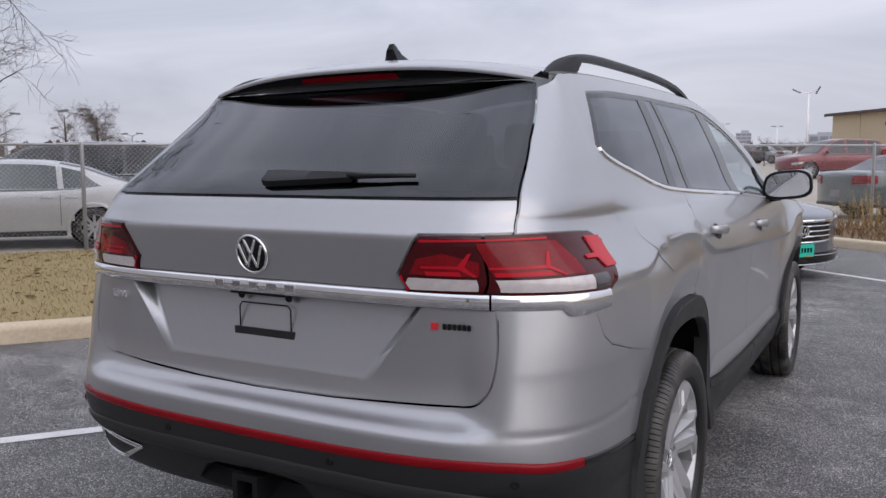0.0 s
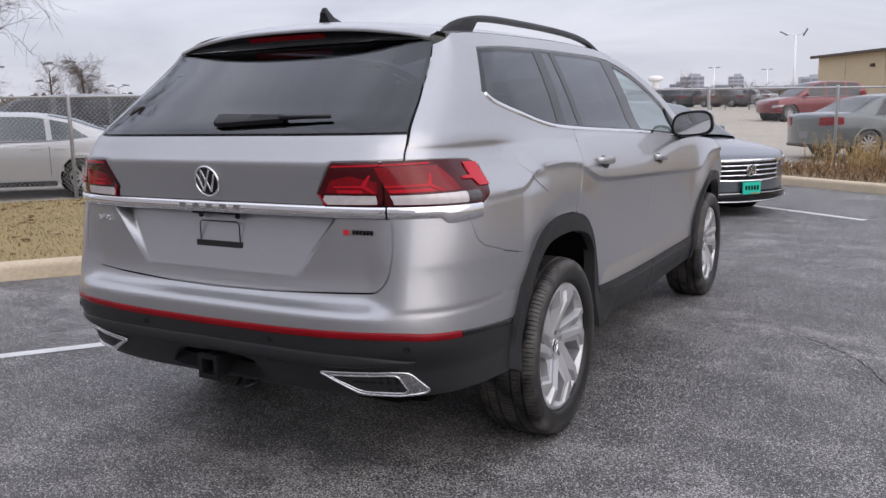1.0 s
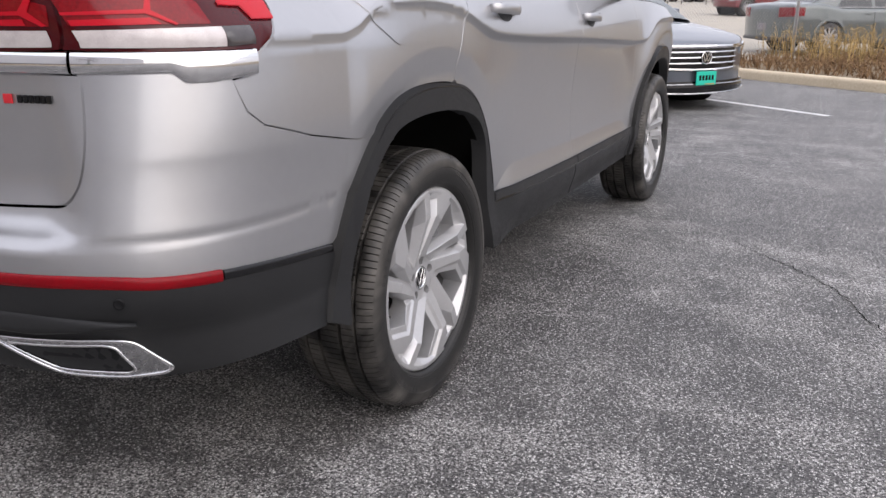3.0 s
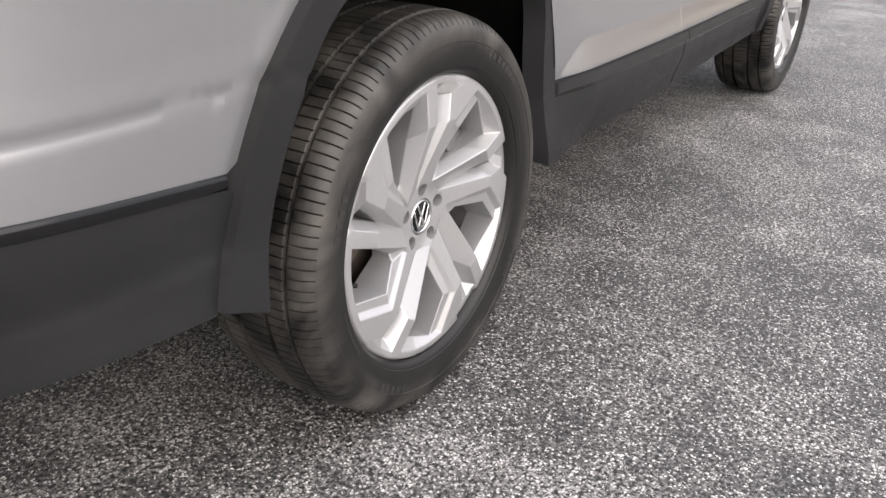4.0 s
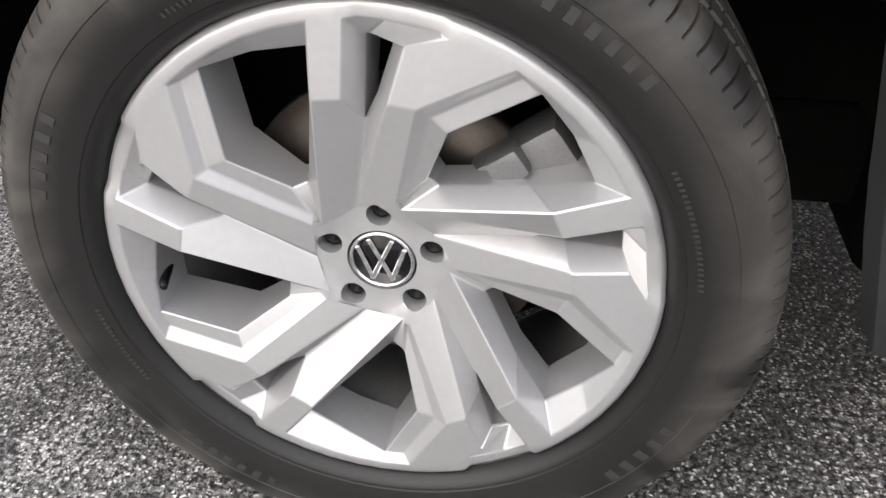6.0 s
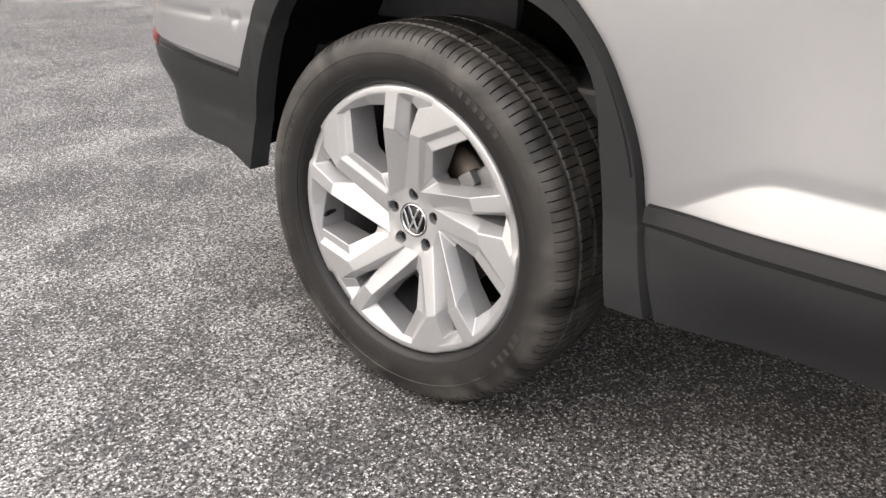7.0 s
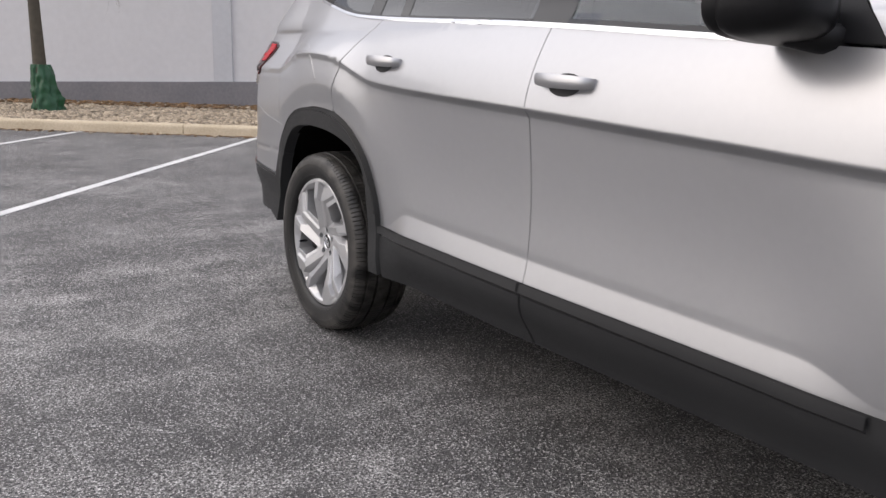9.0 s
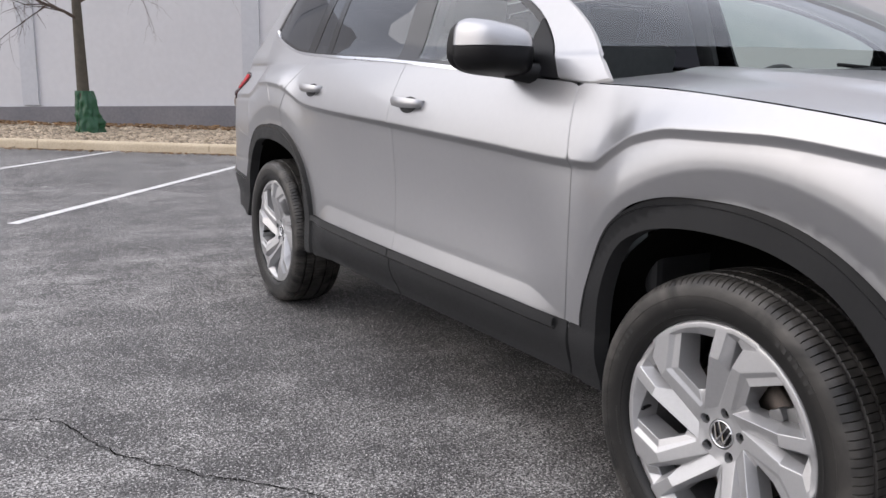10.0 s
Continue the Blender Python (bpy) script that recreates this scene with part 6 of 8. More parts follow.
# ---------------------------------------------------------------- ground
def slab(name, a0, a1, b0, b1, z, mat, label, thick=0.2):
    bm = bmesh.new()
    lo = [bm.verts.new(lot(a, b, z - thick)) for a, b in ((a0, b0), (a1, b0), (a1, b1), (a0, b1))]
    hi = [bm.verts.new(lot(a, b, z)) for a, b in ((a0, b0), (a1, b0), (a1, b1), (a0, b1))]
    bm.faces.new(hi[::-1])
    for i in range(4):
        bm.faces.new((lo[i], lo[(i + 1) % 4], hi[(i + 1) % 4], hi[i]))
    bmesh.ops.recalc_face_normals(bm, faces=bm.faces)
    return tagged(part(name, bm, mat), label, name.replace("_", " "), kind="structure")


FAR_Z = hermite([(0, 0.03), (3.3, 0.12), (20, 0.78), (48, 1.40), (140, 3.1), (250, 5.0), (700, 13.0), (2500, 44.0)])


def far_z(a, b):
    return FAR_Z(-10.7 - b) if b < -10.7 else 0.0


verts, faces = [], []
ticks = [-2500, -1200, -700, -400, -260, -150, -100, -80, -60, -40, -30, -25, -20, -18, -14, -11.5, -10.7, -9.0, -6, 0, 6, 9.5, 13.4, 14.5, 16, 20, 26, 34, 45, 70, 120, 220, 600, 2500]
for a in ticks:
    for b in ticks:
        verts.append(site(a, b, far_z(a, b) - 0.03))
nt_ = len(ticks)
for i in range(nt_ - 1):
    for j in range(nt_ - 1):
        faces.append((i * nt_ + j, i * nt_ + j + 1, (i + 1) * nt_ + j + 1, (i + 1) * nt_ + j))
tagged(part("ground", mesh_from("ground", verts, faces), M["concrete"]), "pale dusty concrete and gravel ground reaching the horizon", "ground", kind="structure")
K1, K2, K3 = -7.79, 9.88, -4.18
slab("parking_lot", K1, K2, -10.4, 45.0, 0.0, M["asphalt"], "worn dark asphalt parking lot with pale aggregate")
for i, (a0, a1, b0, b1) in enumerate(((K1, -1.2, 3.51, 3.61), (K1, -1.2, 6.20, 6.30), (-6.0, -1.2, -1.67, -1.57), (7.17, 7.27, -7.6, -3.3))):
    bm = bmesh.new()
    n = 40
    rows = []
    for k in range(n + 1):
        t = k / n
        w = 0.004 * noise.noise((k * 1.7, i * 9.0, 0.0))
        if a1 - a0 > b1 - b0:
            rows.append((bm.verts.new(lot(a0 + (a1 - a0) * t, b0 + w, 0.004)), bm.verts.new(lot(a0 + (a1 - a0) * t, b1 + w, 0.004))))
        else:
            rows.append((bm.verts.new(lot(a0 + w, b0 + (b1 - b0) * t, 0.004)), bm.verts.new(lot(a1 + w, b0 + (b1 - b0) * t, 0.004))))
    for p, q in zip(rows, rows[1:]):
        bm.faces.new((p[0], q[0], q[1], p[1]))
    bmesh.ops.recalc_face_normals(bm, faces=bm.faces)
    tagged(part("stall_line", bm, M["line"]), "worn white painted stall line on asphalt", "road marking", "stall lines", "structure")


def kerb(name, along_a, at, lo, hi, side):
    """A concrete kerb with a rounded top edge; side: towards which its back lies."""
    prof = [(0.0, -0.1), (0.0, 0.10), (0.008, 0.128), (0.03, 0.145), (0.06, 0.150), (0.16, 0.150), (0.17, 0.140), (0.17, -0.1)]
    bm = bmesh.new()
    n = max(2, round((hi - lo) / 3.0))
    for k in range(n):
        s0, s1 = lo + (hi - lo) * k / n + 0.006, lo + (hi - lo) * (k + 1) / n - 0.006
        ends = []
        for s in (s0, s1):
            ends.append([bm.verts.new(lot(s, at + side * d, z) if along_a else lot(at + side * d, s, z)) for d, z in prof])
        for i in range(len(prof)):
            j = (i + 1) % len(prof)
            bm.faces.new((ends[0][i], ends[0][j], ends[1][j], ends[1][i]))
        bm.faces.new(ends[0])
        bm.faces.new(ends[1][::-1])
    bmesh.ops.recalc_face_normals(bm, faces=bm.faces)
    return tagged(part(name, bm, M["kerb"], sharp=40), "weathered tan concrete kerb", "kerb", kind="structure")


kerb("kerb", True, K3, -14.0, 3.5, -1)
kerb("kerb", False, 3.5, -10.5, K3 - 0.17, -1)
kerb("kerb", False, K2, -10.3, 40.0, 1)
kerb("kerb", False, K1, -10.0, 40.0, -1)
slab("lawn", -14.0, 3.33, -10.7, K3 - 0.17, 0.11, M["turf"], "dormant brownish lawn strip")
slab("verge", K2 + 0.17, 24.0, -9.0, 40.0, 0.11, M["soil"], "planting strip with dry weeds and soil")
slab("stone_bed", -13.3, K1 - 0.17, -10.0, 40.0, 0.12, M["soil"], "tan stone planting bed")

# white building behind
def building_wall():
    turn = LOT - 90
    wall = tagged(part("wall_south", boxes(((50.0, 0.3, 9.0), Matrix.Translation(lot(-13.15, 14.0, 4.95)) @ pose(0, 0, 0, 0, 0, turn), 0.0)), M["wall"]), "tall white painted panel wall", "wall", kind="structure")
    part("footing", boxes(((60.0, 0.36, 0.70), Matrix.Translation(lot(-13.12, 8.5, 0.20)) @ pose(0, 0, 0, 0, 0, turn) @ pose(0, 0, 0, 0, 1.5, 0), 0.01)), M["footing"], wall, "dark grey concrete footing")
    for b in (11.13, 5.87, 0.6, 16.4, 21.7):
        part("pilaster", boxes(((0.40, 0.06, 8.9), Matrix.Translation(lot(-12.98, b, 4.96)) @ pose(0, 0, 0, 0, 0, turn), 0.01)), M["wall_dark"], wall, "pale grey pilaster strip")
building_wall()


def simple_vehicle(name, label, colour, length, width, m, deck, roof, belt, spans, nose=(0.36, 2.4), tail=(0.22, 3.2), metal=0.5, wheel_r=0.33, axles=(-1.40, 1.43), lean=0.20, sill=0.24, pane="car_glass", lamp=(0.74, 0.90), head=(0.60, 0.70)):
    """A parked vehicle along +y: lower body, cabin, panes, wheels, lamps. deck and roof are (y, z) lines, spans the panes (low y, high y at the belt, lean of both ends)."""
    v = thing(name, label, "car", m=m)
    paint = car_paint(name + "_paint", colour, metal)
    L, W = length, width / 2
    dz, rz = hermite(deck), hermite(roof)
    y_back, y_front, top = roof[0][0], roof[-1][0], max(z for y, z in roof)

    def half(y):
        d = y + L / 2 if y < 0 else L / 2 - y
        bow, p = tail if y < 0 else nose
        return W * min(1.0, (max(0.0, d) / bow) ** (1 / p)) if d < bow else W

    ends = [(-L / 2 + tail[0] * (k / 14) ** tail[1]) for k in range(15)], [(L / 2 - nose[0] * (k / 14) ** nose[1]) for k in range(14, -1, -1)]
    ys = ends[0] + list(np.linspace(-L / 2 + tail[0], L / 2 - nose[0], 100))[1:-1] + ends[1]

    def section(y):
        hw, d = half(y), dz(y)
        low = sill + 0.05 * smooth01((abs(y) / (L / 2) - 0.8) / 0.2)
        return [(0, low), (hw * 0.9, low), (hw * 0.975, low + 0.05), (hw * 0.985, low + 0.2), (hw, low + (d - low) * 0.55), (hw * 0.995, d - 0.13), (hw * 0.975, d - 0.06), (hw * 0.93, d - 0.018), (hw * 0.84, d), (hw * 0.5, d + 0.022), (0, d + 0.032)]

    rows = [section(y) for y in ys]
    k = len(rows[0])
    verts, faces = [], []
    for sg in (1, -1):
        o = len(verts)
        for y, row in zip(ys, rows):
            verts += [(sg * x, y, z) for x, z in row]
        for i in range(len(ys) - 1):
            ym = (ys[i] + ys[i + 1]) / 2
            for q in range(k - 1):
                zm = (rows[i][q][1] + rows[i][q + 1][1]) / 2
                if 0 < q < 6 and any(math.hypot(ym - a, zm - wheel_r) < wheel_r * 1.12 for a in axles):
                    continue
                f = (o + i * k + q, o + i * k + q + 1, o + (i + 1) * k + q + 1, o + (i + 1) * k + q)
                faces.append(f if sg < 0 else f[::-1])
    bm = bmesh.new()
    bm.from_mesh(mesh_from("body", verts, faces))
    clean(bm, 2e-4)
    part("body", bm, paint, v, sharp=35)

    def side(y, z):
        return W * 0.925 - lean * max(0.0, z - belt) / (top - belt)

    def cabin_row(y):
        z = rz(y)
        lo = min(belt - 0.05, z)
        pts = [(side(y, lo + (z - 0.05 - lo) * f), lo + (z - 0.05 - lo) * f) for f in np.linspace(0, 1, 7)]
        e = side(y, z - 0.05)
        return pts + [(e - 0.02, z - 0.022), (e - 0.07, z - 0.004)] + [((e - 0.07) * f, z + 0.03 * (1 - f * f)) for f in (0.75, 0.5, 0.25, 0.0)]

    cy = np.linspace(y_back, y_front, 56)
    crows = [[(x, y, z) for x, z in cabin_row(y)] for y in cy]
    full = [r + [(-x, y, z) for x, y, z in r[::-1][1:]] for r in crows]
    n = len(full[0])
    part("cabin", mesh_from("cabin", [p for r in full for p in r], [(a * n + b, a * n + b + 1, (a + 1) * n + b + 1, (a + 1) * n + b) for a in range(55) for b in range(n - 1)]), paint, v)
    for sg in (1, -1):
        for y0, y1, l0, l1 in spans:
            pts, fc = [], []
            for i in range(13):
                for q in range(7):
                    f = q / 6
                    a, b = y0 + l0 * f, y1 + l1 * f
                    y = a + (b - a) * i / 12
                    z = belt + 0.015 + (rz(y) - 0.075 - belt) * f
                    z = max(z, belt + 0.015)
                    pts.append((sg * (side(y, z) + 0.007), y, z))
            for i in range(12):
                for q in range(6):
                    f = (i * 7 + q, (i + 1) * 7 + q, (i + 1) * 7 + q + 1, i * 7 + q + 1)
                    fc.append(f if sg > 0 else f[::-1])
            part("side_window", mesh_from("side_window", pts, fc), M[pane], v, "side window")
        rail = [(sg * (side(y, belt) + 0.008), y, belt + 0.004) for y in np.linspace(spans[0][0] - 0.05, spans[-1][1] + 0.05, 8)]
        part("window_strip", tube(rail, 0.010, 6), M["satin"], v)

    def screen(lo, hi, nm):
        """A pane over the sloping ends of the cabin, between two shares of its height."""
        front = nm == "windscreen"
        line = [y for y in (cy[::-1] if front else cy) if belt + lo * (top - belt) < rz(y) < belt + hi * (top - belt)]
        mid = 0.5 * (y_back + y_front)
        line = [y for y in line if (y > mid) == front]
        if len(line) < 3:
            return
        pts = []
        for y in line:
            e = side(y, rz(y) - 0.05) - 0.07
            pts += [(e * t, y + (0.006 if front else -0.006), rz(y) + 0.03 * (1 - t * t) + 0.006) for t in np.linspace(-0.97, 0.97, 11)]
        fc = [(a * 11 + b, a * 11 + b + 1, (a + 1) * 11 + b + 1, (a + 1) * 11 + b) for a in range(len(line) - 1) for b in range(10)]
        part(nm, mesh_from(nm, pts, fc), M[pane], v)
    screen(0.02, 0.90, "windscreen")
    screen(0.04, 0.90, "rear_window")

    for a in axles:
        for sg in (1, -1):
            tyre = lathe([(-0.10, wheel_r * 0.66), (-0.105, wheel_r * 0.8), (-0.09, wheel_r * 0.97), (-0.05, wheel_r), (0.05, wheel_r), (0.09, wheel_r * 0.97), (0.105, wheel_r * 0.8), (0.10, wheel_r * 0.66)], 36)
            bmesh.ops.transform(tyre, matrix=pose(sg * (W - 0.115), a, wheel_r), verts=tyre.verts)
            wob = part("wheel", tyre, M["rubber"], v)
            rim = bmesh.new()
            for q in range(10):
                box(rim, (0.03, 0.045, wheel_r * 0.60), pose(0, 0, 0, q * 36, 0, 0) @ pose(0, 0, wheel_r * 0.34), 0.008, 1)
            rg = lathe([(-0.09, wheel_r * 0.62), (0.0, wheel_r * 0.62), (0.02, wheel_r * 0.66), (0.02, wheel_r * 0.68), (-0.02, wheel_r * 0.69)], 36)
            tmp = bpy.data.meshes.new("tmp")
            rg.to_mesh(tmp)
            rg.free()
            rim.from_mesh(tmp)
            bpy.data.meshes.remove(tmp)
            bmesh.ops.transform(rim, matrix=pose(sg * (W - 0.035), a, wheel_r), verts=rim.verts)
            part("rim", rim, M["alloy"], wob)
            arch = lathe([(-0.30, wheel_r * 0.1), (-0.30, wheel_r * 1.18), (0.02, wheel_r * 1.18)], 32)
            bmesh.ops.transform(arch, matrix=pose(sg * (W - 0.06), a, wheel_r + 0.02, 0, 0, 0 if sg > 0 else 180), verts=arch.verts)
            part("wheel_well", arch, M["void"], v)
            lip = lathe([(-0.03, wheel_r * 1.10), (0.010, wheel_r * 1.12), (0.013, wheel_r * 1.17), (0.004, wheel_r * 1.26), (-0.02, wheel_r * 1.28)], 40)
            bmesh.ops.bisect_plane(lip, geom=lip.verts[:] + lip.edges[:] + lip.faces[:], plane_co=(0, 0, sill - wheel_r), plane_no=(0, 0, 1), clear_inner=True)
            bmesh.ops.transform(lip, matrix=pose(sg * W, a, wheel_r + 0.0, 0, 0, 0 if sg > 0 else 180), verts=lip.verts)
            part("wheel_arch", lip, paint, v, "", 40)

    def wrap(nm, front, x0, y_end, z_in, z_out, mat, lab=""):
        """A lamp that wraps a corner, from x0 on the end face to y_end on the flank."""
        bow, p = nose if front else tail
        sgy = 1 if front else -1
        plan = [(x, sgy * (L / 2 - bow * (x / W) ** p)) for x in np.linspace(x0, W * 0.985, 12)]
        plan += [(W * 0.99, y) for y in np.linspace(plan[-1][1], y_end, 5)[1:]]
        for sg in (1, -1):
            pts, fc = [], []
            for i, (x, y) in enumerate(plan):
                f = i / (len(plan) - 1)
                lo, hi = z_in[0] + (z_out[0] - z_in[0]) * f, z_in[1] + (z_out[1] - z_in[1]) * f
                for g, o in ((0, -0.03), (0.04, 0.010), (0.5, 0.016), (0.96, 0.010), (1, -0.03)):
                    pts.append((sg * (x + o * (0.3 + 0.7 * f)), y + sgy * o * (1 - 0.6 * f), lo + (hi - lo) * g))
            for i in range(len(plan) - 1):
                for q in range(4):
                    fc.append((i * 5 + q, i * 5 + q + 1, (i + 1) * 5 + q + 1, (i + 1) * 5 + q))
            fc += [tuple(range(5)), tuple(len(pts) - 5 + q for q in range(5))]
            b2 = bmesh.new()
            b2.from_mesh(mesh_from(nm, pts, fc))
            clean(b2)
            part(nm, b2, mat, v, lab, 50)
    wrap("tail_lamp", False, W * 0.60, -L / 2 + 0.42, lamp, (lamp[0] + 0.03, lamp[1]), M["red_lens"], "red tail lamp")
    wrap("headlamp", True, W * 0.74, L / 2 - 0.62, head, (head[0] + 0.06, head[1] + 0.05), M["head_lens"], "clear headlamp")
    wrap("rear_bumper_strip", False, 0.02, -L / 2 + 0.5, (sill + 0.03, sill + 0.11), (sill + 0.03, sill + 0.10), M["clad"])
    for sg in (1, -1):
        my = spans[-1][1] - 0.16
        part("door_mirror", boxes(((0.20, 0.10, 0.13), pose(sg * (W + 0.06), my, belt + 0.09), 0.04)), paint, v, sharp=40)
        for y in (spans[0][1] - 0.12, spans[-1][0] + 0.16):
            part("door_handle", boxes(((0.03, 0.20, 0.03), pose(sg * (W + 0.002), y, belt - 0.13), 0.012)), paint, v, sharp=40)
        for y in (spans[-1][0] - 0.04, spans[-1][1] - 0.10):
            part("door_joint", boxes(((0.006, 0.007, belt - sill - 0.22), pose(sg * (W + 0.0005), y, (belt + sill) / 2 + 0.02), 0.0)), M["void"], v)
        part("side_sill", boxes(((0.05, (axles[1] - axles[0]) - 2.6 * wheel_r, 0.09), pose(sg * (W - 0.05), (axles[0] + axles[1]) / 2, sill), 0.02)), M["clad"], v)
    part("underbody", boxes(((width * 0.8, L * 0.86, 0.12), pose(0, 0, sill + 0.05), 0.03)), M["void"], v)
    return v, paint


def heading(a, b, z, deg):
    """deg: the way that the vehicle points, from the fence's run towards the lot."""
    return Matrix.Translation(site(a, b, z)) @ pose(0, 0, 0, 0, 0, -45 - deg)


# deck lines, roof lines and pane spans of the parked vehicles
sedan1, paint1 = simple_vehicle("sedan", "grey saloon with wide chrome-barred grille and teal plate", (0.10, 0.112, 0.135), 4.90, 1.83, Matrix.Translation(lot(6.32, -6.72, 0)) @ pose(0, 0, 0, 0, 0, LOT - 180),
                                [(-2.45, 0.88), (-2.38, 1.0), (-1.7, 1.03), (-1.0, 0.97), (0.9, 0.97), (1.3, 0.935), (1.8, 0.87), (2.2, 0.79), (2.40, 0.735), (2.45, 0.70)],
                                [(-1.85, 1.00), (-1.5, 1.16), (-0.9, 1.40), (-0.3, 1.46), (0.2, 1.43), (0.7, 1.27), (1.25, 0.97)], 0.95, [(-1.05, -0.25, 0.25, 0.02), (-0.17, 0.90, 0.02, -0.50)], pane="pale_glass")
sedan2, paint2 = simple_vehicle("sedan", "grey-green saloon parked behind the chain-link fence", (0.10, 0.118, 0.118), 5.0, 1.85, heading(15.65, -12.85, 0.11, 6),
                                [(-2.5, 0.92), (-2.46, 1.0), (-2.3, 1.05), (-1.7, 1.07), (-1.0, 0.98), (0.9, 0.97), (1.6, 0.90), (2.2, 0.80), (2.42, 0.72), (2.5, 0.62)],
                                [(-1.9, 1.03), (-1.55, 1.16), (-1.0, 1.41), (-0.4, 1.48), (0.2, 1.45), (0.75, 1.26), (1.3, 0.97)], 0.97, [(-1.25, -0.35, 0.32, 0.02), (-0.27, 0.88, 0.02, -0.48)], tail=(0.16, 3.0), lamp=(0.76, 0.98))
simple_vehicle("sedan", "pale silver hatch-backed saloon behind the fence", (0.50, 0.505, 0.51), 4.6, 1.8, heading(-4.2, -12.45, 0.05, 180),
               [(-2.3, 0.85), (-2.2, 1.00), (-1.9, 1.04), (-1.0, 0.98), (0.9, 0.95), (1.5, 0.90), (2.0, 0.80), (2.3, 0.62)],
               [(-2.12, 1.02), (-1.7, 1.14), (-1.1, 1.34), (-0.5, 1.43), (0.0, 1.44), (0.5, 1.34), (1.2, 0.97)], 0.96, [(-1.62, -0.95, 0.42, 0.05), (-0.86, 0.80, 0.05, -0.60)], pane="pale_glass", lean=0.24)
simple_vehicle("minivan", "dark grey minivan parked behind a silver saloon", (0.045, 0.05, 0.058), 5.1, 1.98, heading(-3.9, -16.2, 0.18, 180),
               [(-2.55, 0.95), (-2.5, 1.05), (-1.0, 1.03), (1.2, 1.02), (1.9, 0.95), (2.4, 0.78), (2.55, 0.6)],
               [(-2.52, 1.05), (-2.40, 1.35), (-2.15, 1.60), (-1.6, 1.69), (-0.4, 1.71), (0.5, 1.63), (1.1, 1.38), (1.75, 1.03)], 1.03, [(-2.30, -1.28, 0.16, 0.02), (-1.20, -0.16, 0.02, 0.0), (-0.06, 1.25, 0.0, -0.55)], lamp=(0.9, 1.25))
simple_vehicle("suv", "dark red SUV parked on pale concrete", (0.15, 0.008, 0.014), 4.75, 1.9, heading(26.0, -28.5, 0.66, -172),
               [(-2.375, 0.95), (-2.33, 1.05), (-1.0, 1.08), (0.7, 1.08), (1.2, 1.07), (1.9, 1.0), (2.2, 0.93), (2.375, 0.75)],
               [(-2.34, 1.08), (-2.22, 1.40), (-2.02, 1.66), (-1.5, 1.74), (-0.4, 1.76), (0.25, 1.66), (0.75, 1.36), (1.15, 1.08)], 1.08, [(-2.02, -1.35, 0.12, 0.02), (-1.27, -0.35, 0.02, 0.0), (-0.26, 0.85, 0.0, -0.46)], metal=0.3, wheel_r=0.38, sill=0.36, axles=(-1.45, 1.45), lamp=(0.95, 1.3))

# ---------------------------------------------------------------- grey saloon: its barred front
def arc_bar(z, h, half_w, y0, bow, depth, lift=0.0):
    """A bar across a vehicle's nose, bowed back towards its ends."""
    bm = bmesh.new()
    rows = []
    for t in np.linspace(-1, 1, 21):
        x, y, zz = half_w * t, y0 - bow * abs(t) ** 2.5, z + lift * t * t
        rows.append([bm.verts.new((x, y + dy, zz + dz)) for dy, dz in ((-depth, -h / 2), (0, -h / 2), (0.004, 0), (0, h / 2), (-depth, h / 2))])
    for a, b in zip(rows, rows[1:]):
        for k in range(5):
            bm.faces.new((a[k], b[k], b[(k + 1) % 5], a[(k + 1) % 5]))
    bm.faces.new(rows[0])
    bm.faces.new(rows[-1])
    bmesh.ops.recalc_face_normals(bm, faces=bm.faces)
    return bm


NOSE_Y = 4.90 / 2
part("grille", arc_bar(0.575, 0.26, 0.665, NOSE_Y + 0.012, 0.20, 0.12), M["gloss"], sedan1, "black grille")
part("grille_top_bar", arc_bar(0.705, 0.035, 0.725, NOSE_Y + 0.030, 0.22, 0.06), M["chrome"], sedan1, "chrome bar")
for k, zz in enumerate((0.645, 0.585, 0.525)):
    part("grille_bar", arc_bar(zz, 0.016, 0.645, NOSE_Y + 0.028, 0.20, 0.03), M["chrome"], sedan1)
part("grille_low_bar", arc_bar(0.455, 0.022, 0.645, NOSE_Y + 0.030, 0.20, 0.05, 0.02), M["chrome"], sedan1)
part("lower_grille", arc_bar(0.265, 0.13, 0.80, NOSE_Y + 0.020, 0.24, 0.12), M["gloss"], sedan1)
part("lower_chrome_bar", arc_bar(0.300, 0.012, 0.80, NOSE_Y + 0.035, 0.24, 0.03), M["satin"], sedan1)
part("lower_chrome_lip", arc_bar(0.195, 0.016, 0.86, NOSE_Y + 0.035, 0.28, 0.04, 0.03), M["satin"], sedan1)
badge_disc(0.075, Vector((0, NOSE_Y + 0.034, 0.585)), Vector((0, 1, 0)), sedan1)
plate = part("number_plate", boxes(((0.285, 0.012, 0.15), pose(0, NOSE_Y + 0.050, 0.365), 0.006)), M["teal"], sedan1, "teal dealer plate with dark bars")
for k in range(5):
    part("plate_bar", boxes(((0.030, 0.004, 0.055), pose(-0.09 + 0.045 * k, NOSE_Y + 0.057, 0.37), 0.002)), M["badge_black"], plate)
part("plate_lip", boxes(((0.14, 0.006, 0.012), pose(-0.05, NOSE_Y + 0.057, 0.302), 0.002)), M["straw"], plate)
# grey-green saloon: boot lid strip and plate recess
part("boot_chrome_strip", arc_bar(0.80, 0.03, 0.62, -2.5 - 0.0, -0.10, -0.05), M["satin"], sedan2)
part("boot_dark_strip", arc_bar(0.72, 0.05, 0.50, -2.5 - 0.0, -0.08, -0.05), M["gloss"], sedan2)
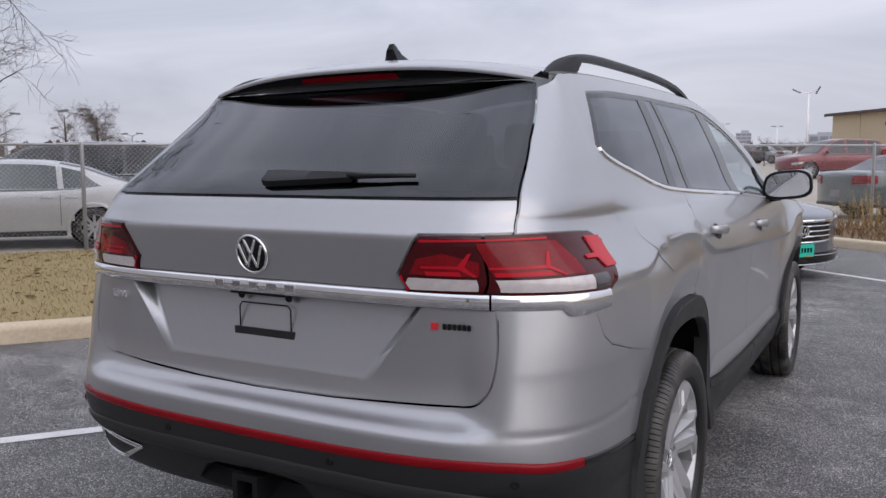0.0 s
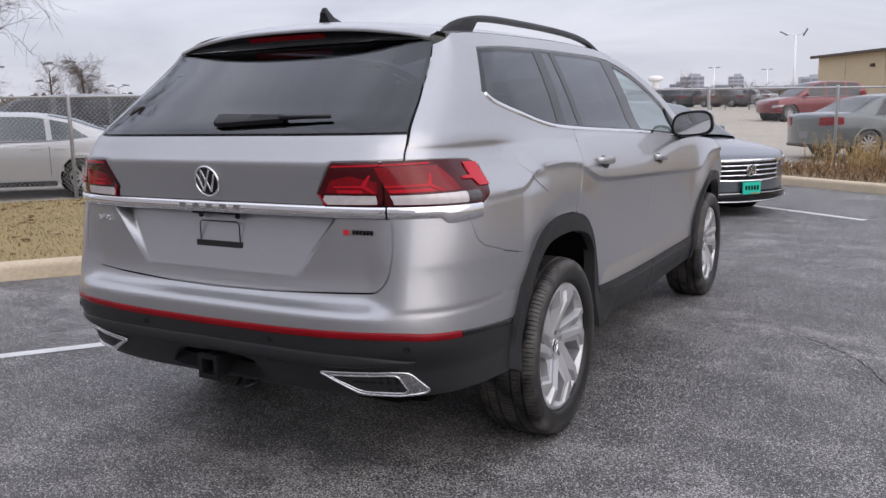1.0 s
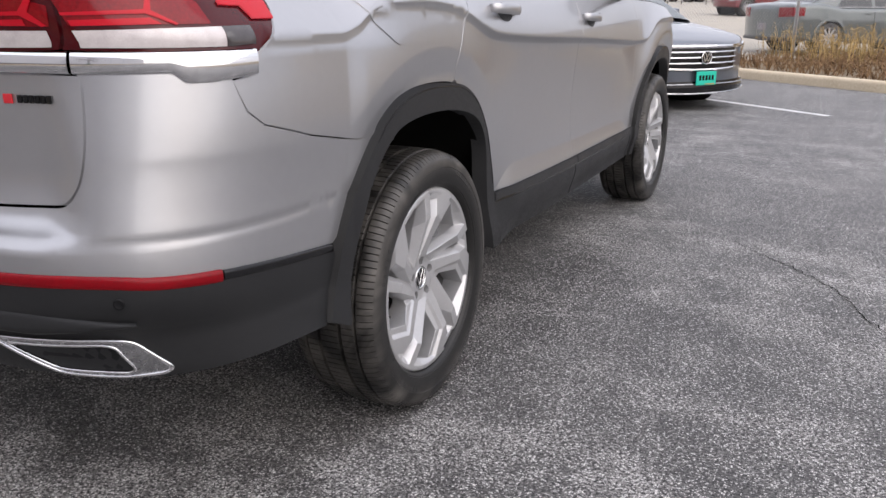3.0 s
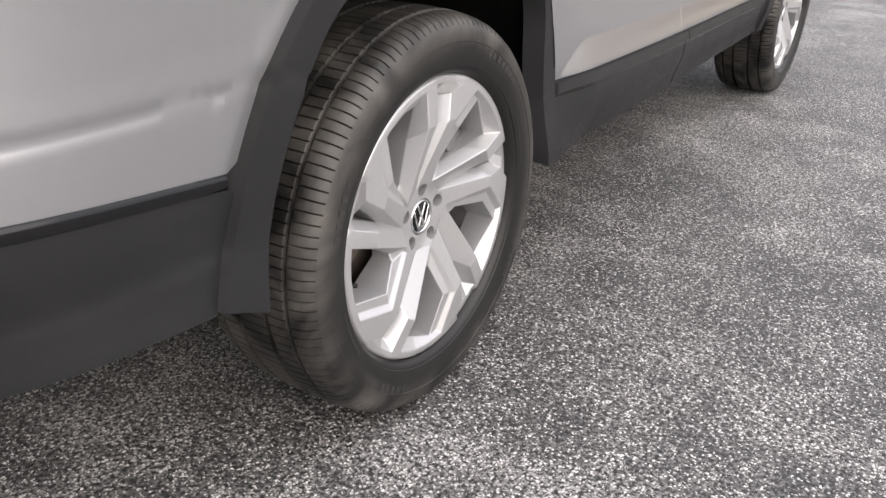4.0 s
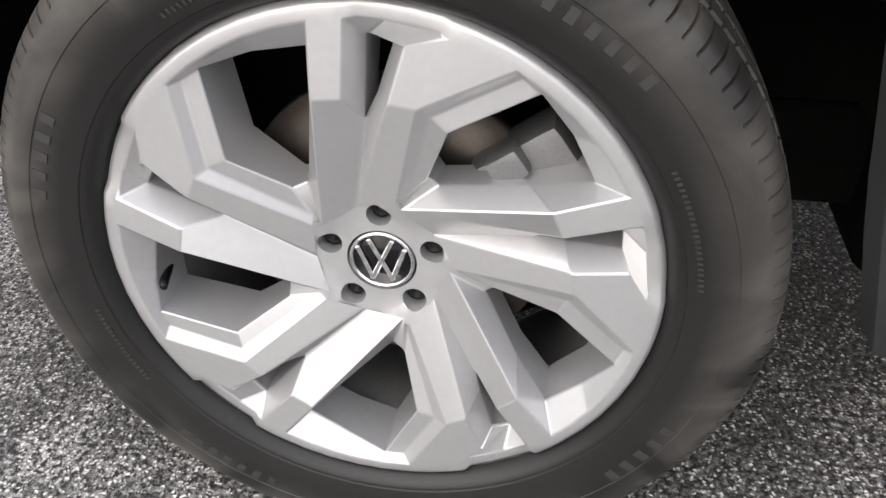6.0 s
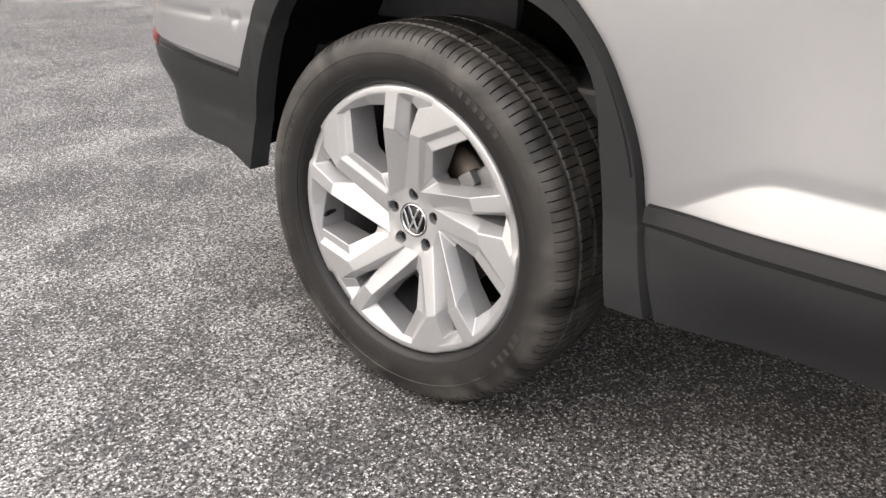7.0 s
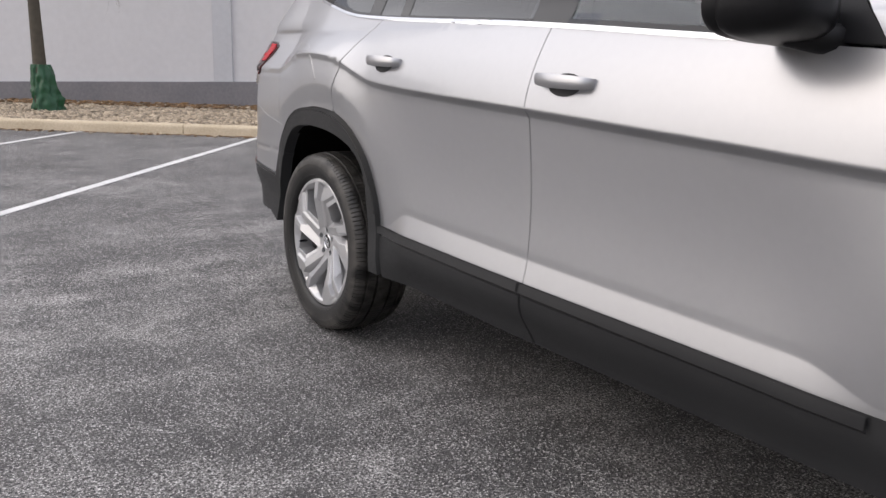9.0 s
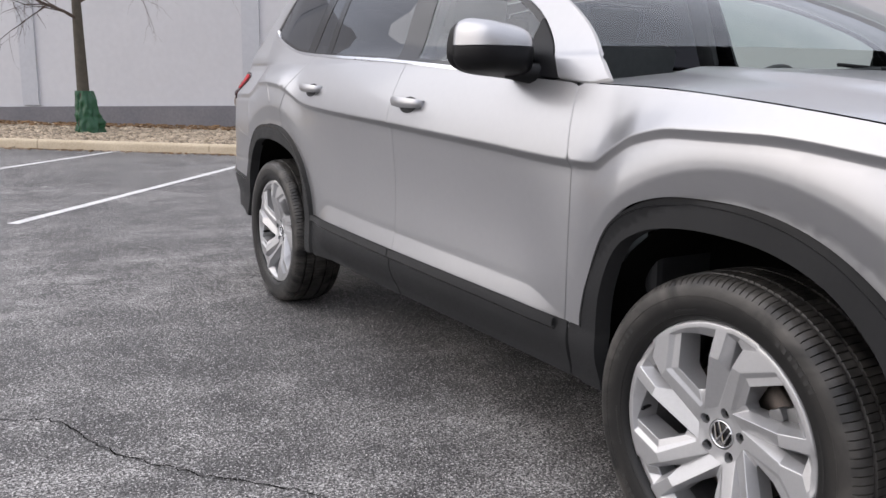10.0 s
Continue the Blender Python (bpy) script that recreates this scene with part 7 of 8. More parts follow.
part("plate_recess", boxes(((0.34, 0.02, 0.16), pose(0, -2.495, 0.56), 0.006)), M["footing"], sedan2)


# ---------------------------------------------------------------- chain-link fence along the lot
FB = -10.6


def fence():
    fz = 0.02
    f = thing("chain_link_fence", "galvanised chain-link fence with round posts and top rail", "fence")
    posts = [11.9 + 3.05 * k for k in range(-3, 9)] + [-2.8 - 3.05 * k for k in range(0, 5)] + [0.2]
    top = 1.70
    for a in sorted(posts):
        m = lathe([(-0.3, 0.0), (-0.3, 0.030), (top + 0.02, 0.030), (top + 0.045, 0.022), (top + 0.05, 0.0)], 14, "z")
        bmesh.ops.transform(m, matrix=Matrix.Translation(site(a, FB, fz)), verts=m.verts)
        part("post", m, M["steel"], f)
    part("top_rail", tube([site(a, FB - 0.01, fz + top) for a in np.linspace(-16, 40, 30)], 0.021, 10), M["steel"], f)
    part("bottom_wire", tube([site(a, FB + 0.03, fz + 0.06) for a in np.linspace(-16, 40, 60)], 0.003, 5), M["steel"], f)
    verts, faces = [], []
    pitch, r = 0.072, 0.0019
    h = top - 0.06
    along_, across = site(1, 0) - site(0, 0), site(0, 1) - site(0, 0)
    for a in np.arange(-16 - h, 40, pitch):
        for sg in (1, -1):
            a0, a1 = (a, a + h) if sg > 0 else (a + h, a)
            z0, z1 = fz + 0.05, fz + 0.05 + h
            lo, hi = max(-16, min(a0, a1)), min(40, max(a0, a1))
            if hi <= lo:
                continue
            def pt(q):
                t = (q - a0) / (a1 - a0)
                return site(q, FB + 0.034 + 0.002 * sg, z0 + (z1 - z0) * t)
            p, q = pt(lo), pt(hi)
            d = (q - p).normalized()
            n1 = across
            n2 = d.cross(n1)
            o = len(verts)
            for c in (p, q):
                for k in range(3):
                    ang = 2 * math.pi * k / 3
                    verts.append(c + r * (math.cos(ang) * n1 + math.sin(ang) * n2))
            for k in range(3):
                faces.append((o + k, o + (k + 1) % 3, o + 3 + (k + 1) % 3, o + 3 + k))
    tagged(part("chain_mesh", mesh_from("chain_mesh", verts, faces, False), M["steel"], f), kind="stuff")


fence()


# ---------------------------------------------------------------- planting
def blades(name, mat, label, category, count, region, height, width, lean, seed, base, heads=False, dense=None, place=site):
    """Many thin upright blades or stalks as one mesh."""
    rng = np.random.default_rng(seed)
    verts, faces = [], []
    (a0, a1), (b0, b1) = region
    n = 0
    while n < count:
        a, b = rng.uniform(a0, a1), rng.uniform(b0, b1)
        if dense and rng.random() > dense(a, b):
            continue
        n += 1
        h = height * rng.uniform(0.45, 1.15)
        yaw = rng.uniform(0, 2 * math.pi)
        d = Vector((math.cos(yaw), math.sin(yaw), 0))
        k = rng.normal(0, lean, 2)
        p = place(a, b, base)
        tip = p + Vector((k[0] * h, k[1] * h, h))
        mid = p + (tip - p) * 0.55 + Vector((k[0], k[1], 0)) * -0.12 * h
        w = width * rng.uniform(0.6, 1.4)
        o = len(verts)
        verts += [p - d * w, p + d * w, mid + d * w * 0.8, mid - d * w * 0.8, tip]
        faces += [(o, o + 1, o + 2, o + 3), (o + 3, o + 2, o + 4)]
        if heads and rng.random() < 0.7:
            for _ in range(5):
                c = tip - (tip - p) * rng.uniform(0, 0.45)
                q = Vector(rng.normal(0, 1, 3)).normalized() * rng.uniform(0.02, 0.075)
                e = q.orthogonal().normalized() * rng.uniform(0.005, 0.012)
                o = len(verts)
                verts += [c - e, c + e, c + q]
                faces.append((o, o + 1, o + 2))
    return tagged(part(name, mesh_from(name, verts, faces, False), mat), label, category, kind="stuff")


blades("dormant_grass", M["grassblade"], "short dormant yellow-green lawn grass", "grass", 26000, ((-9.0, 3.3), (-10.6, -4.40)), 0.045, 0.0035, 0.5, 3, 0.105, place=lot)
tall = lambda a, b: math.exp(-((b + 9.6) / 0.9) ** 2) * (0.35 + 0.65 * (noise.noise((a * 1.1, b * 0.8, 3.0)) > -0.1))
blades("dry_weeds", M["straw"], "tall dry straw-coloured weeds along the fence", "weeds", 1500, ((10.9, 20.0), (-10.6, -8.2)), 0.66, 0.006, 0.16, 5, 0.10, True, tall)
blades("low_dry_weeds", M["leaf"], "low dry brown weeds and leaf litter", "weeds", 5200, ((9.42, 20.0), (-10.6, -5.2)), 0.20, 0.010, 0.55, 6, 0.10, True)


def scatter(name, mat, label, category, count, region, size, seed, base, flat=0.6, dense=None):
    """Many small stones or leaves as one mesh, each a rough lump."""
    rng = np.random.default_rng(seed)
    t = (1 + 5 ** 0.5) / 2
    ico = np.array([(-1, t, 0), (1, t, 0), (-1, -t, 0), (1, -t, 0), (0, -1, t), (0, 1, t), (0, -1, -t), (0, 1, -t), (t, 0, -1), (t, 0, 1), (-t, 0, -1), (-t, 0, 1)], float)
    ico /= np.linalg.norm(ico[0])
    tri = np.array([(0, 11, 5), (0, 5, 1), (0, 1, 7), (0, 7, 10), (0, 10, 11), (1, 5, 9), (5, 11, 4), (11, 10, 2), (10, 7, 6), (7, 1, 8), (3, 9, 4), (3, 4, 2), (3, 2, 6), (3, 6, 8), (3, 8, 9), (4, 9, 5), (2, 4, 11), (6, 2, 10), (8, 6, 7), (9, 8, 1)])
    V, F = [], []
    (a0, a1), (b0, b1) = region
    n = 0
    while n < count:
        a, b = rng.uniform(a0, a1), rng.uniform(b0, b1)
        if dense and rng.random() > dense(a, b):
            continue
        s = size * math.exp(rng.normal(0, 0.32))
        q = ico * (1 + rng.normal(0, 0.14, (12, 1))) * np.array([1, rng.uniform(0.6, 1.0), flat * rng.uniform(0.7, 1.2)]) * s
        yaw = rng.uniform(0, 6.3)
        c, si = math.cos(yaw), math.sin(yaw)
        q = q @ np.array([[c, si, 0], [-si, c, 0], [0, 0, 1]])
        p = lot(a, b, (base(a, b) if callable(base) else base) + s * flat * 0.35)
        V.append(q + np.array(p))
        F.append(tri + 12 * n)
        n += 1
    me = bpy.data.meshes.new(name)
    me.from_pydata(np.concatenate(V).tolist(), [], np.concatenate(F).tolist())
    me.shade_smooth()
    return tagged(part(name, me, mat), label, category, kind="stuff")


def island_tint(mat, spread):
    """Varies a joined heap's colour from lump to lump."""
    nt = mat.node_tree
    bs = nt.nodes["Principled BSDF"]
    link = bs.inputs["Base Color"].links[0]
    src = link.from_socket
    geo = nt.nodes.new("ShaderNodeNewGeometry")
    r = nt.nodes.new("ShaderNodeMapRange")
    r.inputs["To Min"].default_value, r.inputs["To Max"].default_value = 1 - spread, 1 + spread
    nt.links.new(geo.outputs["Random Per Island"], r.inputs["Value"])
    hsv = nt.nodes.new("ShaderNodeHueSaturation")
    nt.links.new(r.outputs["Result"], hsv.inputs["Value"])
    nt.links.new(src, hsv.inputs["Color"])
    nt.links.new(hsv.outputs["Color"], bs.inputs["Base Color"])


island_tint(M["stone"], 0.45)
island_tint(M["leaf"], 0.5)
island_tint(M["straw"], 0.4)
island_tint(M["grassblade"], 0.45)
scatter("bed_stones", M["stone"], "loose tan river stones in the bed", "stones", 23000, ((-12.85, K1 - 0.2), (2.0, 18.0)), 0.027, 11, 0.115, 0.6)
scatter("bed_leaf_litter", M["leaf"], "dark leaf litter against the wall and kerb", "leaves", 1500, ((-12.9, -11.6), (2.0, 18.0)), 0.045, 12, 0.15, 0.25)
scatter("kerb_leaf_litter", M["leaf"], "dry leaves and grit along the kerb foot", "leaves", 900, ((K1, K1 + 0.28), (1.0, 18.0)), 0.022, 13, 0.002, 0.25, lambda a, b: max(0, 1 - (a - K1) / 0.28))
scatter("spilt_stones", M["stone"], "stones spilt on the asphalt by the kerb", "stones", 160, ((K1, K1 + 0.35), (1.0, 18.0)), 0.02, 14, 0.0, 0.6, lambda a, b: max(0, 1 - (a - K1) / 0.35))
scatter("lawn_leaves", M["leaf"], "fallen brown leaves on the lawn", "leaves", 700, ((-9.0, 3.3), (-10.6, -4.4)), 0.03, 15, 0.12, 0.2)


# ---------------------------------------------------------------- bare trees
def bare_tree(name, label, at, height, trunk_r, seed, first, spread, levels=4, bag=False, mat="bark", droop=0.0, lean=(0, 0)):
    rng = np.random.default_rng(seed)
    tree = thing(name, label, "tree", m=Matrix.Translation(at))
    pts = [(lean[0] * t * height + 0.03 * math.sin(3 * t), lean[1] * t * height + 0.03 * math.cos(4 * t), t * height * 0.82) for t in np.linspace(0, 1, 12)]
    rad = [trunk_r * (1.25 if i == 0 else 1.0) * (1 - 0.8 * i / 11) for i in range(12)]
    part("trunk", tube(pts, rad, 12), M[mat], tree)
    V, F = [], []

    def limb(p, d, length, r, level):
        segs = 5
        q = [Vector(p)]
        dd = Vector(d)
        for i in range(segs):
            dd = (dd + Vector(rng.normal(0, 0.16, 3)) + Vector((0, 0, -droop * 0.05 * level))).normalized()
            q.append(q[-1] + dd * length / segs)
        o = len(V)
        sides = 5 if level < 2 else 3
        for i, c in enumerate(q):
            rr = r * (1 - 0.75 * i / segs)
            x = dd.orthogonal().normalized()
            y = dd.cross(x)
            for k in range(sides):
                V.append(c + rr * (math.cos(2 * math.pi * k / sides) * x + math.sin(2 * math.pi * k / sides) * y))
        for i in range(segs):
            for k in range(sides):
                F.append((o + i * sides + k, o + i * sides + (k + 1) % sides, o + (i + 1) * sides + (k + 1) % sides, o + (i + 1) * sides + k))
        if level < levels:
            for i in range(1, segs + 1):
                for _ in range(2 if level < 2 else (2 if rng.random() < 0.6 else 1)):
                    nd = (dd + Vector(rng.normal(0, 0.62, 3))).normalized()
                    limb(q[i], nd, length * rng.uniform(0.42, 0.68), max(0.0030, r * (1 - 0.75 * i / segs) * 0.62), level + 1)
    n = 13
    for i in range(n):
        t = first + (0.96 - first) * i / (n - 1)
        k = t * 11
        j = min(10, int(k))
        p = Vector(pts[j]).lerp(Vector(pts[j + 1]), k - j)
        ang = i * 2.4 + rng.uniform(-0.4, 0.4)
        d = Vector((math.cos(ang), math.sin(ang), 0.45 + 0.5 * t - droop)).normalized()
        limb(p, d, spread * (1.15 - 0.6 * t) * rng.uniform(0.8, 1.15), trunk_r * (0.36 - 0.2 * t), 1)
    tagged(part("crown", mesh_from("crown", V, F), M["twig"], tree), kind="stuff")
    if bag:
        bm = bmesh.new()
        rings = []
        for i, t in enumerate(np.linspace(0, 1, 26)):
            z = 0.80 * t - 0.03
            ring = []
            for k in range(48):
                a = 2 * math.pi * k / 48
                fold = 1 + 0.10 * math.sin(a * 7 + 5 * t) + 0.05 * math.sin(a * 13 - 9 * t) + 0.16 * noise.noise((2.2 * math.cos(a), 2.2 * math.sin(a), 6 * t)) + 0.10 * noise.noise((6 * math.cos(a), 6 * math.sin(a), 15 * t))
                r = (trunk_r * 1.2 + (0.19 if math.cos(a - 2.45) > 0 else 0.05) * (1 - t) ** 0.8 * (0.35 + 0.65 * max(0, math.cos(a - 2.45)))) * fold
                ring.append(bm.verts.new((r * math.cos(a) + pts[0][0], r * math.sin(a), z)))
            rings.append(ring)
        for p, q in zip(rings, rings[1:]):
            for k in range(48):
                bm.faces.new((p[k], p[(k + 1) % 48], q[(k + 1) % 48], q[k]))
        bm.faces.new(rings[0][::-1])
        bm.faces.new(rings[-1])
        part("watering_bag", bm, M["bag"], tree, "crumpled green watering bag round the trunk", 60)
    return tree


bare_tree("bare_tree", "young bare tree with a green watering bag in stones", lot(-10.19, 8.19, 0.14), 6.9, 0.125, 21, 0.37, 1.9, 3, True, droop=0.30)
bare_tree("bare_tree", "bare tree standing on the lawn", site(-4.03, -8.40, 0.10), 7.0, 0.12, 22, 0.30, 2.0, 4)
bare_tree("bare_tree", "distant bare brown tree behind parked cars", (-41.5, 30.6, 1.5), 3.6, 0.12, 23, 0.25, 1.6, 4)
bare_tree("bare_tree", "distant bare tree behind parked cars", (-46.0, 27.0, 1.6), 4.0, 0.12, 24, 0.25, 1.5, 3)
bare_tree("bare_tree", "distant bare tree behind parked cars", (-52.0, 36.0, 1.6), 4.2, 0.12, 25, 0.25, 1.6, 3)
bare_tree("bare_tree", "distant pale bare tree by the lots", (-20.5, 96.0, 1.8), 3.6, 0.10, 26, 0.25, 1.6, 3)
for i, (sx, sy) in enumerate(((-8.6, 55.5), (-7.2, 56.5), (-6.2, 55.8), (-10.0, 58.0), (-4.6, 57.5))):
    bare_tree("bare_shrub", "brown leafless shrub at the edge of the pale lot", (sx, sy, 1.15), 1.6, 0.03, 40 + i, 0.12, 0.95, 3)


# ---------------------------------------------------------------- distance
def light_pole(x, y, base, top, arms, mat="white_metal", label="tall white lot light with two lamp heads"):
    p = thing("light_pole", label, "street lamp")
    m = lathe([(base - 1.0, 0.0), (base - 1.0, 0.12), (top, 0.085), (top + 0.02, 0.0)], 14, "z")
    bmesh.ops.transform(m, matrix=Matrix.Translation((x, y, 0)), verts=m.verts)
    part("pole", m, M[mat], p)
    for dx, tilt in arms:
        part("arm", tube([(x, y, top - 0.05), (x + dx * 0.5, y, top + 0.10), (x + dx, y, top + 0.16)], 0.04, 6), M[mat], p)
        part("lamp_head", boxes(((0.72, 0.30, 0.12), pose(x + dx * 1.25, y, top + 0.22, 0, tilt, 0), 0.03)), M["footing"], p, "dark lamp head")
    return p


light_pole(-6.68, 76.4, 2.0, 7.4, ((-0.8, 28), (0.6, -60)))
for x, y, top in ((-46.1, 32.5, 4.8), (-58.7, 40.7, 4.3), (-67.0, 54.4, 4.4), (-49.0, 29.5, 4.5)):
    light_pole(x, y, 1.0, top, ((-0.9, -6), (0.9, 6)), "steel", "grey twin-arm lot light far behind the fence")
for x, y, top in ((-28.0, 150.0, 8.0), (-20.0, 156.0, 7.6)):
    light_pole(x, y, 2.5, top, ((-0.5, 0), (0.5, 0)), "white_metal", "thin pale lot light in the distance")


def warehouse():
    w = thing("warehouse", "long tan metal-sided warehouse with dark eaves", "building")
    c = Vector((-3.9, 66.6, 0))
    d = Vector((0.62, -0.78, 0)).normalized()
    back = Vector((0.78, 0.62, 0)).normalized()
    h0, h1 = 4.95, 5.6
    L = 45.0
    bm = bmesh.new()
    low = [bm.verts.new(c + d * s + back * t + Vector((0, 0, 0.8))) for s, t in ((0, 0), (L, 0), (L, 22), (0, 22))]
    hi = [bm.verts.new(c + d * s + back * t + Vector((0, 0, h0))) for s, t in ((0, 0), (L, 0), (L, 22), (0, 22))]
    for i in range(4):
        bm.faces.new((low[i], low[(i + 1) % 4], hi[(i + 1) % 4], hi[i]))
    bmesh.ops.recalc_face_normals(bm, faces=bm.faces)
    wall = part("wall", bm, M["tan_metal"], w)
    rf = bmesh.new()
    a = [rf.verts.new(c + d * s + back * t + Vector((0, 0, z))) for s, t, z in ((-0.4, -0.4, h0), (L, -0.4, h0), (L, 11, h1 + 0.6), (-0.4, 11, h1 + 0.6), (L, 22.4, h0), (-0.4, 22.4, h0))]
    rf.faces.new((a[0], a[1], a[2], a[3]))
    rf.faces.new((a[3], a[2], a[4], a[5]))
    bmesh.ops.solidify(rf, geom=list(rf.faces), thickness=0.18)
    part("roof", rf, M["tan_metal"], w)
    q = math.degrees(math.atan2(d.y, d.x))
    mid = c + d * L / 2 - back * 0.42
    part("eaves_trim", boxes(((L + 0.8, 0.10, 0.22), Matrix.Translation((mid.x, mid.y, h0 - 0.02)) @ pose(0, 0, 0, 0, 0, q), 0.02)), M["brown_trim"], w, "dark brown eaves trim")
    for s in np.arange(3.2, L, 4.2):
        p = c + d * s - back * 0.03
        part("wall_seam", boxes(((0.10, 0.05, h0 - 0.9), Matrix.Translation((p.x, p.y, (h0 + 0.8) / 2)) @ pose(0, 0, 0, 0, 0, q), 0.01)), M["kerb"], w)
    p = c + d * 6.3 - back * 0.12
    part("wall_lamp", boxes(((0.30, 0.22, 0.22), Matrix.Translation((p.x, p.y, 4.0)) @ pose(0, 0, 0, 0, 0, q), 0.03)), M["brown_trim"], w)


warehouse()


def far_block(x, y, base, w, d, h, floors, cols, turn=12):
    """A far office block: storeys with separate windows."""
    b = thing("office_block", "distant grey multi-storey building on the skyline", "building", m=Matrix.Translation((x, y, base)) @ pose(0, 0, 0, 0, 0, turn))
    part("wall", boxes(((w, d, h), pose(0, 0, h / 2), 0.0)), M["haze"], b)
    part("roof", boxes(((w * 0.5, d * 0.6, h * 0.12), pose(w * 0.1, 0, h * 1.06), 0.0)), M["haze"], b)
    for i in range(floors):
        for j in range(cols):
            part("window", boxes(((w / cols * 0.8, 0.3, h / floors * 0.5), pose(-w / 2 + (j + 0.5) * w / cols, -d / 2 - 0.05, (i + 0.5) * h / floors), 0.0)), M["haze_dark"], b)


far_block(-171, 778, 9, 21, 14, 20, 5, 4)
far_block(-186, 790, 9, 16, 12, 14, 4, 3)
far_block(-134, 785, 9, 13, 12, 19, 6, 3)
far_block(-150, 800, 9, 40, 12, 11, 3, 6)
far_block(-110, 800, 9, 60, 12, 9, 2, 6)
far_block(-28, 330, 5, 10, 8, 6.5, 2, 3)
tw = thing("water_tower", "white water tower in the distance", "tower", m=Matrix.Translation((-151.5, 577, 8)))
part("stem", lathe([(0, 2.6), (11, 2.2), (12, 3.0)], 16, "z"), M["white_metal"], tw)
part("tank", lathe([(11.5, 0.0), (11.6, 4.0), (13.0, 5.2), (14.6, 5.2), (15.4, 3.0), (15.6, 0.0)], 20, "z"), M["white_metal"], tw)


def woods(x0, y0, x1, y1, base, height, seed, label):
    """A far belt of bare woods: thin ragged crowns, two rows deep."""
    rng = np.random.default_rng(seed)
    V, F = [], []
    p, q = Vector((x0, y0, base)), Vector((x1, y1, base))
    L = (q - p).length
    n = int(L / (height * 0.11))
    side = (q - p).cross(Vector((0, 0, 1))).normalized()
    for i in range(n):
        c = p.lerp(q, rng.random()) + side * rng.uniform(-0.6, 0.6) * height
        h = height * rng.uniform(0.45, 1.0) * (0.8 + 0.35 * noise.noise((c.x * 0.05, c.y * 0.05, seed)))
        w = h * rng.uniform(0.16, 0.34)
        d = (q - p).normalized()
        o = len(V)
        k = 9
        rim = []
        for j in range(k):
            a = math.pi * j / (k - 1)
            rr = rng.uniform(0.65, 1.1)
            rim.append(c + d * math.cos(a) * w * rr + Vector((0, 0, h * 0.45 + h * 0.55 * math.sin(a) * rr)) + side * rng.uniform(-0.2, 0.2) * w)
        V += [c - d * w * 0.6, c + d * w * 0.6] + rim[::1]
        F.append((o, o + 1) + tuple(range(o + 2, o + 2 + k)))
    tagged(part("woods", mesh_from("woods", V, F, False), M["woods"]), label, "trees", kind="stuff")


woods(-120, 280, 60, 320, 4.2, 4.6, 51, "far belt of bare grey-brown woods")
woods(-150, 60, -60, 120, 2.6, 4.0, 52, "far belt of bare woods behind the lot")
woods(-700, 640, 300, 900, 10, 12, 53, "far wooded skyline")
woods(-260, -60, -150, 60, 3.0, 6.0, 54, "far belt of bare woods")
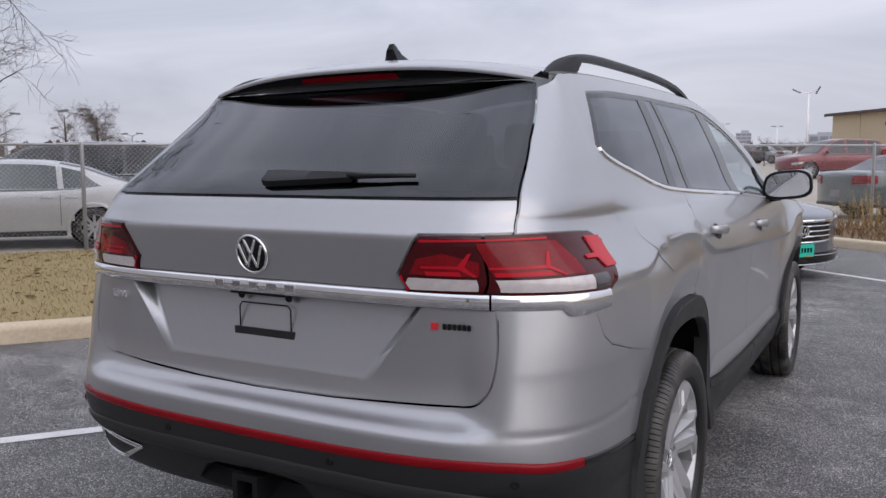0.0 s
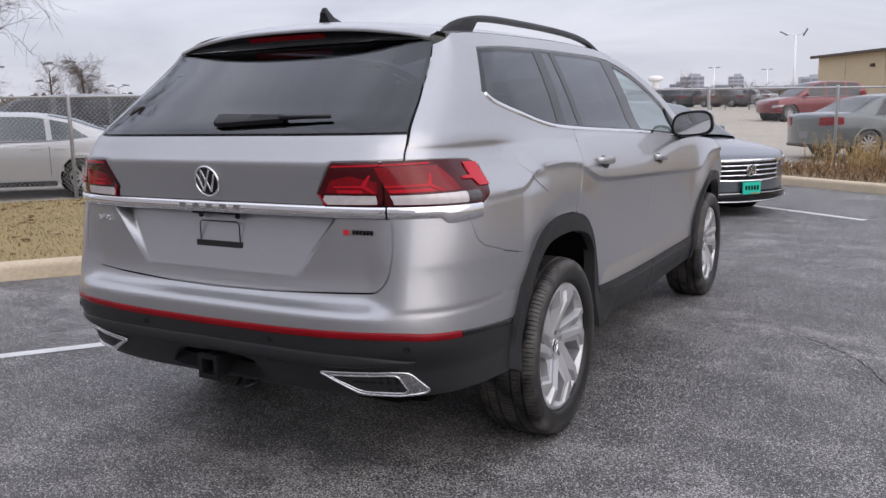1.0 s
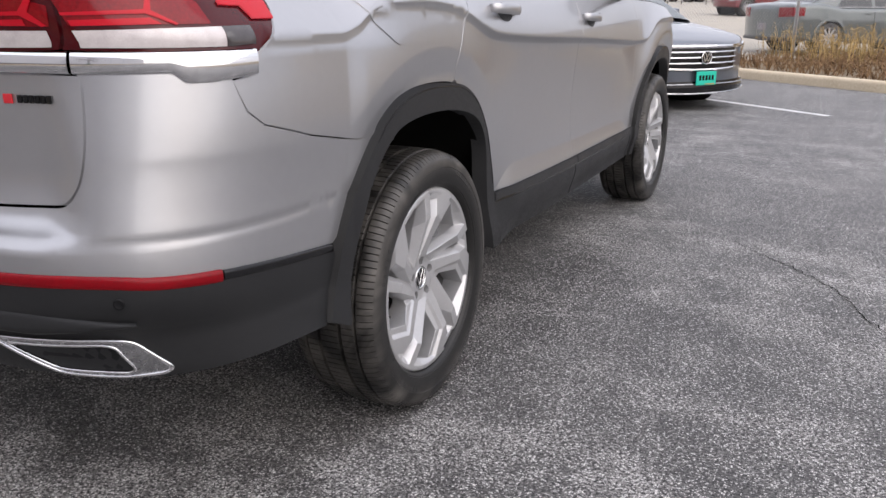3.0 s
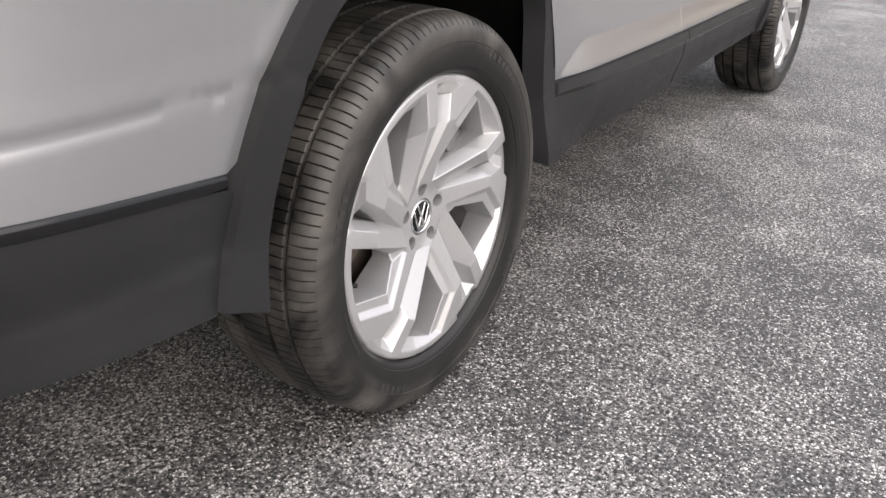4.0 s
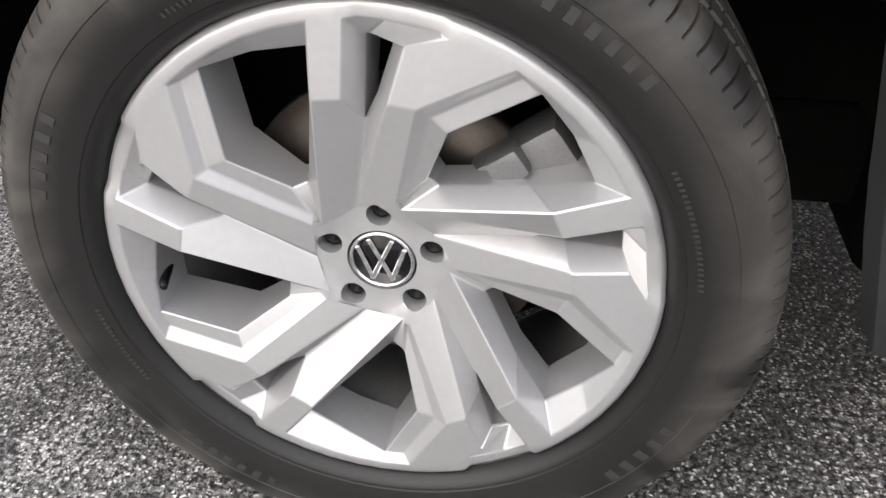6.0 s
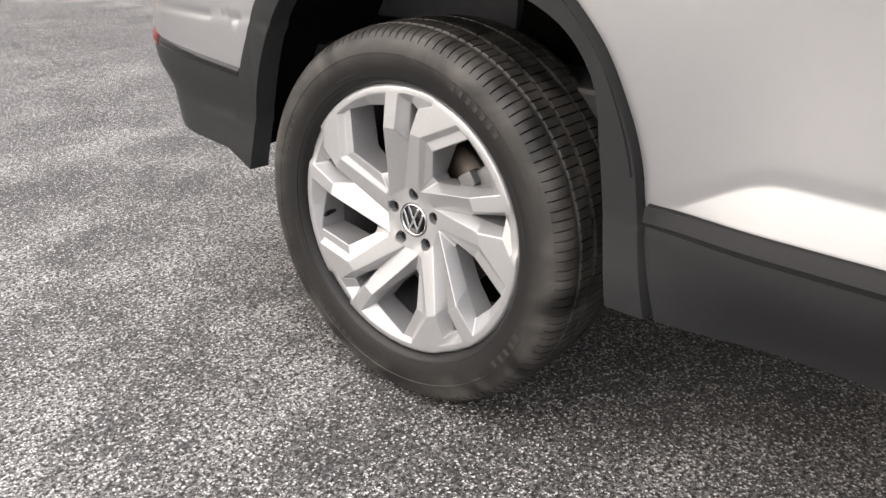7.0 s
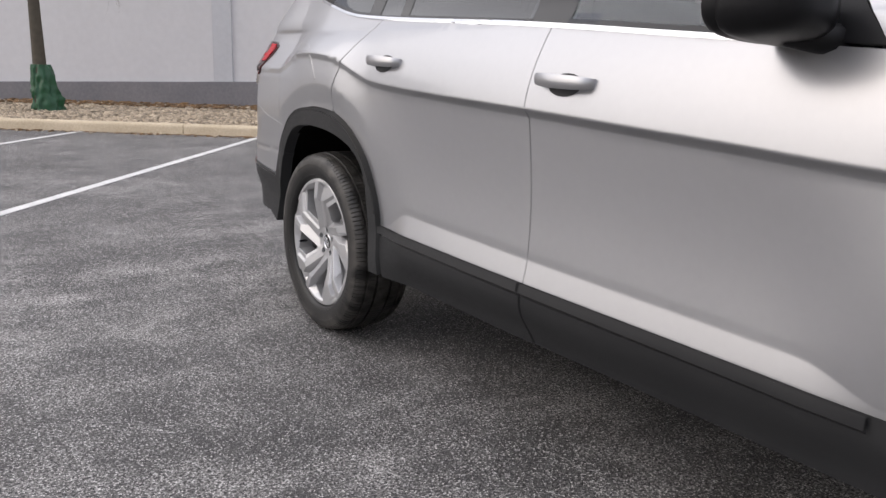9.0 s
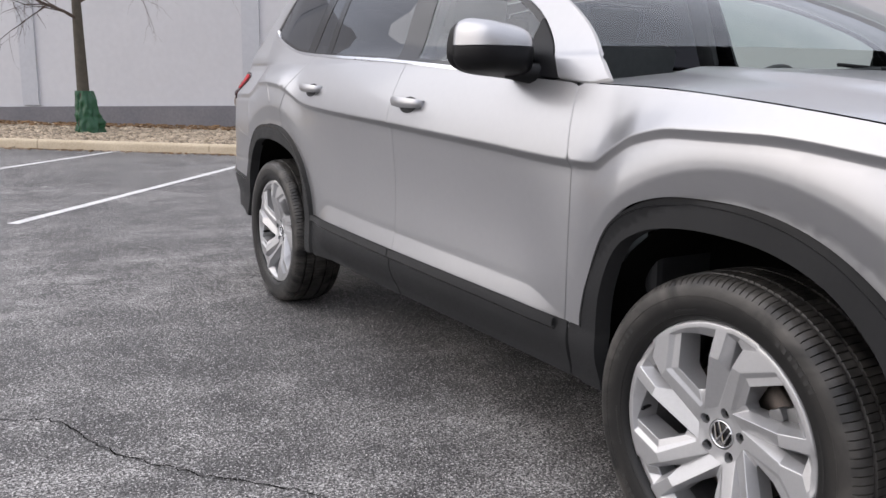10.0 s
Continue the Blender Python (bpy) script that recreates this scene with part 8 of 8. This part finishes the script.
# a row of parked cars far across the pale lot
for i, (x, y, col, kd) in enumerate(((-15.9, 69.6, (0.03, 0.03, 0.035), "suv"), (-13.6, 70.3, (0.16, 0.13, 0.11), "sedan"), (-11.4, 70.6, (0.08, 0.085, 0.09), "sedan"), (-9.4, 71.0, (0.55, 0.56, 0.57), "sedan"), (-18.4, 69.0, (0.30, 0.31, 0.32), "suv"))):
    tall_by = 0.2 if kd == "suv" else 0.0
    simple_vehicle("parked_car", ("dark SUV", "brown saloon", "dark grey saloon", "pale silver saloon", "silver SUV")[i] + " in the far row across the pale lot", col, 4.6, 1.8,
                   Matrix.Translation((x, y, FAR_Z(-10.7 - (x - y) * A45) - 0.03)) @ pose(0, 0, 0, 0, 0, 62),
                   [(-2.3, 0.85), (-2.2, 1.0 + tall_by / 2), (-1.0, 0.98 + tall_by / 2), (0.9, 0.97 + tall_by / 2), (1.8, 0.86 + tall_by / 2), (2.2, 0.75), (2.3, 0.6)],
                   [(-1.9 - tall_by, 1.0 + tall_by / 2), (-1.0 - 4 * tall_by, 1.38 + tall_by), (-0.3, 1.46 + tall_by), (0.2, 1.42 + tall_by), (1.2, 0.98 + tall_by / 2)], 0.96 + tall_by / 2,
                   [(-1.2 - 2 * tall_by, -0.3, 0.3, 0.02), (-0.22, 0.85, 0.02, -0.48)])


# ---------------------------------------------------------------- cracks in the asphalt
def crack(points, width, seed):
    rng = np.random.default_rng(seed)
    bm = bmesh.new()
    run = []
    for p, q in zip(points, points[1:]):
        n = max(2, int(math.hypot(q[0] - p[0], q[1] - p[1]) / 0.025))
        run += [(p[0] + (q[0] - p[0]) * k / n, p[1] + (q[1] - p[1]) * k / n) for k in range(n)]
    rows = []
    for i, (x, y) in enumerate(run):
        j = rng.normal(0, 0.006, 2)
        w = 0.7 * width * rng.uniform(0.45, 1.25) * min(1, 0.2 + i / 8, 0.2 + (len(run) - i) / 8)
        d = Vector((run[min(i + 1, len(run) - 1)][0] - run[max(i - 1, 0)][0], run[min(i + 1, len(run) - 1)][1] - run[max(i - 1, 0)][1], 0))
        nrm = Vector((-d.y, d.x, 0)).normalized()
        c = Vector((x + j[0], y + j[1], 0.0035))
        rows.append((bm.verts.new(c - nrm * w), bm.verts.new(c + nrm * w)))
    for a, b in zip(rows, rows[1:]):
        bm.faces.new((a[0], b[0], b[1], a[1]))
    bmesh.ops.recalc_face_normals(bm, faces=bm.faces)
    tagged(part("asphalt_crack", bm, M["void"]), "thin dark crack running across the asphalt", "crack", "cracks", "structure")


crack([(3.1, 0.75), (2.75, 0.95), (2.36, 1.14), (2.22, 1.20), (2.16, 1.32), (2.12, 1.47), (2.05, 1.62), (1.93, 1.78), (1.83, 1.90), (1.66, 2.08), (1.52, 2.3)], 0.004, 1)
crack([(2.20, 1.22), (2.05, 1.20), (1.92, 1.14)], 0.0025, 2)
crack([(1.30, -6.6), (1.15, -6.1), (0.85, -5.7), (0.7, -5.2)], 0.003, 3)
